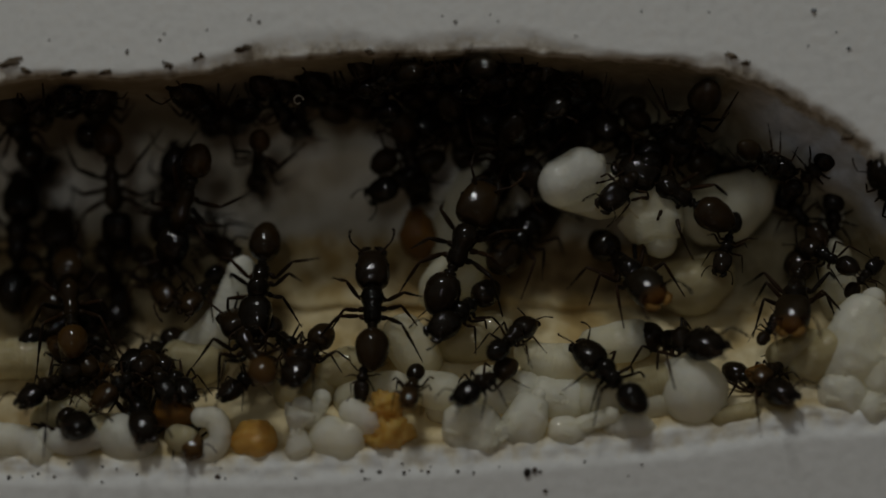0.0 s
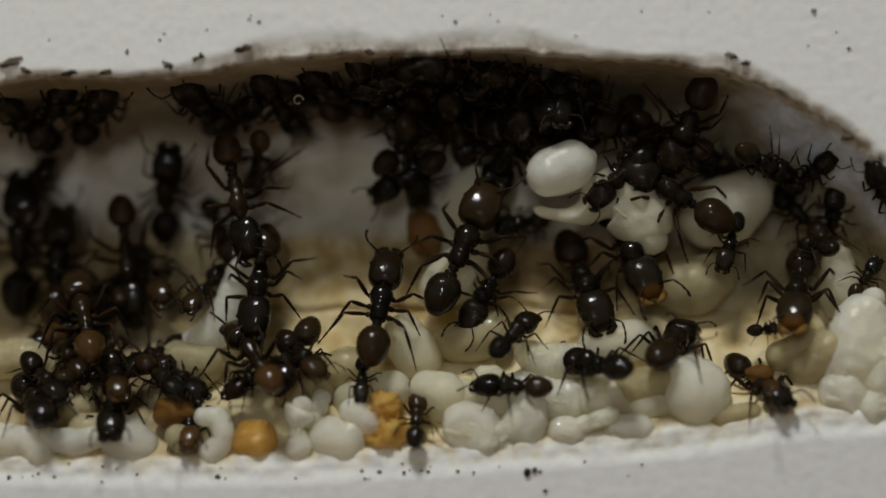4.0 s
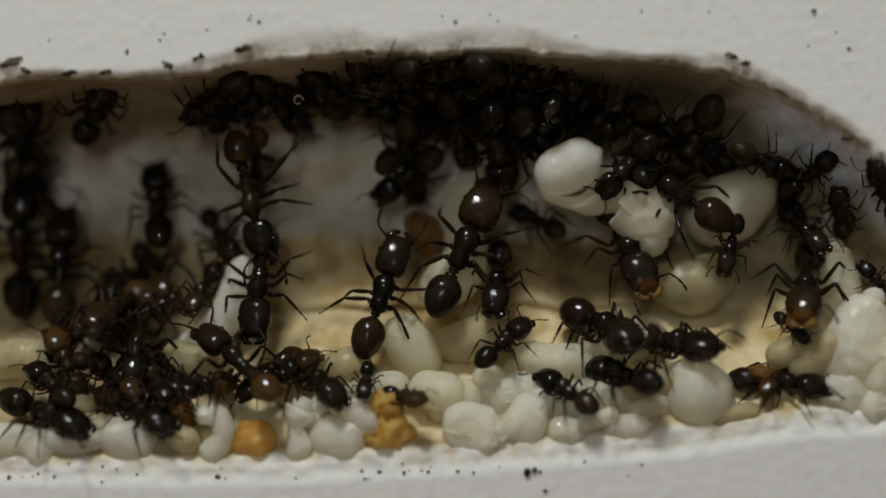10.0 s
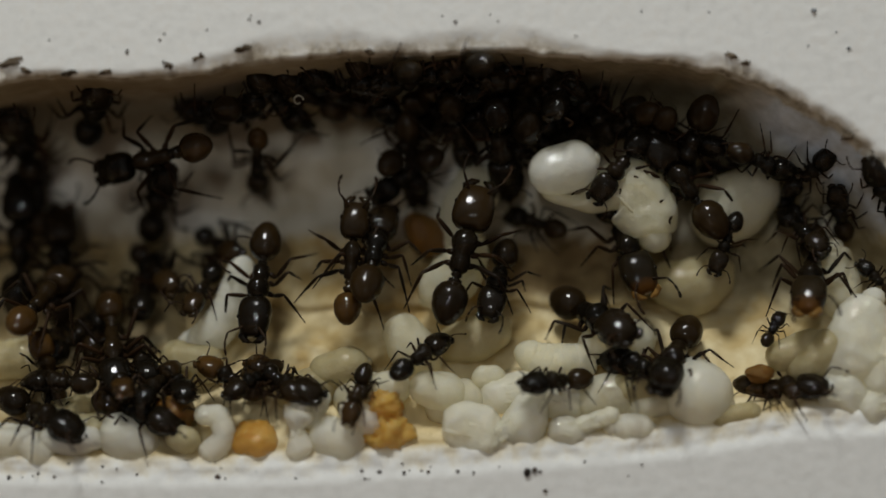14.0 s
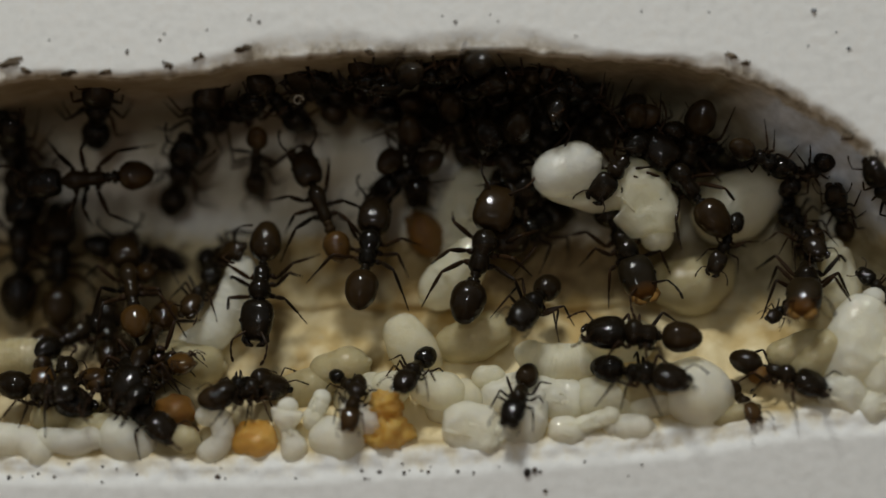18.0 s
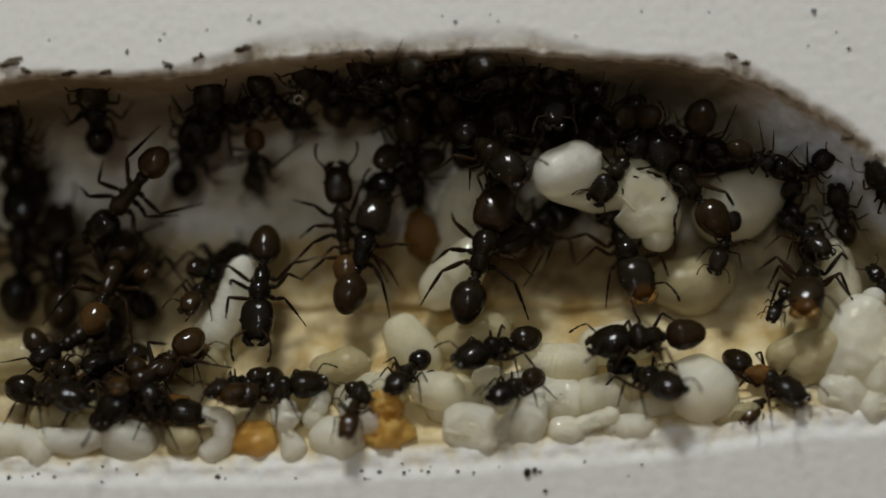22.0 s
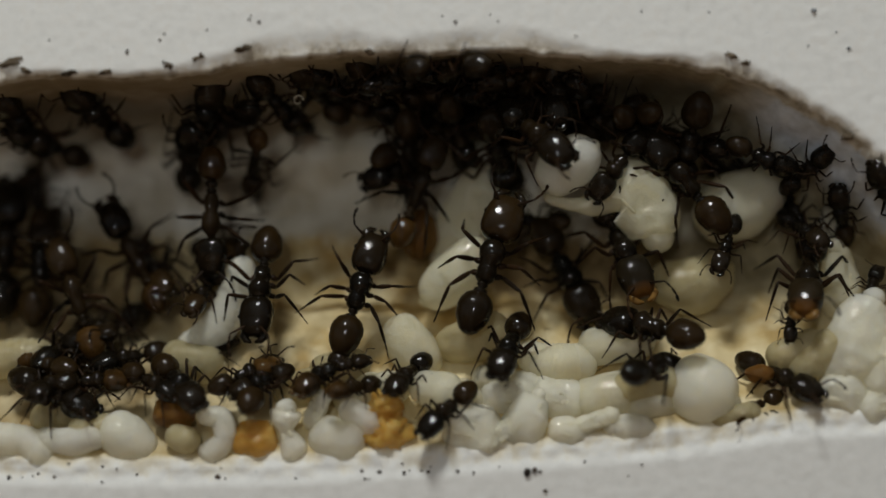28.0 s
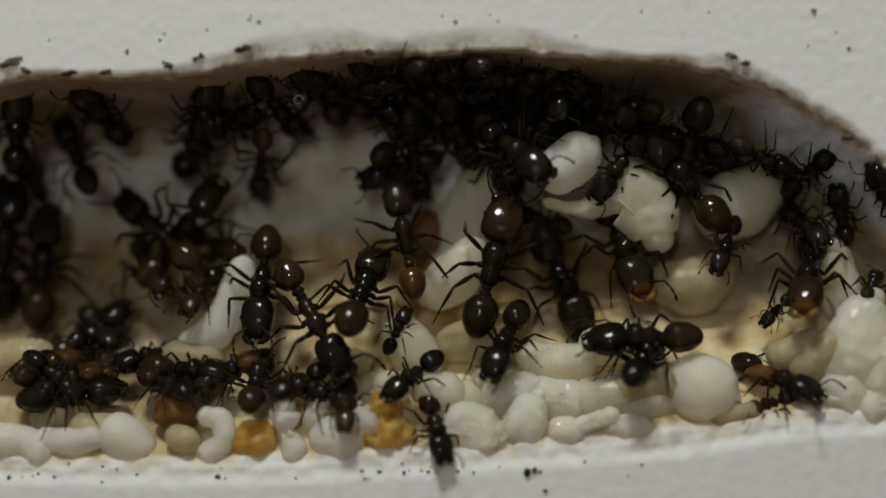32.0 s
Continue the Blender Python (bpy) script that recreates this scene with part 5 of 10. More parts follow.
    walk(COLONY[6], [(0, mm(-32.84, 10.84, 0.48, 7, -76, 83)), (2, mm(-32.87, 11.55, 0.44, -4, -85, 94)), (4, mm(-32.84, 11.51, 0.29, 5, -84, 85)), (6, mm(-32.68, 11.47, 0.22, -12, -84, 102)), (8, mm(-32.63, 10.99, 0.22, -12, -80, 102)), (10, mm(-32.84, 11.44, 0.20, -17, -83, 107)), (12, mm(-32.79, 11.47, 0.15, -14, -83, 105)), (14, mm(-32.87, 11.43, 0.12, -1, -83, 91)), (16, mm(-32.81, 10.96, 0.03, -0, -83, 90)), (18, mm(-32.66, 10.90, 0.10, 2, -79, 88)), (20, mm(-32.77, 11.40, 0.06, -8, -83, 98)), (22, mm(-32.86, 11.40, -0.02, 3, -82, 87)), (24, mm(-33.63, 10.52, -0.44, 5, -73, 84)), (26, mm(-33.69, 10.61, -0.22, -5, -74, 95)), (28, mm(-33.77, 10.78, 0.04, 3, -76, 87)), (30, mm(-33.95, 11.39, 0.06, 4, -83, 86)), (32, mm(-33.97, 11.36, 0.04, 25, -83, 65))])
    stir(COLONY[6], 437, 0.5)
    walk(COLONY[7], [(0, mm(-29.62, 9.95, -1.54, -6, -66, 97)), (2, mm(-29.52, 9.96, -1.63, -11, -67, 102)), (4, mm(-29.59, 10.11, -1.32, -3, -66, 94)), (6, mm(-29.44, 9.98, -1.33, -7, -63, 98)), (8, mm(-29.39, 10.15, -1.30, -7, -67, 98)), (10, mm(-29.39, 9.98, -1.32, -5, -63, 96)), (12, mm(-29.42, 10.07, -1.26, -11, -64, 102)), (14, mm(-29.43, 10.16, -1.30, -9, -67, 100)), (16, mm(-29.50, 10.24, -1.43, -15, -70, 106)), (18, mm(-29.51, 10.33, -1.32, -8, -71, 99)), (20, mm(-29.52, 10.24, -1.33, -5, -69, 96)), (22, mm(-29.47, 10.33, -1.41, -11, -72, 103)), (24, mm(-30.68, 10.29, -1.41, -2, -72, 93)), (26, mm(-30.63, 10.08, -1.29, 1, -66, 89)), (28, mm(-30.88, 9.96, -1.37, 4, -64, 86)), (30, mm(-30.93, 10.05, -1.47, 3, -68, 86)), (32, mm(-30.78, 10.09, -1.48, 1, -69, 89))])
    stir(COLONY[7], 474, 0.5)
    walk(COLONY[8], [(0, mm(17.96, 3.79, 9.17, -149, 42, 117)), (2, mm(17.78, 3.55, 9.29, -152, 42, 114)), (4, mm(17.78, 3.61, 9.03, -124, 63, 147)), (6, mm(17.77, 3.73, 8.96, -123, 64, 146)), (8, mm(17.89, 4.16, 8.45, -136, 58, 130)), (9, mm(18.32, 4.49, 7.93, -135, 54, 133)), (10.5, mm(18.38, 4.59, 7.79, -138, 53, 128)), (12, mm(18.44, 4.62, 7.71, -139, 53, 127)), (14, mm(18.27, 4.85, 7.64, -143, 58, 122)), (15.5, mm(18.12, 5.06, 7.46, -148, 55, 116)), (17, mm(18.22, 5.08, 7.41, -148, 56, 116)), (18.5, mm(18.22, 4.99, 7.46, -154, 52, 110)), (20, mm(18.23, 4.87, 7.62, -146, 57, 119)), (22, mm(18.24, 4.89, 7.55, -156, 50, 107)), (24, mm(18.28, 4.79, 7.60, -154, 48, 108)), (26, mm(18.27, 4.79, 7.72, -154, 57, 108)), (28, mm(18.13, 4.91, 7.75, -152, 62, 112)), (30, mm(18.10, 4.96, 7.63, -154, 57, 110)), (32, mm(18.09, 5.04, 7.55, -153, 57, 112))])
    stir(COLONY[8], 516, 0.5)
    walk(COLONY[9], [(0, mm(23.45, 2.91, 6.44, 158, 21, 35)), (2, mm(23.35, 3.05, 6.49, 156, 23, 31)), (4, mm(23.41, 3.24, 6.27, 156, 21, 34)), (6, mm(23.49, 3.12, 6.37, 155, 21, 30)), (8, mm(23.44, 3.30, 6.45, 150, 22, 21)), (10, mm(23.39, 3.35, 6.37, 151, 20, 25)), (12, mm(23.35, 3.45, 6.32, 134, 16, -25)), (14, mm(23.30, 3.62, 6.36, 147, 19, 19)), (16, mm(23.23, 3.45, 6.39, 151, 21, 25)), (18, mm(23.31, 3.27, 6.56, 150, 22, 20)), (19.8, mm(23.22, 3.54, 6.53, 147, 23, 16)), (21.5, mm(23.24, 3.56, 6.48, 147, 20, 16)), (23.2, mm(23.48, 3.81, 6.53, 143, 25, 4)), (25, mm(23.40, 3.72, 6.54, 142, 23, 3)), (26.8, mm(23.36, 3.79, 6.61, 143, 25, 5)), (28.5, mm(23.35, 3.63, 6.71, 144, 23, 3)), (30.2, mm(23.39, 3.56, 6.49, 146, 26, 13)), (32, mm(23.33, 3.37, 6.58, 148, 25, 15))])
    stir(COLONY[9], 847, 0.5)
    walk(COLONY[10], [(0, mm(17.06, 4.11, 4.06, -74, -30, 173)), (2, mm(17.01, 4.08, 4.00, -74, -30, 173)), (4, mm(17.09, 4.06, 3.97, -74, -30, 173)), (6, mm(17.02, 4.15, 4.12, -75, -30, 173)), (7.5, mm(17.07, 4.14, 4.11, -75, -29, 174)), (9, mm(17.13, 4.15, 4.14, -75, -31, 173)), (11, mm(17.27, 4.12, 4.10, -74, -35, 172)), (12, mm(17.78, 4.35, 4.63, -76, -50, 170)), (14, mm(17.72, 4.39, 4.69, -76, -53, 170)), (16, mm(17.71, 4.40, 4.79, -77, -52, 171)), (18, mm(17.83, 4.40, 4.81, -77, -52, 171)), (20, mm(17.96, 4.40, 5.00, -79, -51, 173)), (22, mm(17.91, 4.40, 4.76, -77, -52, 171)), (24, mm(17.85, 4.40, 4.94, -79, -51, 173)), (26, mm(17.76, 4.40, 4.81, -78, -50, 172)), (28, mm(17.82, 4.40, 4.92, -78, -50, 173)), (30, mm(17.70, 4.40, 4.96, -79, -50, 173)), (32, mm(17.83, 4.40, 4.98, -79, -50, 173))])
    stir(COLONY[10], 479, 0.5)
    walk(COLONY[11], [(0, mm(13.69, 3.64, 4.99, -70, 39, -155)), (1, mm(13.78, 3.86, 4.92, -74, 45, -164)), (2, mm(13.53, 4.20, 5.08, -85, 44, -177)), (3, mm(13.16, 4.20, 5.30, -88, 41, -179)), (4.5, mm(13.03, 4.20, 5.32, -88, 43, -179)), (6, mm(12.89, 4.20, 5.55, -90, 45, -180)), (7.5, mm(13.02, 4.20, 5.57, -90, 45, -180)), (9, mm(12.99, 4.20, 5.59, -90, 48, -180)), (10, mm(13.41, 3.71, 5.98, -107, 45, 156)), (11, mm(12.84, 4.20, 6.09, -90, 45, -180)), (12.5, mm(12.91, 4.20, 6.00, -90, 49, -180)), (14, mm(12.97, 4.20, 6.05, -90, 52, -180)), (16, mm(12.99, 4.20, 5.98, -90, 55, -180)), (18, mm(12.95, 4.20, 6.11, -90, 52, -180)), (20, mm(12.91, 4.20, 6.05, -90, 54, -180)), (22, mm(12.95, 4.20, 6.00, -90, 53, -180)), (24, mm(12.84, 4.20, 6.09, -90, 49, -180)), (26, mm(12.87, 4.20, 6.07, -90, 52, -180)), (28, mm(12.83, 4.20, 6.13, -90, 52, -180)), (30, mm(12.95, 4.20, 6.14, -90, 51, -180)), (32, mm(12.91, 4.20, 6.11, -90, 53, -180))])
    stir(COLONY[11], 960, 0.5)
    walk(COLONY[12], [(0, mm(26.96, 4.58, 5.51, 127, -42, -19)), (2, mm(26.92, 4.51, 5.45, 131, -40, -28)), (4, mm(27.05, 4.81, 5.52, 142, -30, -51)), (6, mm(26.97, 4.19, 5.53, 133, -39, -32)), (8, mm(27.03, 4.43, 5.50, 128, -42, -22)), (10, mm(26.92, 4.25, 5.50, 135, -37, -33)), (12, mm(26.97, 4.56, 5.48, 128, -42, -21)), (14, mm(26.82, 4.29, 5.54, 135, -39, -35)), (16, mm(26.86, 4.34, 5.60, 131, -41, -26)), (18, mm(26.86, 4.56, 5.55, 131, -37, -20)), (20, mm(26.87, 4.34, 5.52, 133, -40, -32)), (22, mm(26.79, 4.40, 5.55, 133, -41, -32)), (24, mm(26.78, 4.25, 5.64, 133, -39, -31)), (26, mm(26.79, 4.30, 5.59, 133, -45, -36)), (28, mm(26.64, 4.13, 5.72, 136, -38, -37)), (30, mm(26.70, 4.39, 5.59, 134, -38, -32)), (32, mm(26.81, 4.32, 5.56, 134, -39, -33))])
    stir(COLONY[12], 881, 0.5)
    walk(COLONY[13], [(0, mm(29.20, 6.68, 1.94, 83, -89, 0)), (2, mm(29.09, 6.70, 2.00, -68, -88, 152)), (4, mm(29.10, 6.46, 2.12, 157, -78, -78)), (6, mm(29.14, 6.43, 2.15, 171, -76, -93)), (8, mm(29.28, 6.39, 2.15, 177, -76, -101)), (10, mm(29.44, 5.32, 2.61, 170, -40, -108)), (12, mm(29.47, 5.39, 2.56, 176, -40, -114)), (14, mm(29.47, 5.45, 2.60, 175, -45, -114)), (16, mm(29.54, 5.25, 2.58, 172, -41, -111)), (18, mm(29.44, 5.48, 2.66, 179, -46, -119)), (20, mm(29.53, 5.51, 2.60, 179, -49, -119)), (22, mm(29.60, 5.59, 2.50, 180, -50, -119)), (24, mm(29.62, 5.27, 2.58, 175, -45, -116)), (26, mm(29.56, 5.53, 2.54, 179, -48, -119)), (28, mm(29.60, 5.73, 2.44, 178, -53, -115)), (30, mm(29.54, 5.76, 2.53, -175, -53, -124)), (32, mm(29.58, 5.71, 2.45, 178, -52, -116))])
    stir(COLONY[13], 918, 0.5)
    walk(COLONY[14], [(0, mm(32.11, 1.58, 3.75, -179, -51, -143)), (2, mm(31.92, 1.57, 3.77, -178, -50, -144)), (4, mm(31.95, 1.67, 3.85, 178, -46, -138)), (6, mm(32.00, 1.62, 3.89, -179, -48, -142)), (8, mm(31.97, 1.63, 3.90, -178, -43, -144)), (10, mm(31.81, 1.20, 3.95, 174, -46, -132)), (12, mm(31.77, 1.44, 3.99, -170, -52, -157)), (14, mm(31.77, 1.62, 4.04, -180, -48, -141)), (16, mm(31.75, 1.54, 3.98, -175, -49, -149)), (18, mm(31.86, 1.51, 3.91, -174, -52, -149)), (20, mm(31.86, 1.58, 3.93, -178, -50, -145)), (22, mm(31.99, 1.65, 3.83, 179, -46, -140)), (24, mm(31.91, 1.67, 3.78, 178, -45, -138)), (26, mm(31.94, 1.58, 3.78, -180, -53, -142)), (28, mm(32.10, 1.62, 3.84, -179, -48, -142)), (30, mm(31.91, 1.67, 3.75, 179, -44, -140)), (32, mm(32.00, 1.62, 3.69, -180, -48, -142))])
    stir(COLONY[14], 955, 0.5)
    walk(COLONY[15], [(0, mm(30.66, 3.60, -2.12, 58, -44, 15)), (2, mm(30.71, 3.65, -2.02, 57, -48, 17)), (4, mm(30.69, 3.29, -2.15, 52, -49, 23)), (6, mm(30.66, 3.36, -1.98, 50, -50, 27)), (8, mm(30.42, 3.08, -2.01, 35, -42, 47)), (10, mm(31.64, 3.03, -2.38, -63, -45, 160)), (12, mm(31.65, 3.34, -2.25, -60, -40, 157)), (14, mm(31.50, 2.90, -2.21, -51, -42, 142)), (16, mm(31.44, 2.69, -2.59, -54, -39, 148)), (18, mm(31.52, 2.50, -2.82, -56, -42, 152)), (19.7, mm(31.60, 2.47, -2.69, -49, -46, 138)), (21.3, mm(31.77, 2.29, -2.77, -46, -49, 133)), (23, mm(31.98, 2.38, -2.65, -50, -53, 135)), (24.7, mm(31.67, 2.35, -2.62, -30, -50, 111)), (26.3, mm(31.30, 2.49, -2.56, -3, -50, 83)), (28, mm(31.01, 2.59, -2.72, 26, -49, 50)), (30, mm(31.02, 2.49, -2.69, 17, -46, 62)), (32, mm(30.99, 2.42, -2.61, 20, -30, 60))])
    stir(COLONY[15], 992, 0.5)
    walk(COLONY[16], [(0, mm(13.33, 3.87, -1.30, 33, 30, -61)), (1, mm(13.70, 4.08, -0.99, 27, 37, -65)), (2, mm(13.18, 3.87, -1.40, 36, 30, -58)), (3, mm(13.65, 5.25, 0.04, 33, 53, -55)), (4.5, mm(13.64, 5.25, 0.27, 31, 51, -58)), (6, mm(13.61, 5.29, 0.31, 31, 51, -59)), (7.5, mm(13.52, 5.32, 0.55, 27, 50, -63)), (9, mm(13.34, 5.29, 0.50, 28, 49, -62)), (10.5, mm(13.48, 5.43, 0.62, 29, 51, -60)), (12, mm(13.40, 5.44, 0.77, 27, 50, -63)), (14, mm(13.39, 5.53, 0.69, 29, 53, -60)), (16, mm(13.31, 5.37, 0.59, 24, 52, -65)), (18, mm(13.32, 5.37, 0.38, 29, 53, -60)), (20, mm(13.27, 5.38, 0.35, 26, 55, -64)), (22, mm(13.32, 5.33, 0.35, 26, 54, -63)), (24, mm(13.26, 5.39, 0.46, 27, 53, -62)), (26, mm(13.23, 5.28, 0.47, 24, 51, -66)), (28, mm(13.16, 5.31, 0.36, 28, 52, -61)), (30, mm(13.16, 5.35, 0.43, 24, 54, -66)), (32, mm(13.21, 5.30, 0.42, 25, 52, -64))])
    stir(COLONY[16], 106, 0.5)
    walk(COLONY[17], [(0, mm(25.75, 3.60, -2.97, 0, 36, -108)), (1.5, mm(25.76, 3.60, -2.76, 0, 36, -108)), (3, mm(25.95, 3.60, -2.76, 0, 36, -108)), (4.5, mm(25.87, 3.60, -2.82, 0, 36, -108)), (6, mm(26.04, 3.60, -2.56, 0, 36, -108)), (7.5, mm(26.30, 3.60, -2.45, 0, 36, -108)), (9, mm(26.23, 3.60, -2.55, 0, 36, -108)), (11, mm(26.90, 3.60, -1.91, 0, 36, -108)), (12.5, mm(26.94, 3.60, -1.57, 0, 36, -108)), (14, mm(26.91, 3.60, -1.59, 0, 36, -108)), (16, mm(26.77, 3.60, -1.76, 0, 36, -108)), (18, mm(26.59, 3.60, -1.72, 0, 36, -108)), (20, mm(26.55, 3.60, -1.73, 0, 36, -108)), (22, mm(26.74, 3.60, -1.68, 0, 36, -108)), (24, mm(26.66, 3.60, -1.72, 0, 36, -108)), (26, mm(26.50, 3.60, -1.77, 0, 36, -108)), (28, mm(26.69, 3.60, -1.76, 0, 36, -108)), (30, mm(26.54, 3.60, -1.84, 0, 36, -108)), (32, mm(26.69, 3.60, -1.65, 0, 36, -108))])
    stir(COLONY[17], 143, 0.5)
    walk(COLONY[18], [(0, mm(5.97, 6.82, 0.89, 37, -31, 53)), (2, mm(6.61, 7.00, 0.78, 47, -28, 42)), (3, mm(9.61, 6.00, -1.16, 19, 56, -71)), (4.5, mm(10.52, 5.16, -2.72, 31, 51, -58)), (6, mm(11.44, 4.44, -4.28, 34, 52, -53)), (7, mm(11.46, 4.44, -4.09, 32, 50, -55)), (8, mm(11.68, 4.41, -3.65, 36, 39, -54)), (9, mm(11.06, 3.76, -4.75, 36, 32, -52)), (10, mm(11.41, 2.83, -5.53, 21, 15, -58)), (11, mm(11.55, 2.57, -5.78, 20, 16, -59)), (12, mm(11.39, 2.64, -5.73, 20, 19, -58)), (13, mm(11.21, 2.88, -5.49, 21, 22, -58)), (14, mm(10.86, 3.50, -4.86, 37, 18, -54)), (15.5, mm(8.91, 5.20, -1.73, 58, -1, -52)), (17, mm(6.94, 7.16, 1.68, 45, -20, 49)), (18.5, mm(6.76, 7.19, 1.66, 46, -21, 48)), (20, mm(6.73, 7.20, 1.61, 45, -23, 47)), (21.5, mm(6.96, 7.21, 1.63, 46, -22, 46)), (23, mm(7.25, 7.06, 1.57, 43, -22, 51)), (24, mm(7.16, 7.28, 1.64, 50, -19, 43)), (25, mm(8.21, 7.15, 0.36, 66, 2, -24)), (26.5, mm(8.50, 6.36, -0.70, 52, 31, -36)), (28, mm(9.14, 7.08, -1.65, 59, 60, -25)), (29, mm(8.97, 6.42, -1.79, 57, 59, -27)), (30, mm(8.93, 6.74, -2.33, 53, 65, -32)), (31, mm(9.18, 6.44, -2.89, 57, 62, -28)), (32, mm(8.86, 6.74, -2.33, 55, 64, -30))])
    stir(COLONY[18], 775, 1.0)
    walk(COLONY[19], [(0, mm(1.58, 3.30, -4.38, -49, 30, -142)), (1, mm(1.87, 4.84, -3.42, -63, 51, -163)), (2, mm(2.75, 4.89, -3.25, -57, 61, -155)), (3, mm(2.77, 4.87, -3.29, -57, 61, -155)), (4.5, mm(3.62, 5.05, -2.88, -60, 56, -160)), (6, mm(4.28, 5.19, -2.55, -63, 51, -163)), (7, mm(4.31, 4.92, -2.29, -59, 57, -158)), (8, mm(4.41, 4.57, -2.29, -45, 53, -140)), (9, mm(3.94, 4.24, -2.13, -17, 51, -109)), (11, mm(4.18, 4.07, -2.07, -6, 45, -97)), (12, mm(4.69, 3.90, -2.15, -10, 40, -100)), (13, mm(4.48, 3.79, -2.44, -17, 40, -107)), (14, mm(4.06, 4.29, -2.16, -22, 52, -114)), (15.5, mm(5.41, 3.40, -3.27, -26, 40, -116)), (17, mm(6.61, 2.75, -4.40, -26, 38, -118)), (18, mm(6.70, 2.95, -3.81, -32, 25, -119)), (19, mm(6.02, 2.73, -5.18, -42, 36, -140)), (20, mm(5.43, 2.07, -6.39, -17, 24, -124)), (21, mm(5.08, 1.91, -7.11, -25, 15, -141)), (22, mm(4.00, 1.71, -7.06, -30, 14, -153)), (23, mm(4.17, 1.52, -7.13, -33, 16, -166)), (24, mm(3.80, 1.85, -6.70, -22, 41, -132)), (25, mm(4.32, 2.07, -6.78, -6, 38, -104)), (26.5, mm(4.53, 2.07, -6.93, -8, 37, -106)), (28, mm(4.84, 2.07, -6.92, -11, 35, -112)), (29, mm(4.64, 2.07, -6.62, -13, 32, -116)), (30, mm(4.76, 2.05, -6.35, -14, 34, -118)), (31, mm(4.59, 1.93, -6.14, -12, 47, -114)), (32, mm(4.53, 1.85, -6.50, -17, 48, -123))])
    stir(COLONY[19], 32, 0.5)
    walk(COLONY[20], [(0, mm(4.96, 1.84, -6.42, 21, -26, 49)), (2, mm(5.05, 1.73, -6.27, 25, -31, 41)), (3, mm(5.43, 1.90, -5.98, 18, -24, 56)), (4.5, mm(4.86, 1.75, -6.30, 24, -31, 43)), (6, mm(4.51, 1.77, -6.70, 29, -32, 31)), (7, mm(4.15, 2.09, -6.64, 29, -33, 32)), (8, mm(4.23, 2.04, -6.67, 29, -32, 30)), (9, mm(4.46, 2.14, -6.56, 30, -31, 28)), (10, mm(4.33, 1.98, -6.73, 28, -34, 34)), (11, mm(3.72, 1.41, -7.35, 31, -25, 22)), (12, mm(3.36, 1.42, -7.37, 34, -15, 11)), (13, mm(2.73, 1.24, -7.60, 33, -16, 13)), (14, mm(-1.64, 1.68, -7.71, 27, -29, 35)), (15.5, mm(-1.80, 1.90, -8.33, -0, 6, -92)), (17, mm(-1.78, 1.20, -8.73, -28, 34, -145)), (18, mm(-1.99, 1.90, -8.66, -14, 26, -117)), (19, mm(-1.69, 1.89, -8.86, -18, 26, -125)), (20, mm(-1.54, 1.81, -8.85, -20, 32, -130)), (21, mm(-1.56, 1.62, -8.80, -28, 40, -144)), (22, mm(-2.48, 1.90, -8.82, -16, 25, -120)), (23, mm(-2.24, 1.90, -8.56, -16, 23, -120)), (24, mm(-2.36, 1.90, -9.23, -13, 26, -116)), (25, mm(-2.44, 1.90, -9.27, -13, 27, -116)), (26.5, mm(-2.47, 1.90, -9.09, -17, 22, -122)), (28, mm(-2.46, 1.90, -9.00, -17, 24, -123)), (29, mm(-2.30, 1.90, -9.09, -19, 13, -124)), (30, mm(-2.44, 1.90, -9.37, -17, 23, -122)), (31, mm(-2.18, 1.20, -8.97, -30, 29, -153)), (32, mm(-2.12, 1.20, -9.01, -29, 32, -149))])
    stir(COLONY[20], 145, 0.5)
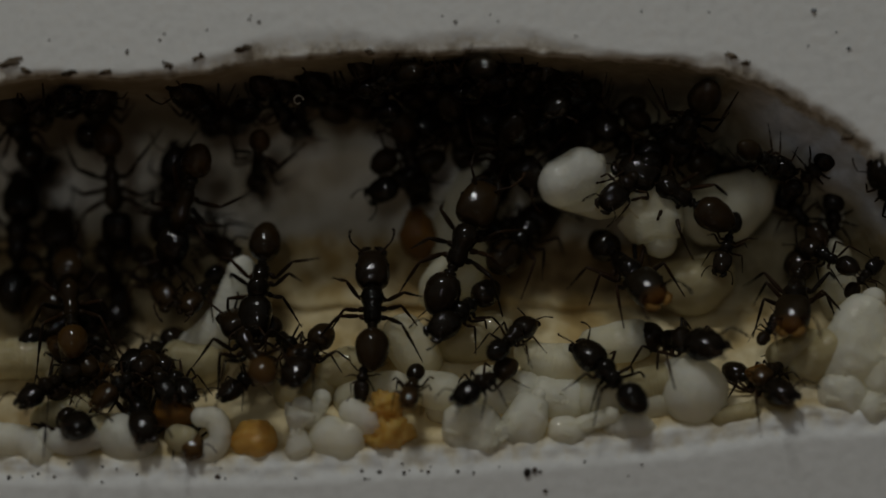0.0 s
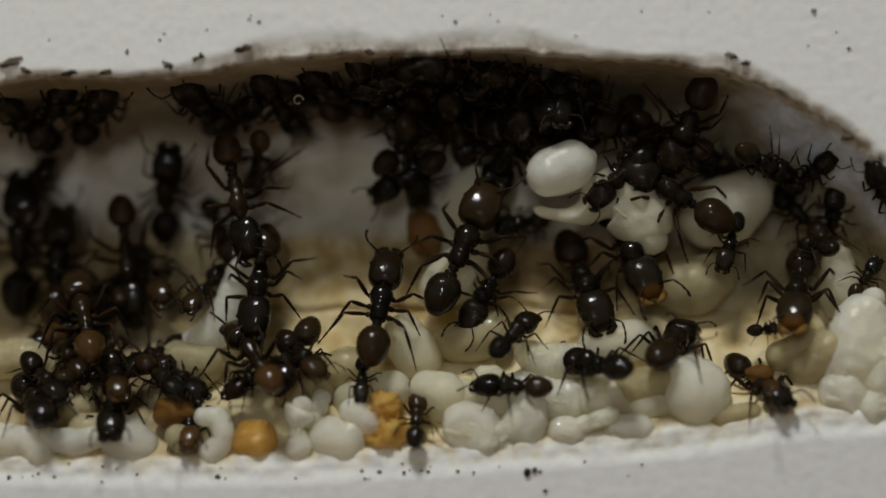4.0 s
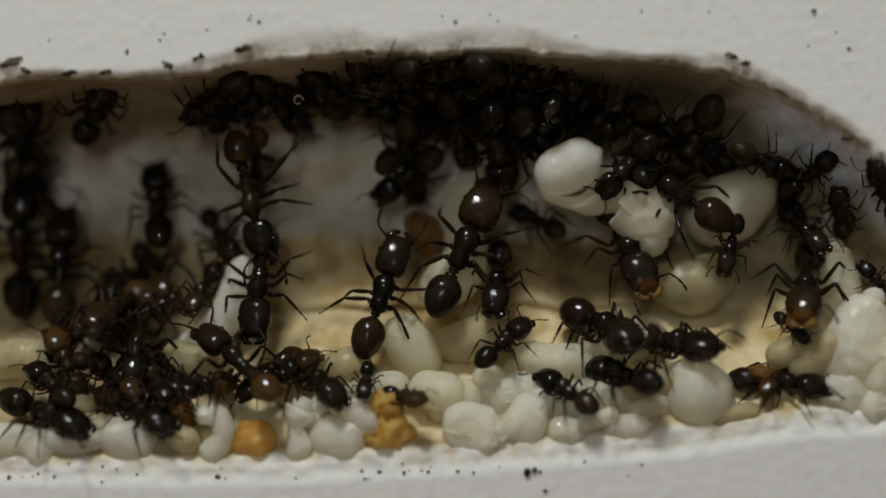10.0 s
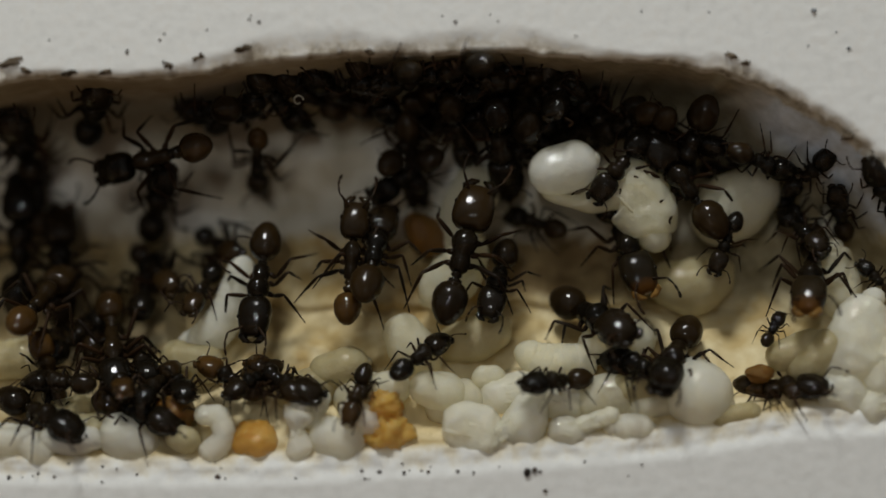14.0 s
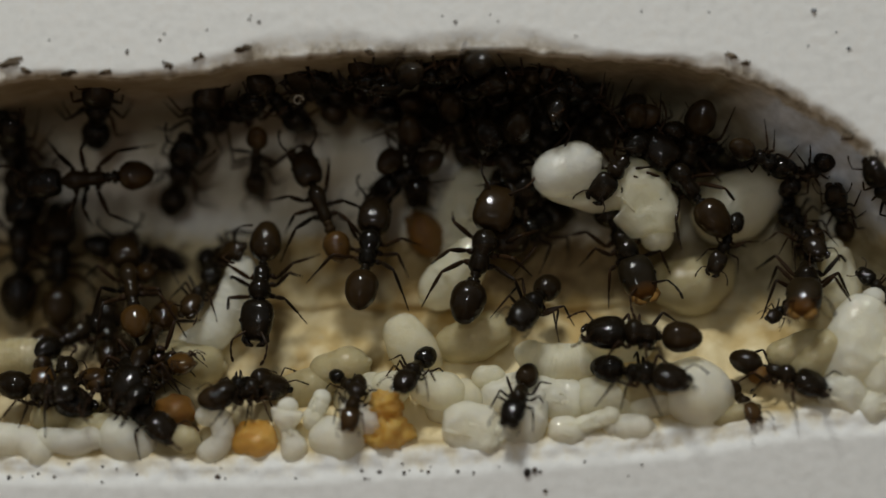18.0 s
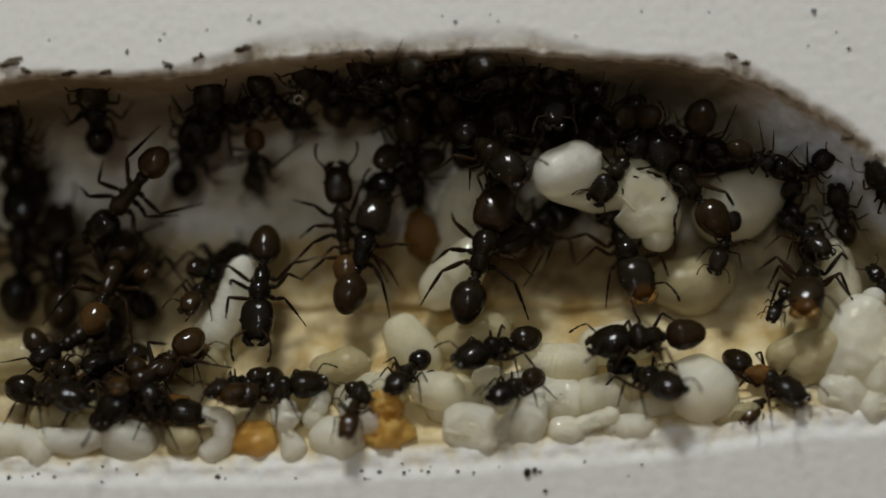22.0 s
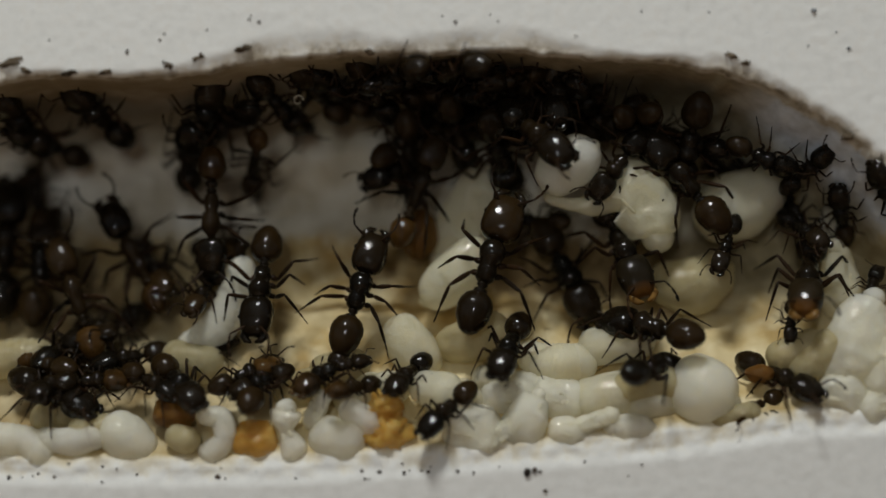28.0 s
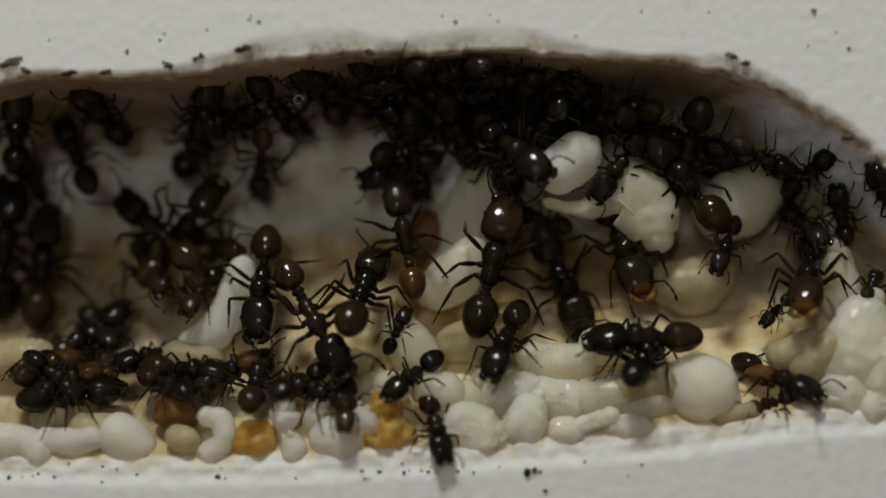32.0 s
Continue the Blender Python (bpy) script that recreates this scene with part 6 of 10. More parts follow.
    walk(COLONY[21], [(0, mm(-2.17, 0.60, -9.71, -5, 32, -100)), (1, mm(-2.47, 0.45, -10.52, -14, 51, -116)), (2, mm(-1.67, 0.51, -10.91, 11, 47, -73)), (3, mm(-2.01, 0.56, -11.96, 0, -45, 88)), (4.5, mm(-1.80, 0.50, -12.06, 3, -50, 82)), (6, mm(-1.69, 0.53, -12.09, -1, -48, 90)), (7, mm(-1.67, 0.51, -12.15, -1, -50, 89)), (8, mm(-1.67, 0.41, -12.32, 3, -59, 83)), (9, mm(-1.56, 0.32, -12.25, -17, -63, 115)), (10, mm(-2.87, 0.60, -10.51, 24, 4, -51)), (11, mm(-3.65, 0.24, -10.98, -33, 11, -162)), (12, mm(-4.32, 0.00, -11.24, -34, 19, -165)), (13, mm(-4.76, 0.00, -11.08, -31, 30, -152)), (14, mm(-6.10, 0.35, -10.31, -18, 59, -121)), (15.5, mm(-6.14, 0.48, -10.67, -11, 50, -110)), (17, mm(-5.99, 0.60, -10.94, -5, 39, -100)), (18, mm(-6.35, 0.51, -10.89, -7, 48, -104)), (19, mm(-6.37, 0.51, -10.73, -7, 48, -103)), (20, mm(-6.42, 0.38, -10.80, -24, 48, -133)), (21, mm(-6.33, 0.15, -11.09, -41, 65, -153)), (22, mm(-6.32, 0.00, -11.30, -11, 48, -110)), (23, mm(-6.05, 0.29, -11.03, -19, 65, -121)), (24, mm(-5.75, 0.59, -10.43, -4, 41, -98)), (25, mm(-6.17, 0.19, -11.02, -20, 74, -119)), (26.5, mm(-6.25, 0.60, -10.57, -15, 31, -119)), (28, mm(-6.29, 0.53, -9.84, -26, 6, -138)), (29, mm(-7.46, 0.00, -10.16, -35, 8, -174)), (30, mm(-8.55, 0.34, -10.89, -17, 60, -119)), (31, mm(-8.10, 0.59, -11.24, -19, 24, -125)), (32, mm(-6.85, 0.57, -11.05, -1, 44, -93))])
    stir(COLONY[21], 71, 0.5)
    walk(COLONY[22], [(0, mm(3.05, 0.47, -9.40, -28, 26, -148)), (1, mm(3.35, 0.29, -9.54, -33, 14, -162)), (2, mm(1.50, 0.00, -9.40, -35, 7, -176)), (3, mm(3.30, 0.73, -9.62, -21, 5, -127)), (4.5, mm(5.68, 0.56, -9.77, -30, -4, 145)), (6, mm(8.00, 0.00, -9.88, -34, -21, 159)), (7, mm(7.84, 0.00, -10.24, -34, -18, 162)), (8, mm(8.81, 0.73, -9.94, -22, -18, 126)), (9, mm(9.03, 0.59, -9.89, -28, -19, 140)), (10, mm(8.84, 0.60, -10.13, -27, -24, 138)), (11, mm(8.83, 0.70, -9.82, -24, -19, 131)), (12, mm(8.69, 0.61, -9.93, -27, -20, 138)), (13, mm(8.18, 0.00, -9.54, -35, -3, 176)), (14, mm(8.11, 0.44, -9.38, -31, 3, -153)), (15.5, mm(6.91, 0.65, -10.07, -23, 20, -135)), (17, mm(5.77, 0.54, -10.69, -22, 42, -131)), (18, mm(5.47, 0.67, -10.34, -13, 41, -115)), (19, mm(5.43, 0.66, -10.30, -12, 42, -114)), (20, mm(5.27, 0.61, -10.29, -17, 42, -122)), (21, mm(4.85, 0.73, -9.88, -9, 35, -108)), (22, mm(5.29, 0.68, -9.78, -23, 15, -133)), (23, mm(3.69, 0.27, -9.42, -33, 5, -164)), (24, mm(1.58, 0.00, -10.58, -31, 29, -154)), (25, mm(0.00, 0.00, -11.56, -23, 41, -134)), (26.5, mm(0.16, 0.00, -11.40, -26, 38, -140)), (28, mm(0.34, 0.00, -11.32, -28, 35, -145)), (29, mm(0.28, 0.00, -11.36, -26, 38, -140)), (30, mm(-0.26, 0.64, -12.21, -12, 45, -113)), (31, mm(-0.38, 0.52, -12.29, -1, 58, -94)), (32, mm(-0.54, 0.50, -12.49, 16, 56, -66))])
    stir(COLONY[22], 256, 0.5)
    walk(COLONY[23], [(0, mm(11.90, 0.56, -9.04, -29, -39, 143)), (1, mm(11.80, 0.56, -8.94, -30, -36, 145)), (2, mm(11.15, 0.74, -8.74, -26, -23, 138)), (3, mm(10.82, 0.90, -8.38, -23, -7, 127)), (4.5, mm(10.78, 0.88, -8.14, -26, -1, 133)), (6, mm(10.72, 0.85, -7.86, -24, 4, -135)), (7, mm(10.75, 0.82, -8.34, -25, 8, -137)), (8, mm(13.24, 0.88, -9.27, 25, 9, -48)), (9, mm(12.86, 0.76, -9.50, -27, -15, 139)), (10, mm(12.84, 0.89, -9.01, -25, -8, 132)), (11, mm(12.50, 0.55, -9.73, -31, -24, 150)), (12, mm(12.59, 0.69, -9.13, -29, -12, 144)), (13, mm(13.76, 0.69, -8.35, -30, -7, 145)), (14, mm(14.04, 0.88, -8.42, -25, -10, 132)), (15.5, mm(13.98, 0.90, -8.55, -1, -6, 88)), (17, mm(13.83, 0.79, -8.70, 28, 5, -41)), (18, mm(13.94, 0.51, -8.84, 32, 7, -25)), (19, mm(15.00, 0.51, -9.04, 32, 21, -27)), (20, mm(14.95, 0.70, -9.09, 29, 13, -36)), (21, mm(14.35, 0.73, -8.77, 29, 7, -38)), (22, mm(14.39, 0.90, -9.13, 24, 13, -51)), (23, mm(14.67, 0.90, -9.03, 22, 21, -53)), (24, mm(14.03, 0.90, -9.07, 17, 7, -65)), (25, mm(14.26, 0.80, -8.62, 28, 5, -42)), (26.5, mm(14.62, 0.82, -8.61, 28, 4, -43)), (28, mm(14.95, 0.90, -8.55, 22, -3, 51)), (29, mm(14.25, 0.90, -8.67, 25, 0, -53)), (30, mm(14.15, 0.90, -8.59, 19, -13, 55)), (31, mm(14.25, 0.90, -8.26, 17, -15, 57)), (32, mm(14.35, 0.90, -7.76, 12, -25, 65))])
    stir(COLONY[23], 32, 0.5)
    walk(COLONY[24], [(0, mm(16.75, 2.19, -6.64, 27, 4, -46)), (1, mm(16.17, 2.10, -6.68, 25, -3, 41)), (2, mm(15.51, 2.06, -6.29, 26, -8, 39)), (3, mm(15.51, 2.04, -6.57, 26, -11, 38)), (4.5, mm(17.48, 2.23, -6.86, -2, -15, 88)), (6, mm(19.32, 2.13, -6.86, -28, -11, 137)), (7, mm(18.78, 2.19, -6.72, -27, -5, 134)), (8, mm(18.73, 2.23, -6.62, -25, -6, 128)), (9, mm(18.38, 2.23, -6.69, -23, -3, 122)), (10, mm(16.59, 2.23, -6.77, 25, 4, -50)), (11, mm(16.86, 2.23, -6.64, -6, 18, -104)), (12, mm(16.55, 2.23, -7.09, 3, 29, -90)), (13, mm(17.73, 1.95, -7.32, -24, 28, -142)), (14, mm(16.79, 2.18, -7.60, -14, 35, -119)), (15.5, mm(15.78, 2.19, -6.90, -22, 13, -133)), (17, mm(14.77, 1.83, -6.07, -32, -5, 153)), (18, mm(14.33, 1.39, -6.15, -35, -3, 176)), (19, mm(14.39, 1.23, -6.31, -35, 4, -179)), (20, mm(14.31, 1.28, -6.27, -34, 5, -178)), (21, mm(14.03, 1.28, -6.29, -34, 6, -176)), (22, mm(14.63, 1.20, -6.38, -34, 6, -177)), (23, mm(14.45, 1.36, -6.17, -34, 9, -174)), (24, mm(14.71, 1.20, -6.32, -34, 6, -177)), (25, mm(14.39, 1.27, -6.27, -35, 3, -179)), (26.5, mm(14.64, 1.41, -5.89, -35, -1, 177)), (28, mm(15.01, 1.97, -5.69, -31, -8, 145)), (29, mm(14.81, 1.65, -5.35, -35, -6, 161)), (30, mm(14.95, 1.53, -5.96, -35, -7, 172)), (31, mm(14.71, 1.20, -6.34, -35, 2, 179)), (32, mm(14.39, 1.20, -6.38, -35, 2, 180))])
    stir(COLONY[24], 69, 0.5)
    walk(COLONY[25], [(0, mm(22.64, 2.12, -9.63, 23, 13, -55)), (1, mm(21.87, 2.12, -9.45, 22, 18, -56)), (2, mm(21.63, 2.12, -9.49, 20, 20, -60)), (3, mm(21.91, 2.12, -9.90, 20, 20, -61)), (4.5, mm(23.12, 2.11, -9.13, 21, 29, -57)), (6, mm(24.10, 1.79, -8.53, 30, 42, -41)), (7, mm(23.48, 1.20, -8.57, 31, 33, -36)), (8, mm(23.68, 1.20, -8.36, 30, 34, -38)), (9, mm(23.88, 1.20, -8.69, 33, 28, -30)), (10, mm(24.08, 1.46, -9.56, 35, 5, -12)), (11, mm(24.04, 1.59, -9.59, 34, 2, -18)), (12, mm(24.17, 1.54, -9.89, 32, -5, 16)), (13, mm(23.92, 1.38, -10.16, 31, -22, 17)), (14, mm(24.21, 1.82, -9.87, 32, -2, -30)), (15.5, mm(24.23, 1.79, -9.76, 29, -5, 29)), (17, mm(24.00, 1.60, -9.91, 31, -9, 19)), (18, mm(23.98, 1.20, -8.85, 35, 18, -19)), (19, mm(24.02, 1.20, -8.28, 33, 25, -27)), (20, mm(23.62, 1.20, -8.45, 35, 18, -20)), (21, mm(23.51, 1.35, -8.96, 34, 21, -23)), (22, mm(23.06, 1.95, -9.15, 28, 24, -42)), (23, mm(22.80, 1.65, -8.99, 34, 23, -24)), (24, mm(22.80, 1.65, -8.99, 34, 23, -24)), (25, mm(22.67, 1.20, -9.05, 34, 23, -24)), (26.5, mm(23.46, 1.73, -9.18, 33, 25, -28)), (28, mm(24.13, 1.93, -9.13, 29, 20, -39)), (30, mm(23.95, 1.83, -9.20, 31, 18, -33)), (32, mm(23.97, 1.82, -9.20, 31, 20, -33))])
    stir(COLONY[25], 476, 0.5)
    walk(COLONY[26], [(0, mm(23.86, 1.58, -8.57, -27, 21, -147)), (2, mm(23.54, 1.76, -8.99, -13, 14, -117)), (4, mm(23.27, 1.76, -9.57, 6, 14, -86)), (6, mm(22.98, 1.76, -9.91, 24, 9, -53)), (7.5, mm(23.46, 1.76, -9.45, 3, 27, -90)), (9, mm(24.06, 1.59, -9.04, -22, 43, -133)), (10.7, mm(23.94, 1.67, -9.37, -23, 23, -137)), (12.3, mm(23.86, 1.68, -9.74, -23, 15, -138)), (14, mm(23.76, 1.58, -10.09, -31, 0, 149)), (15.5, mm(23.39, 1.51, -10.50, -29, 12, -155)), (17, mm(23.01, 1.38, -10.89, -32, 17, -166)), (18, mm(21.46, 1.76, -10.88, 17, 33, -65)), (19.5, mm(22.07, 1.76, -10.99, 0, 32, -95)), (21, mm(22.56, 1.71, -11.16, -18, 27, -130)), (23, mm(23.08, 1.65, -11.21, -22, 24, -138)), (25, mm(23.72, 1.41, -11.09, -32, 25, -161)), (26.5, mm(23.04, 1.51, -11.28, -29, 23, -153)), (28, mm(22.51, 1.41, -11.29, -32, 25, -161)), (30, mm(23.04, 1.33, -11.18, -33, 21, -166)), (32, mm(23.41, 1.38, -11.09, -33, 17, -166))])
    stir(COLONY[26], 923, 0.5)
    walk(COLONY[27], [(0, mm(23.56, 2.03, -5.74, 21, -37, 45)), (1.5, mm(23.44, 1.84, -5.80, 16, -32, 56)), (3, mm(23.36, 1.92, -5.69, 16, -25, 56)), (4.5, mm(23.62, 1.80, -5.77, 25, 3, -52)), (6, mm(23.82, 1.92, -5.79, 29, 19, -37)), (7.5, mm(23.98, 1.81, -5.74, 23, 24, -52)), (9, mm(24.30, 2.04, -5.56, 21, 41, -57)), (11, mm(25.66, 2.34, -5.75, 34, 12, -12)), (12, mm(23.79, 2.35, -5.71, 35, -52, 23)), (14, mm(23.86, 2.51, -5.78, 20, -42, 49)), (15.5, mm(23.84, 2.88, -4.63, -9, -25, 96)), (17, mm(24.14, 4.54, -3.32, -59, 2, 160)), (18, mm(24.56, 3.04, -4.47, -35, 22, -135)), (20, mm(24.57, 3.46, -4.10, -32, 36, -132)), (22, mm(24.54, 3.61, -4.00, -31, 43, -132)), (24, mm(24.50, 4.24, -3.44, -51, 9, -151)), (26, mm(24.78, 3.11, -4.42, -33, 31, -134)), (28, mm(25.12, 2.46, -5.21, -9, 62, -104)), (30, mm(25.05, 1.85, -5.65, -7, 49, -105)), (31, mm(25.09, 1.87, -5.65, -11, 49, -112)), (32, mm(24.41, 3.72, -4.42, -49, 41, -160))])
    stir(COLONY[27], 921, 0.5)
    walk(COLONY[28], [(0, mm(-13.44, 4.56, -2.24, -1, 64, -100)), (1.7, mm(-13.47, 4.61, -2.15, 2, 64, -96)), (3.3, mm(-13.47, 4.50, -2.24, -2, 62, -101)), (5, mm(-13.46, 4.47, -2.28, -0, 62, -98)), (6.7, mm(-13.47, 4.77, -2.32, -3, 70, -102)), (8.3, mm(-13.48, 4.43, -2.31, 1, 61, -98)), (10, mm(-13.49, 4.62, -2.29, -0, 66, -99)), (11.7, mm(-13.45, 4.65, -2.15, -1, 65, -99)), (13.3, mm(-13.44, 4.51, -2.23, -4, 62, -103)), (15, mm(-13.42, 4.70, -2.25, -1, 68, -99)), (16.7, mm(-13.30, 4.59, -2.36, -5, 67, -104)), (18.3, mm(-13.38, 4.77, -2.35, -4, 71, -102)), (20, mm(-13.20, 4.44, -2.32, 1, 64, -97)), (22, mm(-13.35, 4.42, -2.47, 2, 64, -96)), (24, mm(-13.15, 4.26, -2.41, -0, 61, -98)), (26, mm(-13.24, 4.42, -2.29, 6, 63, -91)), (28, mm(-13.31, 4.30, -2.36, -1, 60, -99)), (30, mm(-13.29, 4.55, -2.34, -3, 66, -102)), (32, mm(-13.28, 4.37, -2.37, 1, 62, -97))])
    stir(COLONY[28], 590, 0.5)
    walk(COLONY[29], [(0, mm(-17.90, 6.66, -2.98, -16, 31, -114)), (2, mm(-17.97, 6.73, -2.90, -16, 30, -114)), (4, mm(-17.78, 6.61, -2.99, -15, 30, -112)), (6, mm(-18.06, 6.70, -2.99, -16, 35, -114)), (8, mm(-17.93, 6.66, -2.98, -15, 34, -113)), (10, mm(-17.90, 6.71, -2.89, -11, 36, -109)), (12, mm(-17.92, 6.66, -3.04, -12, 39, -110)), (14, mm(-17.95, 6.70, -2.93, -10, 35, -108)), (16, mm(-18.00, 6.62, -3.09, -13, 34, -111)), (18, mm(-18.04, 6.64, -3.08, -11, 34, -109)), (20, mm(-17.84, 6.60, -3.04, -13, 33, -111)), (22, mm(-17.99, 6.72, -2.92, -14, 32, -111)), (24, mm(-17.88, 6.62, -3.02, -9, 31, -107)), (26, mm(-17.93, 6.66, -2.98, -13, 28, -111)), (28, mm(-17.77, 6.52, -3.12, -12, 32, -110)), (30, mm(-17.93, 6.64, -3.02, -9, 29, -107)), (32, mm(-17.94, 6.60, -3.08, -14, 32, -112))])
    stir(COLONY[29], 440, 0.5)
    walk(COLONY[30], [(0, mm(-18.16, 10.50, 0.87, 60, 20, -50)), (2, mm(-17.87, 10.43, 1.33, 52, 29, -57)), (4, mm(-17.24, 10.35, 1.58, 43, 37, -63)), (6, mm(-16.84, 10.46, 1.90, 28, 49, -72)), (8, mm(-16.99, 10.30, 1.56, 39, 39, -65)), (10, mm(-17.23, 10.26, 1.21, 45, 28, -64)), (12, mm(-17.54, 10.33, 0.83, 54, 21, -57)), (14, mm(-17.31, 10.04, 0.36, 55, 13, -60)), (16, mm(-17.20, 9.74, -0.06, 55, 6, -61)), (18, mm(-17.07, 9.45, -0.46, 60, -5, -61)), (20, mm(-16.88, 9.09, -0.93, 20, -19, 64)), (22, mm(-17.17, 9.31, -0.76, 24, -14, 63)), (24, mm(-17.25, 9.46, -0.56, 63, -8, -60)), (26, mm(-17.22, 9.57, -0.35, 59, -2, -60)), (28, mm(-17.37, 9.84, -0.00, 63, 1, -54)), (30, mm(-17.53, 9.93, 0.05, 59, 7, -57)), (32, mm(-17.63, 10.18, 0.39, 60, 12, -54))])
    stir(COLONY[30], 477, 0.5)
    walk(COLONY[31], [(0, mm(-9.67, 2.06, -7.59, -12, 32, -115)), (1, mm(-10.19, 2.73, -6.98, -10, 55, -109)), (2, mm(-10.73, 3.02, -7.30, -34, 61, -148)), (3, mm(-10.79, 2.58, -7.52, -26, 56, -137)), (4.5, mm(-10.74, 3.14, -7.72, -15, 45, -121)), (6, mm(-10.83, 3.03, -7.84, -15, 45, -120)), (7, mm(-8.84, 1.87, -8.49, -20, -45, 124)), (8, mm(-9.34, 1.84, -8.94, 26, 32, -42)), (10, mm(-9.30, 1.85, -9.20, 27, 31, -41)), (11, mm(-8.91, 2.02, -9.07, 16, 36, -63)), (12, mm(-10.07, 1.73, -9.76, 31, 14, -28)), (13, mm(-10.82, 1.75, -9.13, 33, 20, -21)), (14, mm(-11.59, 1.72, -9.70, 32, 13, -28)), (15.5, mm(-12.58, 1.76, -9.88, 32, 4, -29)), (17, mm(-13.66, 1.70, -10.19, 29, -11, 26)), (18, mm(-14.27, 1.72, -10.29, 28, -8, 27)), (19, mm(-11.04, 1.90, -10.02, 27, -3, 38)), (20, mm(-12.53, 1.61, -10.34, 31, -6, 21)), (21, mm(-12.00, 1.33, -10.11, 34, -12, 7)), (22, mm(-11.88, 1.20, -10.06, 34, -10, 6)), (23, mm(-11.59, 1.78, -10.05, 29, -4, 30)), (24, mm(-11.38, 1.20, -10.06, 35, 0, -3)), (25, mm(-11.92, 1.62, -10.38, 31, -5, 22)), (26.5, mm(-12.51, 2.06, -10.08, 18, -18, 52)), (28, mm(-13.19, 2.06, -9.67, 4, -29, 76)), (29, mm(-13.66, 1.72, -9.29, 33, -11, 6)), (30, mm(-12.73, 1.58, -9.69, 31, -11, 20)), (32, mm(-13.39, 2.06, -9.42, 0, -34, 83))])
    stir(COLONY[31], 254, 0.5)
    walk(COLONY[32], [(0, mm(-11.52, 3.77, -6.77, 31, 37, -40)), (1.5, mm(-11.13, 2.77, -6.97, 34, 37, -33)), (3, mm(-10.97, 2.24, -7.09, 25, 33, -50)), (4.5, mm(-9.59, 1.83, -8.00, 24, 29, -47)), (6, mm(-8.19, 1.86, -8.94, 23, 27, -48)), (7.5, mm(-9.76, 1.94, -9.13, 23, -1, 49)), (9, mm(-11.31, 1.57, -9.08, 30, -33, 27)), (10.5, mm(-11.20, 1.69, -8.85, 27, -25, 33)), (12, mm(-11.22, 1.72, -8.38, 27, -16, 33)), (14, mm(-12.04, 1.76, -9.30, -28, -26, 141)), (15.5, mm(-9.67, 1.94, -9.26, -15, -4, 112)), (17, mm(-7.28, 1.94, -9.31, 6, 16, -82)), (18, mm(-14.38, 1.84, -10.32, 24, -6, 41)), (20, mm(-17.02, 1.81, -9.71, 27, 12, -39)), (21.5, mm(-14.78, 1.94, -9.84, -1, 17, -99)), (23, mm(-12.51, 1.42, -9.88, -33, 6, -167)), (25, mm(-13.14, 1.59, -9.49, -29, 19, -156)), (26.5, mm(-10.77, 1.76, -9.14, -25, 21, -143)), (28, mm(-8.60, 1.87, -8.90, -21, 26, -131)), (29, mm(-8.49, 1.88, -8.49, -13, 40, -115)), (30, mm(-7.55, 1.44, -8.67, -33, 19, -165)), (31, mm(-7.47, 1.69, -9.50, -31, -6, 150)), (32, mm(-8.85, 1.20, -10.26, -34, -18, 163))])
    stir(COLONY[32], 104, 1.0)
    walk(COLONY[33], [(0, mm(-5.71, 1.35, -8.90, -16, 75, -113)), (1.5, mm(-5.75, 1.56, -9.02, 4, 55, -86)), (3, mm(-5.84, 1.55, -9.08, 1, 56, -90)), (4.5, mm(-5.79, 1.60, -9.30, -0, 50, -92)), (6, mm(-5.68, 1.63, -9.29, 3, 47, -87)), (7.5, mm(-5.58, 1.67, -9.47, -3, 41, -97)), (9, mm(-5.58, 1.68, -9.41, -1, 37, -94)), (11, mm(-5.49, 1.68, -9.38, -3, 34, -97)), (13, mm(-5.64, 1.68, -9.39, -3, 38, -98)), (14, mm(-5.74, 1.68, -9.49, -3, 34, -96)), (15.5, mm(-6.11, 1.68, -9.55, 13, 29, -68)), (17, mm(-6.44, 1.55, -9.48, 27, 30, -40)), (18, mm(-6.92, 1.64, -9.65, 23, 21, -49)), (20, mm(-5.44, 1.68, -10.31, -9, -12, 103)), (22, mm(-6.07, 1.68, -10.30, -16, -11, 114)), (24, mm(-6.65, 1.66, -10.30, -25, -10, 132)), (26, mm(-6.91, 1.68, -9.28, 5, -15, 80)), (28, mm(-7.06, 1.65, -8.38, 34, -14, 11)), (30, mm(-6.28, 2.28, -7.71, -33, 18, -165)), (31, mm(-4.19, 1.91, -7.24, 13, -44, 65)), (32, mm(-3.36, 3.54, -5.98, 36, -60, 34))])
    stir(COLONY[33], 291, 0.5)
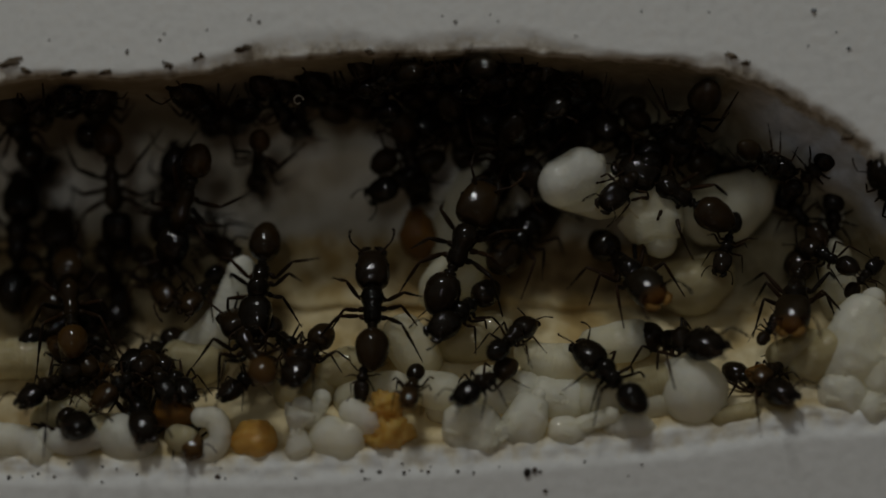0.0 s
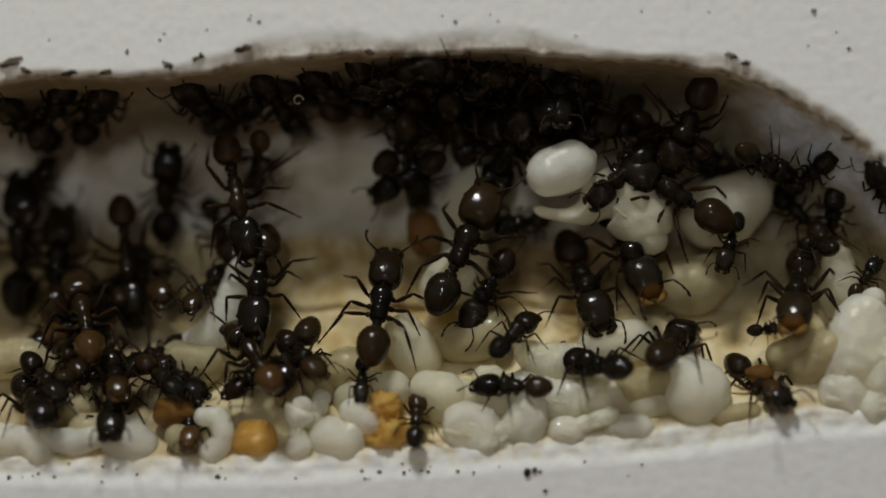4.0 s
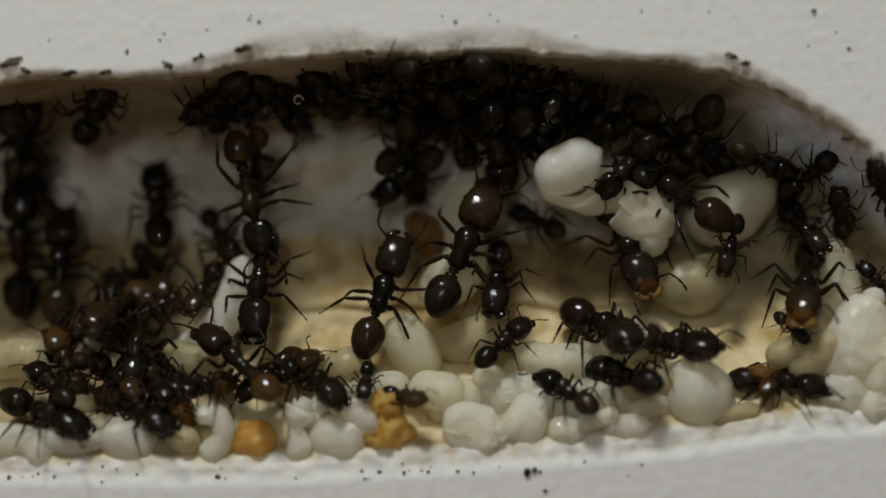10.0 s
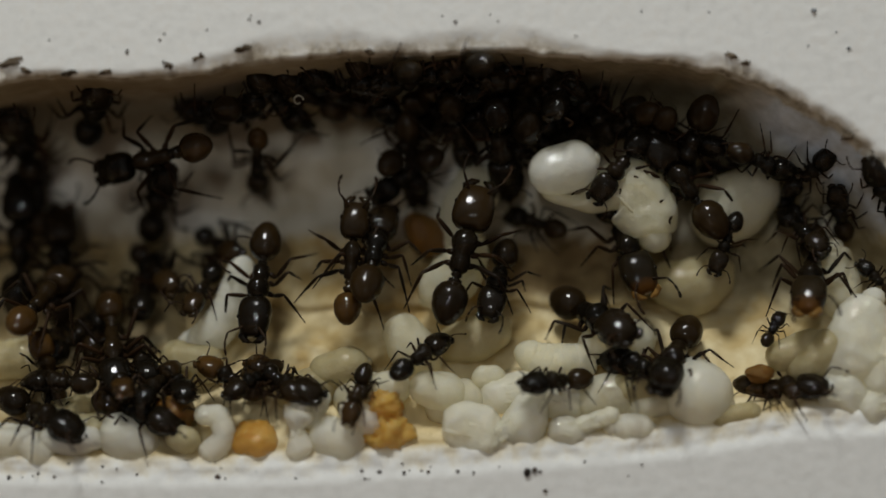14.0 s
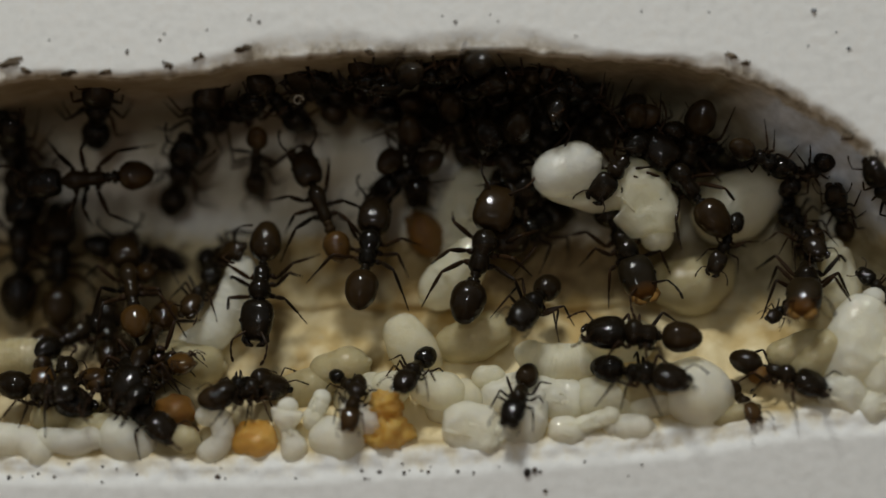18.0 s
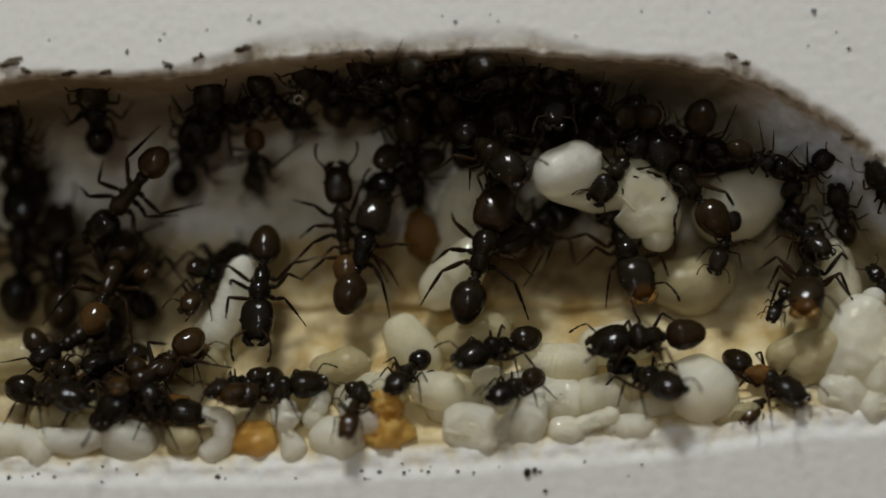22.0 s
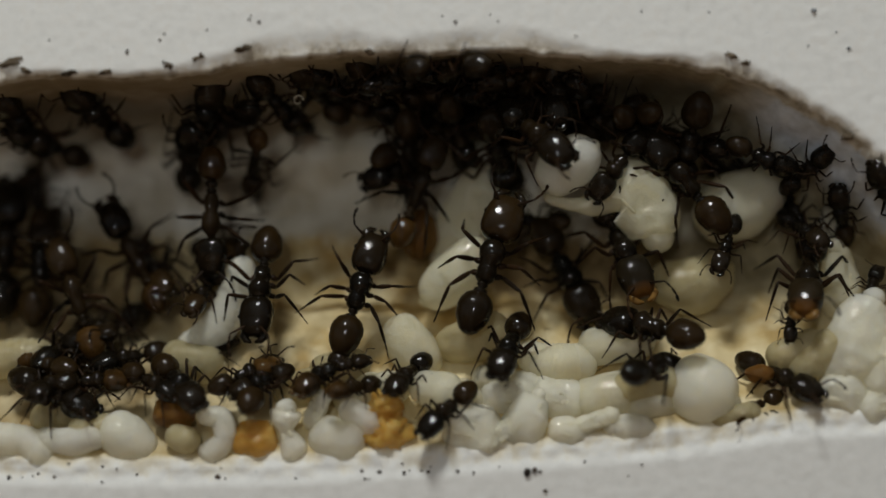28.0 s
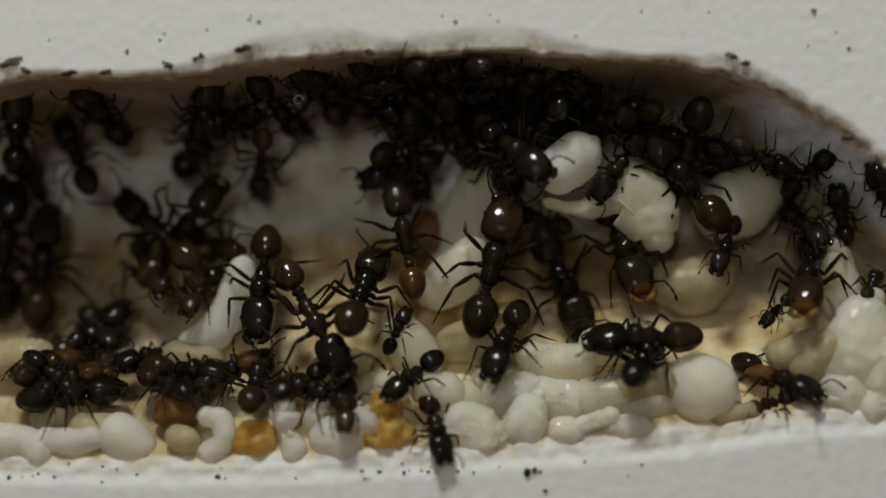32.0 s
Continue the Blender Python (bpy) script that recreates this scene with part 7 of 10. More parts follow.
    walk(COLONY[34], [(0, mm(-22.00, 2.07, -11.40, 13, 34, -66)), (1, mm(-21.90, 2.07, -11.60, 13, 33, -65)), (2, mm(-22.19, 2.07, -11.44, 8, 25, -75)), (3, mm(-23.92, 2.07, -11.24, -7, 38, -104)), (4.5, mm(-23.53, 2.07, -11.26, 11, 31, -68)), (6, mm(-22.83, 1.73, -11.02, 27, 24, -30)), (7, mm(-22.93, 1.73, -11.24, 27, 15, -28)), (8, mm(-22.56, 1.67, -11.36, 28, 16, -25)), (10, mm(-22.06, 1.20, -11.52, 29, 20, -22)), (12, mm(-22.05, 1.55, -11.55, 30, 17, -18)), (14, mm(-22.00, 1.49, -11.73, 30, 16, -15)), (15.5, mm(-21.83, 1.70, -11.75, 28, 14, -26)), (17, mm(-21.60, 1.54, -11.75, 30, 20, -18)), (18, mm(-21.82, 1.63, -11.72, 29, 28, -25)), (20, mm(-20.31, 1.20, -11.92, 30, 17, -19)), (21, mm(-20.12, 1.20, -11.80, 31, 13, -15)), (22, mm(-20.49, 1.20, -11.52, 31, 5, -7)), (23, mm(-20.35, 1.20, -10.91, 31, 4, -6)), (24, mm(-20.00, 1.20, -11.19, 30, 17, -19)), (25, mm(-19.76, 1.90, -11.22, 24, 27, -43)), (26.5, mm(-19.44, 1.95, -10.40, 23, 25, -45)), (28, mm(-19.09, 2.03, -9.56, 21, 26, -53)), (29, mm(-18.28, 2.88, -8.40, 28, -6, 18)), (30, mm(-18.43, 3.04, -8.82, 31, 4, -8)), (32, mm(-18.64, 3.08, -8.83, 31, 4, -8))])
    stir(COLONY[34], 328, 0.5)
    walk(COLONY[35], [(0, mm(-18.31, 1.90, -13.03, 11, 34, -71)), (1, mm(-18.17, 1.90, -13.09, -3, 39, -99)), (2, mm(-18.29, 1.90, -12.70, 9, 29, -76)), (3, mm(-18.13, 1.90, -12.84, 9, 24, -76)), (4.5, mm(-18.21, 1.89, -12.24, -0, 42, -94)), (6, mm(-18.14, 1.20, -11.80, -10, 45, -113)), (7, mm(-17.95, 1.90, -9.59, 21, 7, -56)), (9, mm(-18.17, 1.79, -10.11, 31, 0, -19)), (11, mm(-16.86, 1.70, -9.72, 25, -7, 33)), (13, mm(-17.69, 1.98, -9.76, 30, 12, -24)), (14, mm(-15.36, 2.31, -9.34, -35, -27, 164)), (15.5, mm(-17.20, 2.50, -8.75, -10, -8, 100)), (17, mm(-19.05, 3.75, -8.01, 20, 14, -56)), (18, mm(-19.94, 3.62, -8.25, 22, 1, -52)), (20, mm(-17.77, 3.33, -8.89, 33, 20, -13)), (22, mm(-19.03, 3.63, -8.10, 14, -17, 56)), (24, mm(-16.73, 1.90, -10.53, -25, 0, 130)), (25, mm(-18.47, 2.00, -9.52, 25, 20, -43)), (26.5, mm(-16.45, 1.78, -9.42, 28, 1, -39)), (28, mm(-14.31, 2.10, -9.12, 28, -20, 24)), (30, mm(-15.19, 1.80, -9.50, 21, -20, 43)), (32, mm(-15.62, 2.77, -8.97, 30, -27, 16))])
    stir(COLONY[35], 365, 1.0)
    walk(COLONY[36], [(0, mm(-27.19, 2.15, -12.38, 17, 5, -58)), (1, mm(-27.21, 2.15, -11.94, 16, 4, -60)), (2, mm(-27.54, 2.15, -10.80, 19, -4, 55)), (3, mm(-29.29, 2.15, -11.04, 14, 11, -61)), (4.5, mm(-29.54, 2.15, -10.66, 14, 24, -60)), (6, mm(-29.86, 1.97, -10.49, 19, 38, -51)), (7, mm(-29.38, 1.85, -10.69, 23, 39, -41)), (8, mm(-29.29, 1.99, -10.86, 21, 28, -44)), (9, mm(-28.70, 1.40, -11.05, 28, 20, -21)), (10, mm(-28.53, 1.20, -11.72, 29, 18, -18)), (12, mm(-28.49, 1.20, -11.60, 30, 15, -15)), (13, mm(-29.01, 1.34, -11.65, 28, 21, -22)), (14, mm(-28.85, 1.34, -11.81, 28, 21, -22)), (15.5, mm(-28.64, 1.41, -11.48, 29, 20, -20)), (17, mm(-28.50, 1.41, -11.17, 28, 21, -22)), (18, mm(-28.76, 2.16, -10.43, 29, 14, -14)), (20, mm(-28.83, 1.59, -10.50, 29, 2, -18)), (22, mm(-28.49, 1.81, -10.32, 27, 5, -29)), (23.5, mm(-28.60, 1.76, -10.55, 27, 11, -26)), (25, mm(-28.75, 1.60, -10.70, 29, 14, -19)), (26.5, mm(-28.34, 2.03, -10.66, 29, 18, -19)), (28, mm(-28.18, 2.39, -10.37, 28, 19, -21)), (29, mm(-27.28, 2.82, -10.04, 30, 3, -3)), (30, mm(-26.97, 2.19, -10.55, 30, -7, 8)), (31, mm(-26.97, 2.36, -10.41, 30, -5, 6)), (32, mm(-26.87, 2.28, -10.48, 30, -7, 8))])
    stir(COLONY[36], 402, 0.5)
    walk(COLONY[37], [(0, mm(-27.37, 4.93, -7.88, -20, -18, 134)), (1, mm(-27.40, 5.28, -7.78, -22, -31, 139)), (2, mm(-27.02, 5.27, -7.57, -18, -24, 128)), (3, mm(-27.61, 5.82, -7.47, -25, -39, 141)), (4.5, mm(-27.90, 5.04, -7.93, -20, -36, 134)), (6, mm(-28.21, 4.51, -8.23, -18, -34, 128)), (7, mm(-28.89, 4.78, -8.04, -16, -41, 123)), (8, mm(-29.05, 5.07, -7.87, -18, -42, 127)), (9, mm(-28.43, 4.60, -8.19, -16, -41, 123)), (10, mm(-27.73, 4.68, -8.44, -24, -51, 137)), (12, mm(-27.95, 4.73, -8.12, -15, -44, 120)), (13, mm(-28.23, 4.78, -8.12, -17, -44, 125)), (14, mm(-29.00, 4.35, -8.96, -32, -67, 142)), (15.5, mm(-28.83, 3.63, -8.76, 3, 0, -84)), (17, mm(-29.10, 5.20, -8.65, 15, 39, -58)), (18, mm(-29.67, 5.58, -8.34, 7, 43, -75)), (19, mm(-29.82, 5.57, -8.34, 13, 40, -62)), (20, mm(-29.81, 6.26, -7.80, 13, 41, -62)), (21, mm(-28.79, 4.97, -8.01, 16, 49, -59)), (22, mm(-29.03, 4.91, -8.46, 31, 51, -26)), (23, mm(-29.85, 5.27, -8.15, 31, 47, -25)), (24, mm(-30.30, 4.18, -8.70, 19, 53, -54)), (25, mm(-29.92, 4.11, -8.36, 18, 9, -52)), (26.5, mm(-29.59, 4.17, -8.33, -6, 2, -100)), (28, mm(-29.21, 4.36, -8.46, -24, -6, 145)), (30, mm(-27.97, 5.29, -7.48, -12, 27, -112)), (32, mm(-28.87, 3.80, -8.63, 17, -13, 56))])
    stir(COLONY[37], 439, 0.5)
    walk(COLONY[38], [(0, mm(-19.62, 3.32, -9.42, 20, 25, -55)), (2, mm(-18.97, 3.37, -9.44, 25, 19, -43)), (4, mm(-19.24, 3.51, -9.41, 25, 25, -42)), (6, mm(-19.50, 3.58, -9.48, 27, 24, -36)), (7.5, mm(-19.50, 3.45, -9.38, 24, 16, -45)), (9, mm(-19.39, 3.27, -9.42, 21, 13, -52)), (10.7, mm(-19.44, 3.03, -9.62, 19, 14, -57)), (12.3, mm(-19.46, 3.11, -9.56, 18, 14, -60)), (14, mm(-19.33, 2.92, -9.70, 16, 17, -64)), (15.5, mm(-19.30, 3.93, -8.86, 17, 14, -62)), (17, mm(-19.15, 4.80, -8.12, 19, 13, -58)), (18, mm(-20.18, 4.68, -8.36, 22, 0, -53)), (20, mm(-20.52, 4.24, -8.95, 22, -6, 38)), (22, mm(-21.50, 4.19, -9.32, 25, -30, 31)), (24, mm(-21.87, 6.24, -7.54, 20, -39, 47)), (25, mm(-21.35, 4.50, -8.89, 24, 32, -42)), (26.5, mm(-19.72, 4.88, -8.30, 26, 2, -40)), (28, mm(-18.15, 6.15, -7.92, 28, -25, 21)), (29, mm(-18.27, 5.03, -8.55, 29, -5, 14)), (30.5, mm(-18.35, 5.04, -8.55, 31, -0, -14)), (32, mm(-18.65, 4.77, -8.83, 31, 4, -14))])
    stir(COLONY[38], 513, 0.5)
    walk(COLONY[39], [(0, mm(-25.69, 7.42, -6.76, -15, 42, -117)), (2, mm(-25.58, 6.75, -7.14, -15, 8, -116)), (4, mm(-25.45, 6.24, -7.54, -17, -20, 124)), (5.7, mm(-25.13, 8.01, -5.85, -20, -2, 120)), (7.3, mm(-24.53, 9.23, -4.03, -32, 18, -119)), (9, mm(-24.12, 10.37, -2.35, -23, 36, -114)), (10.7, mm(-23.69, 10.34, -2.36, -25, 13, -110)), (12.3, mm(-23.26, 10.23, -2.53, -15, -16, 101)), (14, mm(-22.76, 10.05, -2.78, -2, -38, 90)), (15.5, mm(-23.31, 11.03, -1.34, 30, 1, -75)), (17, mm(-23.88, 11.97, 0.04, 35, 42, -60)), (19, mm(-24.16, 11.20, -1.07, -3, -3, 91)), (21, mm(-24.66, 11.43, -2.15, -48, -56, 146)), (23, mm(-23.82, 9.82, -3.36, -42, -22, 133)), (25, mm(-23.19, 9.42, -4.71, -56, 10, -153)), (26.5, mm(-24.28, 8.56, -5.38, -47, 13, -138)), (28, mm(-25.41, 8.13, -5.95, -25, 19, -135)), (30, mm(-25.96, 7.69, -6.33, 3, -14, 85)), (32, mm(-26.69, 8.12, -6.80, 33, -42, 27))])
    stir(COLONY[39], 587, 0.5)
    walk(COLONY[40], [(0, mm(-26.26, 8.09, 10.01, 172, -31, -66)), (2, mm(-26.34, 8.13, 10.13, 172, -27, -63)), (4, mm(-26.37, 7.93, 10.11, 172, -28, -61)), (6, mm(-26.37, 7.81, 10.20, 172, -27, -60)), (8, mm(-26.29, 7.75, 10.24, 172, -26, -60)), (10, mm(-26.32, 7.71, 10.17, 172, -29, -62)), (12, mm(-26.30, 7.80, 10.13, 174, -31, -68)), (13.7, mm(-26.35, 7.54, 10.24, 175, -30, -69)), (15.3, mm(-26.25, 7.33, 10.18, 175, -34, -70)), (17, mm(-26.09, 7.27, 10.28, 175, -32, -71)), (18.5, mm(-25.97, 7.26, 10.11, 177, -37, -80)), (20, mm(-25.96, 7.18, 10.06, 179, -39, -87)), (22, mm(-26.11, 7.38, 9.93, 180, -40, -87)), (24, mm(-26.06, 7.66, 9.76, -175, -43, -103)), (25, mm(-26.17, 7.68, 9.70, -177, -45, -97)), (26.5, mm(-26.03, 7.66, 9.91, -173, -38, -109)), (28, mm(-26.00, 7.98, 10.08, -169, -31, -125)), (29.5, mm(-25.95, 7.81, 10.11, -172, -31, -116)), (31, mm(-25.84, 8.12, 10.14, -174, -29, -109)), (32, mm(-25.73, 8.12, 10.14, -174, -29, -112))])
    stir(COLONY[40], 550, 0.5)
    walk(COLONY[41], [(0, mm(-17.61, 6.68, 10.53, -169, -21, -122)), (2, mm(-17.64, 6.69, 10.52, -170, -19, -117)), (4, mm(-17.73, 6.61, 10.53, -170, -26, -118)), (6, mm(-17.69, 6.52, 10.56, -170, -22, -119)), (8, mm(-17.14, 5.19, 10.87, -168, 1, -124)), (10, mm(-16.75, 5.00, 10.99, -173, 22, 133)), (12, mm(-16.97, 5.84, 11.07, -166, 28, 163)), (13.7, mm(-17.42, 6.79, 10.52, -175, 2, 119)), (15.3, mm(-18.15, 8.33, 10.03, -179, -28, -88)), (17, mm(-18.60, 8.33, 9.62, 155, -55, -42)), (18.5, mm(-18.05, 7.89, 9.65, 170, -50, -70)), (20, mm(-17.59, 7.28, 9.92, 178, -46, -83)), (22, mm(-17.67, 7.57, 9.92, 177, -40, -81)), (24, mm(-17.74, 7.39, 9.88, 174, -49, -73)), (26, mm(-17.90, 7.64, 9.89, 173, -44, -71)), (28, mm(-17.92, 7.56, 9.87, 172, -47, -69)), (30, mm(-17.89, 7.40, 9.93, 173, -47, -71)), (32, mm(-18.08, 7.74, 9.79, 171, -48, -68))])
    stir(COLONY[41], 587, 0.5)
    walk(COLONY[42], [(0, mm(-14.03, 8.68, 6.55, -156, 36, 99)), (2, mm(-14.11, 8.70, 6.53, -157, 37, 99)), (4, mm(-14.09, 8.69, 6.59, -152, 34, 101)), (6, mm(-14.15, 8.70, 6.57, -159, 36, 97)), (8, mm(-14.04, 8.68, 6.65, -156, 39, 101)), (10, mm(-14.14, 8.70, 6.70, -158, 38, 99)), (12, mm(-14.24, 8.72, 6.59, -159, 38, 98)), (14, mm(-14.07, 8.69, 6.62, -162, 38, 96)), (16, mm(-14.06, 8.69, 6.63, -161, 39, 97)), (18, mm(-14.18, 8.71, 6.60, -160, 40, 98)), (19.8, mm(-14.29, 8.74, 6.59, -166, 41, 94)), (21.5, mm(-14.34, 8.74, 6.66, -160, 36, 97)), (23.2, mm(-14.36, 8.75, 6.64, -157, 34, 98)), (25, mm(-14.47, 8.77, 6.60, -155, 35, 99)), (26.8, mm(-14.36, 8.75, 6.52, -152, 37, 102)), (28.5, mm(-14.23, 8.75, 6.53, -155, 41, 102)), (30.2, mm(-13.97, 8.67, 6.55, -160, 40, 98)), (32, mm(-13.81, 8.67, 6.49, -159, 42, 100))])
    stir(COLONY[42], 624, 0.5)
    walk(COLONY[43], [(0, mm(-10.34, 8.21, 11.43, -159, -24, -152)), (2, mm(-10.39, 8.53, 11.37, -157, -24, -158)), (4, mm(-10.32, 8.17, 11.44, -160, -23, -148)), (6, mm(-10.42, 8.82, 11.39, -157, -19, -161)), (8, mm(-10.38, 8.51, 11.38, -158, -18, -153)), (10, mm(-10.44, 8.70, 11.32, -157, -17, -155)), (12, mm(-10.14, 8.13, 11.36, -161, -19, -139)), (14, mm(-9.92, 7.52, 11.52, -164, -21, -133)), (16, mm(-9.55, 7.74, 11.46, -164, -24, -129)), (18, mm(-9.47, 7.28, 11.53, -167, -28, -122)), (20, mm(-9.16, 6.78, 11.68, -169, -31, -117)), (22, mm(-9.12, 6.80, 11.59, -168, -34, -120)), (24, mm(-9.11, 6.89, 11.58, -168, -33, -120)), (26, mm(-9.30, 6.88, 11.58, -168, -32, -118)), (28, mm(-9.20, 6.94, 11.62, -168, -30, -121)), (30, mm(-9.24, 6.86, 11.65, -168, -30, -121)), (32, mm(-9.25, 7.17, 11.50, -167, -31, -121))])
    stir(COLONY[43], 661, 0.5)
    walk(COLONY[44], [(0, mm(-21.19, 11.08, 4.20, 130, -69, -45)), (1.5, mm(-21.12, 11.09, 4.35, 127, -68, -42)), (3, mm(-21.28, 11.62, 4.53, 89, -73, -2)), (4.5, mm(-21.50, 10.58, 3.84, 171, -59, -85)), (6, mm(-22.00, 10.43, 3.40, -28, -50, 110)), (7.5, mm(-21.99, 10.37, 3.33, -22, -49, 105)), (9, mm(-22.04, 10.40, 3.40, -22, -50, 105)), (10.5, mm(-22.00, 10.50, 3.48, -19, -54, 104)), (12, mm(-21.95, 10.63, 3.45, -22, -58, 107)), (14, mm(-22.00, 10.31, 3.48, 146, -44, -67)), (15.5, mm(-21.10, 10.12, 4.66, 151, -42, -73)), (17, mm(-20.14, 10.09, 5.74, 146, -44, -69)), (18, mm(-20.27, 10.10, 5.48, 142, -43, -66)), (20, mm(-19.49, 9.96, 6.34, 129, -36, -58)), (22, mm(-19.49, 9.94, 6.90, 146, -43, -70)), (23.5, mm(-19.53, 9.83, 6.61, 146, -36, -73)), (25, mm(-19.36, 9.80, 6.29, 148, -36, -74)), (26.5, mm(-19.38, 9.80, 6.62, 152, -38, -76)), (28, mm(-19.40, 9.81, 6.94, 154, -35, -79)), (30, mm(-19.02, 9.74, 7.73, 163, -40, -84)), (32, mm(-19.02, 9.74, 7.84, 128, -31, -61))])
    stir(COLONY[44], 698, 0.5)
    walk(COLONY[45], [(0, mm(-31.94, 8.15, 8.81, -167, -43, -100)), (1.5, mm(-31.56, 8.10, 9.28, -166, -32, -109)), (3, mm(-31.13, 7.07, 9.69, -165, -19, -119)), (4.7, mm(-31.64, 8.53, 9.18, -164, -28, -114)), (6.3, mm(-31.99, 8.84, 8.75, -166, -35, -104)), (8, mm(-32.31, 9.17, 8.24, -171, -43, -97)), (10, mm(-32.24, 9.55, 8.06, -173, -42, -96)), (12, mm(-32.31, 10.03, 7.80, -171, -40, -99)), (14, mm(-32.35, 10.17, 7.65, -173, -38, -96)), (16, mm(-32.78, 10.20, 7.42, -180, -43, -90)), (18, mm(-33.03, 10.30, 7.12, 172, -46, -83)), (20, mm(-33.04, 10.17, 7.37, 177, -41, -86)), (22, mm(-33.02, 9.96, 7.64, 179, -45, -86)), (24, mm(-33.01, 9.81, 7.85, 177, -43, -80)), (26, mm(-32.44, 8.85, 8.62, -167, -36, -101)), (28, mm(-31.68, 7.53, 9.41, -164, -32, -114)), (30, mm(-32.06, 7.59, 9.07, -168, -42, -97)), (32, mm(-32.27, 8.19, 8.82, -176, -50, -75))])
    stir(COLONY[45], 735, 0.5)
    walk(COLONY[46], [(0, mm(-28.85, 5.47, 10.51, 176, -10, -52)), (1.7, mm(-29.25, 6.41, 10.28, 177, -22, -54)), (3.3, mm(-29.31, 6.76, 10.25, 177, -32, -54)), (5, mm(-29.62, 7.37, 9.93, 174, -46, -48)), (6.7, mm(-30.69, 8.73, 9.27, 171, -47, -49)), (8.3, mm(-31.49, 9.40, 8.68, 167, -51, -54)), (10, mm(-32.32, 10.05, 8.08, 161, -50, -58)), (12, mm(-32.16, 10.17, 7.83, 170, -46, -77)), (14, mm(-32.01, 10.17, 7.61, -180, -39, -90)), (16, mm(-31.91, 10.17, 7.43, -163, -33, -103)), (18, mm(-32.49, 10.17, 7.48, -175, -36, -94)), (20, mm(-32.83, 10.17, 7.22, 175, -37, -86)), (22, mm(-33.22, 10.17, 7.22, 166, -38, -77)), (24, mm(-31.88, 10.17, 7.52, -159, -28, -106)), (26, mm(-30.83, 10.17, 7.65, -123, -15, -128)), (28, mm(-30.30, 10.25, 7.98, -128, -17, -132)), (30, mm(-29.87, 10.72, 8.23, -128, -33, -144)), (31, mm(-27.16, 10.33, 7.55, -107, -17, -135)), (32, mm(-28.34, 10.72, 7.25, -49, -50, 131))])
    stir(COLONY[46], 772, 0.5)
    walk(COLONY[47], [(0, mm(-4.07, 3.39, 12.25, -169, 8, 133)), (2, mm(-4.15, 3.13, 12.30, -169, 11, 134)), (4, mm(-4.17, 3.56, 12.24, -168, 11, 136)), (6, mm(-4.21, 2.80, 12.33, -170, 7, 131)), (8, mm(-4.15, 3.29, 12.27, -169, 11, 134)), (10, mm(-4.26, 2.87, 12.34, -169, 10, 133)), (12, mm(-4.25, 2.66, 12.37, -169, 10, 133)), (14, mm(-4.18, 2.68, 12.37, -169, 5, 134)), (16, mm(-4.09, 2.42, 12.39, -168, -0, -129)), (18, mm(-3.98, 2.29, 12.42, -169, 1, 131)), (20, mm(-3.97, 2.26, 12.42, -170, 3, 130)), (22, mm(-3.82, 2.28, 12.42, -170, 6, 130)), (24, mm(-3.87, 2.98, 12.30, -169, 4, 131)), (26, mm(-3.92, 2.95, 12.32, -169, 7, 132)), (28, mm(-3.71, 2.51, 12.42, -169, 9, 135)), (30, mm(-3.66, 2.77, 12.37, -169, 10, 134)), (32, mm(-3.65, 3.07, 12.32, -169, 11, 134))])
    stir(COLONY[47], 254, 0.5)
    walk(COLONY[48], [(0, mm(-2.85, 8.54, 8.05, 90, -40, 0)), (2, mm(-2.90, 8.09, 7.98, 77, -37, 22)), (4, mm(-2.86, 8.20, 7.98, 77, -44, 19)), (6, mm(-2.68, 7.97, 7.91, 71, -41, 28)), (8, mm(-2.90, 8.10, 8.10, 74, -42, 23)), (10, mm(-2.78, 7.93, 7.94, 68, -42, 31)), (12, mm(-2.74, 7.81, 7.98, 63, -42, 37)), (14, mm(-2.78, 7.77, 7.90, 60, -43, 41)), (16, mm(-2.84, 7.74, 7.85, 63, -39, 39)), (18, mm(-2.61, 7.78, 7.87, 66, -38, 36)), (20, mm(-2.73, 7.73, 7.93, 63, -38, 39)), (22, mm(-2.82, 7.66, 7.98, 67, -32, 39)), (24, mm(-2.75, 7.69, 8.02, 62, -38, 41)), (26, mm(-2.95, 7.67, 8.06, 64, -35, 41)), (28, mm(-2.96, 7.84, 8.20, 71, -35, 32)), (30, mm(-3.14, 7.64, 7.95, 66, -32, 40)), (32, mm(-3.05, 7.64, 8.14, 67, -31, 40))])
    stir(COLONY[48], 291, 0.5)
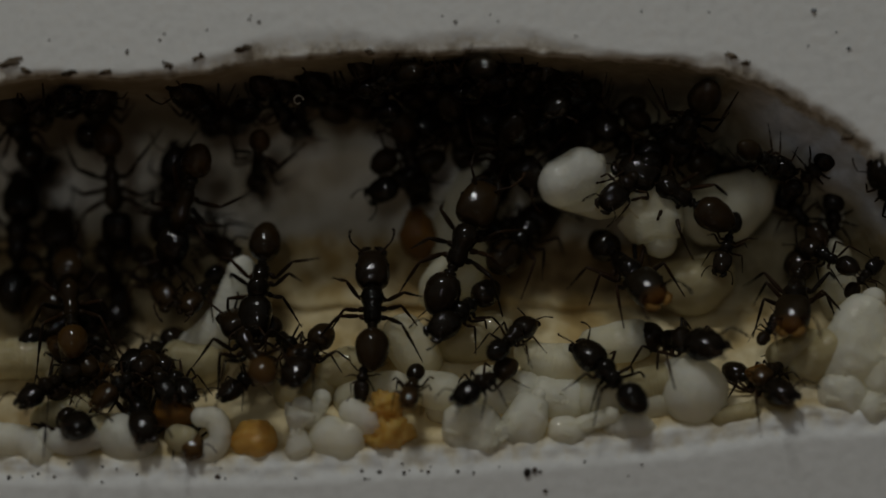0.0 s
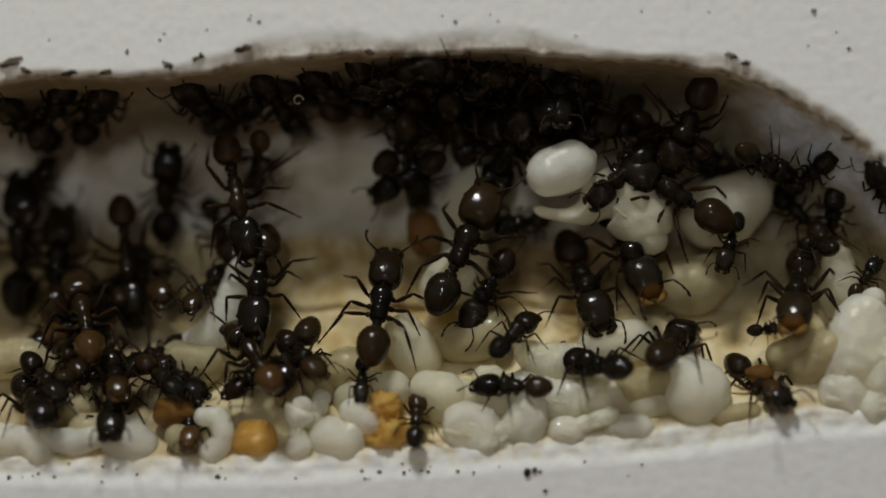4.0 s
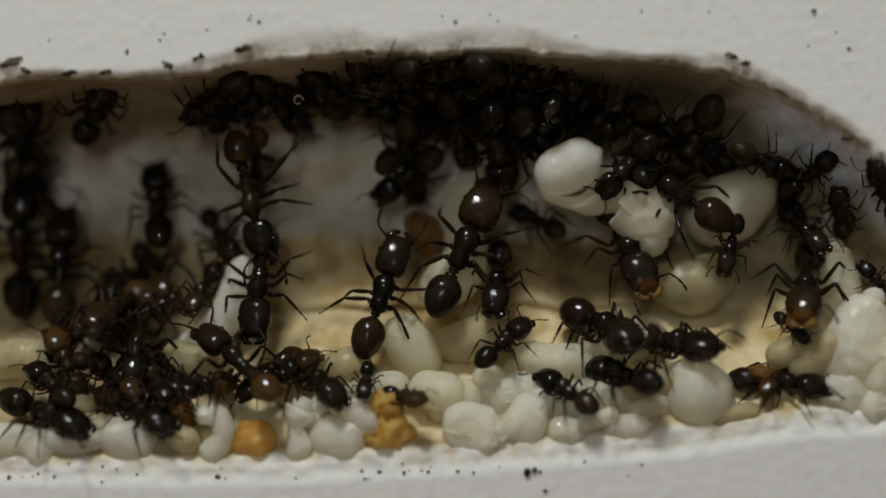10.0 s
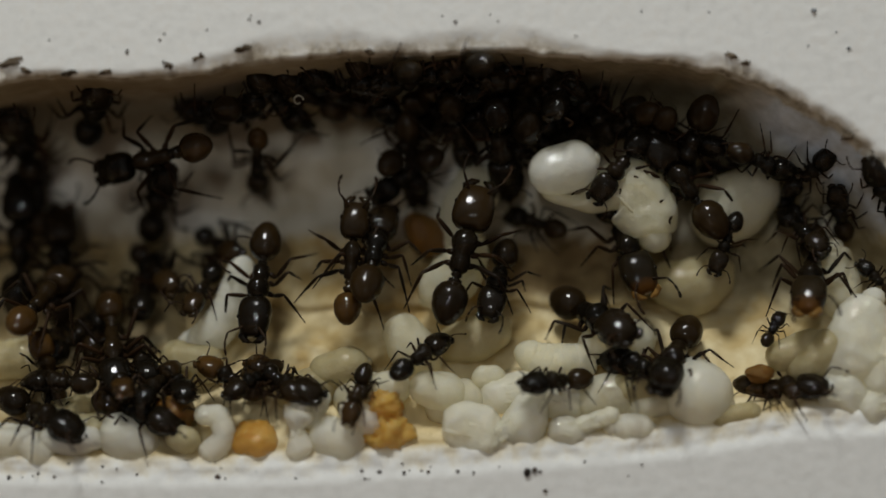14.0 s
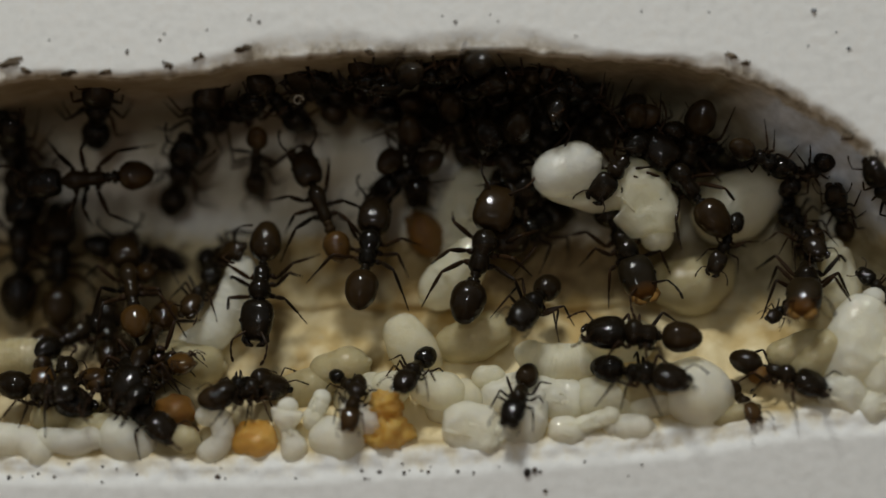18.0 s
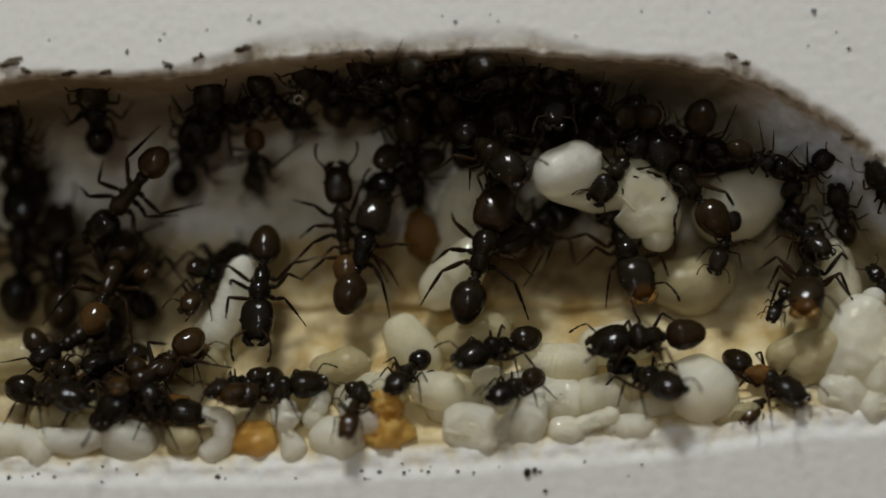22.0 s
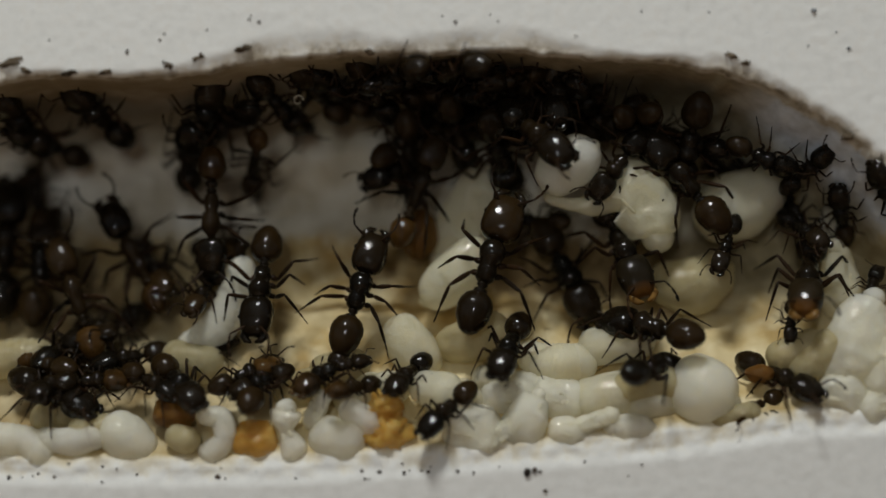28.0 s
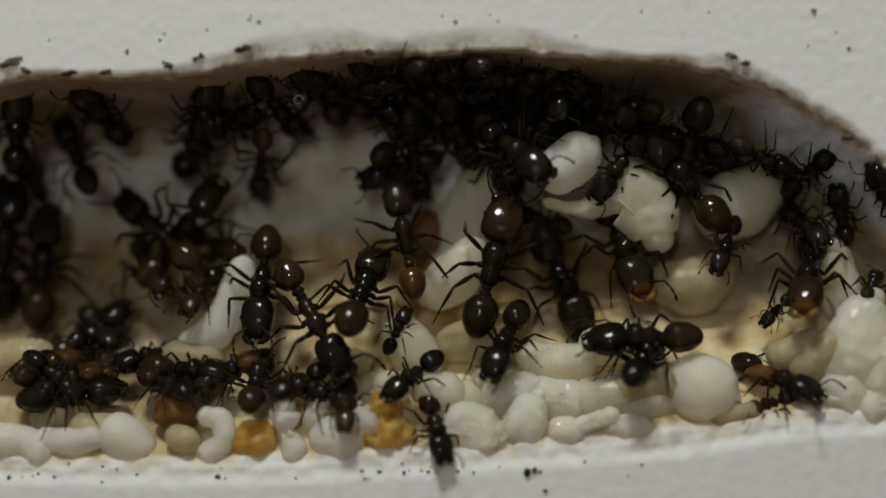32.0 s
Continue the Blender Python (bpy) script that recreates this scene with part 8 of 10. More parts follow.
    walk(COLONY[49], [(0, mm(-2.73, 7.92, 5.51, -90, 30, -180)), (2, mm(-2.68, 7.93, 5.51, -90, 33, -180)), (4, mm(-2.63, 7.72, 5.46, -99, 28, 162)), (6, mm(-2.55, 7.52, 5.53, -103, 28, 154)), (8, mm(-2.51, 7.66, 5.41, -100, 29, 159)), (10, mm(-2.65, 7.59, 5.50, -104, 33, 156)), (12, mm(-2.69, 7.92, 5.56, -90, 31, -180)), (14, mm(-2.73, 7.84, 5.53, -98, 33, 166)), (16, mm(-2.63, 7.86, 5.45, -97, 30, 167)), (18, mm(-2.70, 7.46, 5.54, -104, 27, 152)), (20, mm(-2.58, 7.59, 5.58, -103, 31, 156)), (22, mm(-2.85, 8.08, 5.77, -90, 26, -180)), (24, mm(-2.95, 8.20, 5.93, -90, 19, -180)), (26, mm(-2.95, 8.20, 5.85, -90, 18, -180)), (28, mm(-3.05, 8.20, 6.07, -90, 19, -180)), (30, mm(-3.16, 8.20, 5.98, -90, 16, -180)), (32, mm(-3.17, 8.20, 6.04, -90, 17, -180))])
    stir(COLONY[49], 328, 0.5)
    walk(COLONY[50], [(0, mm(-2.46, 8.36, 6.81, 155, 58, 68)), (2, mm(-2.36, 8.32, 6.74, 157, 57, 71)), (4, mm(-2.36, 8.47, 6.78, 156, 62, 69)), (6, mm(-2.55, 8.28, 6.78, 159, 56, 73)), (8, mm(-2.34, 8.46, 6.78, 161, 62, 73)), (10, mm(-2.47, 8.25, 6.80, 167, 56, 79)), (12, mm(-2.42, 8.48, 6.80, 162, 63, 74)), (14, mm(-2.37, 8.51, 6.84, 162, 64, 74)), (16, mm(-2.35, 8.36, 6.81, 159, 59, 72)), (18, mm(-2.26, 8.28, 6.60, 170, 58, 81)), (20, mm(-2.31, 8.30, 6.68, 169, 58, 81)), (22, mm(-2.49, 8.42, 6.79, 170, 62, 81)), (24, mm(-2.50, 8.36, 6.90, 168, 60, 79)), (26, mm(-2.46, 8.72, 6.97, 155, 69, 66)), (28, mm(-2.53, 8.46, 7.01, 168, 63, 79)), (30, mm(-2.38, 8.48, 7.25, 163, 63, 75)), (32, mm(-2.21, 8.48, 7.23, 162, 63, 74))])
    stir(COLONY[50], 365, 0.5)
    walk(COLONY[51], [(0, mm(1.10, 7.15, 8.74, 151, 43, 70)), (2, mm(1.02, 7.08, 8.66, 155, 41, 73)), (4, mm(1.11, 7.09, 8.85, 153, 41, 71)), (6, mm(1.04, 7.15, 8.78, 153, 43, 71)), (8, mm(1.20, 7.17, 8.77, 150, 43, 69)), (10, mm(1.17, 7.24, 8.80, 152, 46, 69)), (12, mm(1.26, 7.17, 8.77, 154, 44, 71)), (14, mm(1.20, 7.03, 8.71, 154, 39, 73)), (16, mm(1.21, 7.07, 8.80, 156, 41, 74)), (18, mm(1.24, 7.05, 8.84, 152, 39, 72)), (20, mm(1.23, 7.17, 8.84, 154, 44, 71)), (22, mm(1.08, 7.13, 8.74, 153, 42, 71)), (24, mm(1.14, 7.08, 8.85, 148, 39, 68)), (26, mm(1.16, 7.09, 8.64, 153, 41, 72)), (28, mm(1.11, 7.06, 8.67, 154, 40, 73)), (30, mm(1.20, 7.14, 8.85, 146, 41, 66)), (32, mm(1.17, 7.12, 8.80, 149, 41, 68))])
    stir(COLONY[51], 402, 0.5)
    walk(COLONY[52], [(0, mm(4.59, 6.81, 11.15, 173, -46, -79)), (2, mm(4.59, 6.96, 11.08, 172, -46, -78)), (4, mm(4.47, 6.68, 11.23, 172, -46, -78)), (6, mm(4.58, 6.83, 11.13, 172, -47, -78)), (8, mm(4.51, 6.96, 11.11, 169, -45, -73)), (10, mm(4.59, 6.83, 11.15, 169, -46, -72)), (12, mm(4.65, 6.86, 11.07, 169, -50, -74)), (14, mm(4.54, 7.33, 10.94, 172, -44, -79)), (16, mm(4.48, 7.45, 10.84, 171, -46, -78)), (18, mm(4.50, 7.67, 10.74, 170, -45, -78)), (20, mm(4.42, 7.79, 10.71, 172, -43, -80)), (22, mm(4.47, 7.92, 10.66, 175, -41, -84)), (24, mm(4.44, 7.83, 10.63, 173, -47, -82)), (26, mm(4.65, 7.68, 10.72, 176, -45, -85)), (28, mm(4.74, 7.85, 10.61, 174, -46, -83)), (30, mm(4.67, 7.77, 10.69, -178, -44, -93)), (32, mm(4.52, 7.79, 10.82, -171, -40, -103))])
    stir(COLONY[52], 439, 0.5)
    walk(COLONY[53], [(0, mm(7.64, 6.53, 11.13, 175, -54, -85)), (2, mm(7.62, 6.47, 11.13, 178, -58, -90)), (4, mm(7.63, 6.73, 11.03, 176, -55, -87)), (6, mm(7.69, 6.41, 11.19, 174, -52, -83)), (8, mm(7.70, 6.54, 11.12, 176, -54, -86)), (10, mm(7.78, 6.48, 11.10, 174, -58, -84)), (12, mm(7.89, 6.72, 11.06, 176, -50, -86)), (14, mm(7.82, 6.70, 11.05, 178, -54, -89)), (16, mm(7.75, 6.52, 11.13, 176, -54, -86)), (18, mm(7.75, 6.41, 11.18, 176, -53, -87)), (20, mm(7.75, 6.67, 11.04, 177, -56, -88)), (22, mm(7.78, 6.71, 11.09, 173, -49, -80)), (24, mm(7.90, 6.52, 11.07, 174, -58, -83)), (26, mm(7.83, 6.41, 11.18, 176, -52, -86)), (28, mm(7.97, 7.00, 10.92, 173, -51, -81)), (30, mm(7.89, 6.94, 10.96, 174, -51, -83)), (32, mm(7.87, 6.78, 11.04, 174, -50, -82))])
    stir(COLONY[53], 476, 0.5)
    walk(COLONY[54], [(0, mm(13.80, 6.80, 7.77, -90, -39, 180)), (2, mm(13.87, 6.09, 8.33, -79, -24, 154)), (4, mm(13.63, 5.75, 8.98, -99, -2, -143)), (6, mm(13.79, 5.77, 9.59, -128, 15, 142)), (8, mm(13.66, 5.72, 9.43, -122, 14, 140)), (10, mm(13.65, 5.57, 9.42, -128, 16, 133)), (12, mm(13.65, 5.76, 9.44, -124, 18, 141)), (14, mm(13.56, 5.61, 9.26, -122, 18, 134)), (16, mm(13.62, 5.49, 9.08, -120, 17, 129)), (18, mm(13.59, 5.55, 9.06, -118, 18, 131)), (20, mm(13.66, 5.57, 8.95, -118, 21, 131)), (22, mm(13.76, 5.49, 9.06, -121, 17, 128)), (24, mm(13.87, 5.49, 9.26, -125, 15, 129)), (26, mm(13.80, 5.49, 9.29, -126, 13, 128)), (28, mm(13.80, 5.49, 9.51, -133, 11, 127)), (30, mm(13.95, 5.49, 9.60, -134, 9, 130)), (32, mm(13.86, 5.49, 9.78, -141, 9, 129))])
    stir(COLONY[54], 513, 0.5)
    walk(COLONY[55], [(0, mm(0.86, 2.47, 12.81, -168, 2, 140)), (2, mm(0.94, 2.26, 12.83, -168, 3, 139)), (4, mm(0.79, 2.60, 12.77, -166, 1, -138)), (6, mm(0.93, 2.03, 12.87, -168, 4, 138)), (8, mm(0.78, 2.27, 12.81, -169, 4, 136)), (10, mm(0.80, 2.11, 12.86, -169, 2, 133)), (12, mm(0.86, 2.05, 12.85, -169, 7, 138)), (14, mm(0.78, 2.04, 12.86, -168, 5, 139)), (16, mm(0.75, 2.06, 12.86, -169, 5, 136)), (18, mm(0.71, 2.04, 12.85, -169, 6, 137)), (20, mm(0.72, 2.06, 12.87, -169, 6, 136)), (22, mm(0.68, 2.26, 12.87, -167, 3, 145)), (24, mm(0.71, 2.49, 12.80, -168, 3, 141)), (26, mm(0.63, 2.26, 12.83, -168, 2, 140)), (28, mm(0.56, 2.05, 12.84, -168, 3, 138)), (30, mm(0.57, 2.41, 12.83, -165, 0, -144)), (32, mm(0.55, 2.54, 12.81, -167, 2, 144))])
    stir(COLONY[55], 550, 0.5)
    walk(COLONY[56], [(0, mm(4.88, 6.03, 7.51, 90, 52, 0)), (1.5, mm(5.38, 5.10, 8.58, -155, 30, 103)), (3, mm(5.90, 5.44, 9.67, -106, 7, 149)), (4.7, mm(5.19, 5.16, 8.97, -115, 23, 130)), (6.3, mm(4.54, 5.13, 8.28, -164, 42, 101)), (8, mm(3.82, 5.88, 7.60, 150, 76, 61)), (10, mm(4.00, 5.52, 7.52, 160, 61, 73)), (12, mm(4.13, 5.36, 7.63, 172, 55, 84)), (14, mm(4.22, 5.31, 7.67, 166, 52, 79)), (15.5, mm(4.69, 5.41, 7.00, 148, 53, 63)), (17, mm(5.18, 5.77, 6.23, 113, 52, 28)), (19, mm(4.34, 5.73, 6.55, 122, 58, 37)), (20, mm(4.55, 5.56, 7.37, 141, 58, 55)), (22, mm(3.15, 2.60, 7.15, 56, 34, -40)), (22.6, mm(4.37, 2.60, 6.83, 56, 34, -40)), (23, mm(4.99, 2.60, 7.24, 56, 34, -40)), (23.5, mm(5.80, 2.60, 7.64, 56, 34, -40)), (24, mm(6.05, 2.60, 8.01, 56, 34, -40)), (25, mm(5.85, 2.60, 7.52, 56, 34, -40)), (27.6, mm(6.50, 2.60, 8.54, 56, 34, -40)), (28.5, mm(6.58, 2.60, 8.18, 56, 34, -40)), (29.5, mm(5.93, 2.60, 7.40, 56, 34, -40)), (30.5, mm(5.60, 2.60, 7.19, 56, 34, -40)), (31.5, mm(5.27, 2.60, 7.15, 56, 34, -40)), (32, mm(4.99, 2.60, 7.28, 56, 34, -40))])
    stir(COLONY[56], 587, 0.5)
    walk(COLONY[57], [(0, mm(4.49, 6.80, 6.71, -157, 39, 105)), (2, mm(4.55, 6.79, 6.99, -157, 37, 104)), (4, mm(4.75, 6.79, 7.07, -154, 36, 106)), (6, mm(4.85, 6.79, 7.39, -157, 38, 105)), (8, mm(4.91, 6.79, 7.66, -155, 34, 105)), (10, mm(5.09, 6.79, 7.45, -155, 36, 105)), (12, mm(5.27, 6.79, 7.12, -153, 37, 107)), (14, mm(5.46, 6.79, 6.90, -155, 37, 106)), (16, mm(5.54, 6.79, 6.60, -156, 38, 105)), (18, mm(5.14, 6.79, 6.81, -168, 39, 97)), (20, mm(4.85, 6.79, 7.01, -177, 37, 92)), (22, mm(4.51, 6.79, 7.09, 175, 39, 87)), (24, mm(4.06, 6.79, 7.24, 163, 35, 80)), (26, mm(4.02, 6.79, 7.29, 160, 35, 78)), (28, mm(4.19, 6.79, 7.15, 154, 35, 75)), (30, mm(4.18, 6.79, 7.01, 154, 38, 74)), (32, mm(4.06, 6.79, 7.03, 149, 37, 70))])
    stir(COLONY[57], 624, 0.5)
    walk(COLONY[58], [(0, mm(17.28, 5.99, 6.77, -93, -12, -166)), (2, mm(16.95, 5.74, 7.10, -92, -2, -157)), (4, mm(16.99, 5.85, 7.36, -93, 1, 161)), (6, mm(16.78, 5.41, 7.62, -100, 6, 144)), (8, mm(16.73, 5.73, 7.95, -107, 21, 155)), (10, mm(16.50, 5.64, 8.22, -113, 25, 151)), (12, mm(15.97, 5.26, 8.19, -123, 26, 131)), (14, mm(15.51, 5.13, 8.44, -145, 31, 113)), (16, mm(15.12, 5.13, 8.44, -173, 33, 94)), (18, mm(14.65, 5.13, 8.49, 152, 37, 71)), (20, mm(14.26, 5.30, 8.57, 126, 33, 51)), (22, mm(14.30, 5.23, 8.50, 130, 33, 56)), (24, mm(14.25, 5.22, 8.71, 134, 34, 57)), (26, mm(14.30, 5.29, 8.65, 125, 32, 50)), (28, mm(14.18, 5.20, 8.60, 130, 31, 56)), (30, mm(14.36, 5.19, 8.65, 133, 32, 58)), (32, mm(14.35, 5.20, 8.61, 130, 32, 56))])
    stir(COLONY[58], 735, 0.5)
    walk(COLONY[59], [(0, mm(18.29, 6.41, 7.53, 115, 24, 15)), (2, mm(18.37, 6.73, 7.70, 112, 22, 1)), (4, mm(18.32, 6.12, 7.60, 124, 23, 26)), (6, mm(18.41, 5.91, 7.92, 134, 21, 27)), (8, mm(18.35, 6.09, 7.96, 129, 22, 21)), (10, mm(18.49, 5.81, 8.07, 137, 21, 25)), (12, mm(18.45, 5.64, 8.07, 141, 18, 33)), (14, mm(18.42, 5.67, 8.01, 118, 15, -34)), (16, mm(18.58, 5.63, 7.96, 119, 15, -33)), (18, mm(18.55, 5.61, 8.02, 142, 20, 34)), (20, mm(18.54, 6.01, 7.99, 132, 22, 19)), (22, mm(18.56, 5.81, 7.91, 117, 17, -28)), (24, mm(18.64, 5.93, 7.99, 121, 16, -19)), (26, mm(18.72, 5.63, 8.00, 121, 16, -28)), (28, mm(18.62, 5.89, 7.87, 118, 15, -24)), (30, mm(18.57, 5.63, 7.92, 119, 12, -34)), (32, mm(18.70, 5.66, 7.90, 119, 17, -31))])
    stir(COLONY[59], 772, 0.5)
    walk(COLONY[60], [(0, mm(26.69, 6.72, 2.47, -43, -43, 136)), (2, mm(26.59, 6.62, 2.40, -42, -42, 134)), (4, mm(26.73, 6.74, 2.51, -46, -40, 139)), (6, mm(26.76, 7.05, 2.68, -55, -45, 148)), (8, mm(26.73, 6.91, 2.58, -48, -47, 141)), (10, mm(26.67, 6.95, 2.56, -45, -53, 139)), (12, mm(26.48, 6.76, 2.55, -43, -44, 136)), (14, mm(26.57, 6.66, 2.42, -42, -43, 134)), (16, mm(26.53, 6.67, 2.47, -41, -43, 133)), (18, mm(26.51, 6.48, 2.32, -35, -42, 126)), (20, mm(26.58, 6.78, 2.44, -44, -47, 137)), (22, mm(26.45, 6.62, 2.49, -39, -42, 130)), (24, mm(26.57, 6.59, 2.36, -42, -41, 133)), (26, mm(26.56, 6.54, 2.51, -37, -38, 128)), (28, mm(26.51, 6.76, 2.48, -43, -46, 136)), (30, mm(26.49, 6.59, 2.42, -39, -42, 130)), (32, mm(26.51, 6.58, 2.49, -39, -39, 130))])
    stir(COLONY[60], 884, 0.5)
    walk(COLONY[61], [(0, mm(20.82, 3.94, 0.45, -35, 61, -130)), (2, mm(20.91, 4.19, 0.47, -45, 71, -142)), (4, mm(21.02, 3.87, 0.57, -31, 56, -126)), (6, mm(20.95, 3.91, 0.62, -31, 57, -126)), (8, mm(21.05, 3.82, 0.52, -27, 57, -122)), (10, mm(21.05, 3.81, 0.38, -30, 59, -125)), (12, mm(20.92, 4.18, 0.46, -55, 64, -153)), (14, mm(20.75, 4.12, 0.49, -49, 61, -147)), (16, mm(20.73, 4.04, 0.46, -44, 61, -141)), (18, mm(20.79, 4.47, 0.44, -57, 61, -155)), (20, mm(20.67, 3.89, 0.39, -36, 58, -132)), (22, mm(20.67, 4.07, 0.55, -43, 60, -139)), (24, mm(20.57, 3.84, 0.39, -35, 56, -131)), (26, mm(20.71, 3.99, 0.35, -45, 61, -142)), (28, mm(20.75, 3.85, 0.41, -36, 56, -131)), (30, mm(20.70, 3.90, 0.31, -37, 62, -132)), (32, mm(20.69, 3.79, 0.35, -35, 54, -130))])
    stir(COLONY[61], 292, 0.5)
    walk(COLONY[62], [(0, mm(-0.28, 9.16, 10.83, 143, 10, 43)), (2, mm(-0.41, 9.14, 10.78, 142, 8, 44)), (4, mm(-0.24, 9.23, 10.63, 135, 9, 41)), (6, mm(-0.29, 9.22, 10.71, 138, 8, 41)), (8, mm(-0.32, 9.25, 10.76, 139, 9, 40)), (10, mm(-0.41, 9.22, 10.68, 139, 13, 42)), (12, mm(-0.42, 9.13, 10.61, 137, 8, 45)), (14, mm(-0.37, 9.02, 10.49, 136, 10, 50)), (16, mm(-0.39, 9.10, 10.60, 138, 10, 47)), (18, mm(-0.46, 9.13, 10.56, 134, 8, 45)), (20, mm(-0.37, 9.10, 10.78, 144, 10, 46)), (22, mm(-0.16, 9.17, 10.61, 136, 10, 44)), (24, mm(-0.23, 9.04, 10.80, 146, 11, 48)), (26, mm(-0.21, 9.18, 10.80, 141, 7, 42)), (28, mm(-0.13, 9.21, 10.91, 145, 10, 40)), (30, mm(-0.14, 9.05, 10.88, 145, 5, 46)), (32, mm(-0.06, 9.10, 10.93, 146, 7, 43))])
    stir(COLONY[62], 809, 0.5)
    walk(COLONY[63], [(0, mm(10.43, 9.55, 9.99, -160, 43, 110)), (2, mm(10.45, 9.49, 9.95, -157, 39, 112)), (4, mm(10.28, 9.52, 9.96, -156, 40, 113)), (6, mm(10.31, 9.57, 9.72, -151, 41, 115)), (8, mm(10.38, 9.57, 9.77, -151, 41, 115)), (10, mm(10.55, 9.60, 9.68, -147, 41, 118)), (12, mm(10.48, 9.59, 9.65, -144, 39, 120)), (14, mm(10.57, 9.59, 9.63, -142, 39, 121)), (16, mm(10.43, 9.64, 9.68, -141, 39, 123)), (18, mm(10.43, 9.63, 9.69, -147, 42, 119)), (20, mm(10.41, 9.55, 9.64, -143, 37, 120)), (22, mm(10.42, 9.64, 9.76, -146, 42, 120)), (24, mm(10.40, 9.68, 9.73, -141, 41, 124)), (26, mm(10.39, 9.59, 9.62, -142, 39, 121)), (28, mm(10.50, 9.77, 9.60, -141, 45, 124)), (30, mm(10.31, 9.70, 9.46, -141, 43, 122)), (32, mm(10.33, 9.68, 9.57, -143, 43, 121))])
    stir(COLONY[63], 846, 0.5)
    walk(COLONY[64], [(0, mm(-4.98, 5.43, 11.76, 168, 43, 55)), (2, mm(-5.11, 5.28, 11.84, 169, 41, 56)), (4, mm(-5.05, 5.60, 11.79, 168, 38, 55)), (6, mm(-5.09, 5.60, 11.76, 169, 38, 60)), (8, mm(-5.06, 5.75, 11.67, 169, 39, 60)), (10, mm(-5.17, 5.63, 11.74, 169, 38, 60)), (12, mm(-4.94, 5.29, 11.90, 170, 37, 60)), (14, mm(-5.12, 5.41, 11.82, 169, 39, 58)), (16, mm(-5.09, 5.63, 11.78, 170, 36, 62)), (18, mm(-5.02, 5.82, 11.76, 170, 34, 63)), (20, mm(-5.03, 5.77, 11.70, 171, 37, 65)), (22, mm(-5.04, 5.50, 11.80, 169, 39, 58)), (24, mm(-4.93, 5.43, 11.85, 170, 38, 58)), (26, mm(-5.13, 5.65, 11.76, 169, 38, 59)), (28, mm(-5.11, 5.62, 11.76, 169, 38, 59)), (30, mm(-5.13, 5.67, 11.73, 168, 39, 57)), (32, mm(-4.98, 5.43, 11.76, 168, 43, 55))])
    stir(COLONY[64], 921, 0.5)
    walk(COLONY[65], [(0, mm(2.40, 8.18, 10.10, -109, 31, 164)), (2, mm(2.52, 8.21, 10.14, -109, 29, 165)), (4, mm(2.48, 8.60, 10.08, -101, 31, 176)), (6, mm(2.44, 7.83, 10.15, -118, 27, 150)), (8, mm(2.59, 7.93, 10.13, -116, 28, 154)), (10, mm(2.48, 7.87, 10.05, -115, 29, 151)), (12, mm(2.66, 8.23, 10.05, -106, 29, 166)), (14, mm(2.54, 7.68, 10.07, -118, 23, 145)), (16, mm(2.61, 7.92, 10.08, -113, 24, 155)), (18, mm(2.52, 8.04, 10.04, -110, 28, 158)), (20, mm(2.43, 7.82, 10.12, -116, 24, 151)), (22, mm(2.54, 8.01, 10.20, -115, 25, 158)), (24, mm(2.38, 7.99, 9.95, -110, 29, 156)), (26, mm(2.35, 8.01, 10.11, -114, 29, 157)), (28, mm(2.41, 8.06, 10.02, -109, 26, 160)), (30, mm(2.42, 8.60, 10.21, -106, 31, 174)), (32, mm(2.40, 8.18, 10.10, -109, 31, 164))])
    stir(COLONY[65], 958, 0.5)
    walk(COLONY[66], [(0, mm(4.76, 8.45, 10.55, 140, 36, 43)), (2, mm(4.70, 8.46, 10.43, 136, 36, 42)), (4, mm(4.75, 8.47, 10.58, 140, 36, 42)), (6, mm(4.77, 8.34, 10.48, 140, 33, 45)), (8, mm(4.71, 8.22, 10.40, 144, 34, 52)), (10, mm(4.77, 8.31, 10.47, 145, 38, 52)), (12, mm(4.87, 8.47, 10.38, 139, 41, 46)), (14, mm(4.76, 8.17, 10.34, 143, 32, 53)), (16, mm(4.75, 8.29, 10.32, 141, 36, 51)), (18, mm(4.79, 8.34, 10.36, 142, 39, 50)), (20, mm(4.91, 8.33, 10.38, 142, 38, 50)), (22, mm(4.90, 8.25, 10.50, 144, 33, 50)), (24, mm(4.85, 8.37, 10.48, 144, 39, 49)), (26, mm(4.87, 8.22, 10.52, 147, 34, 53)), (28, mm(4.92, 8.29, 10.62, 145, 32, 47)), (30, mm(4.99, 8.28, 10.52, 145, 35, 50)), (32, mm(5.08, 8.28, 10.64, 147, 33, 49))])
    stir(COLONY[66], 995, 0.5)
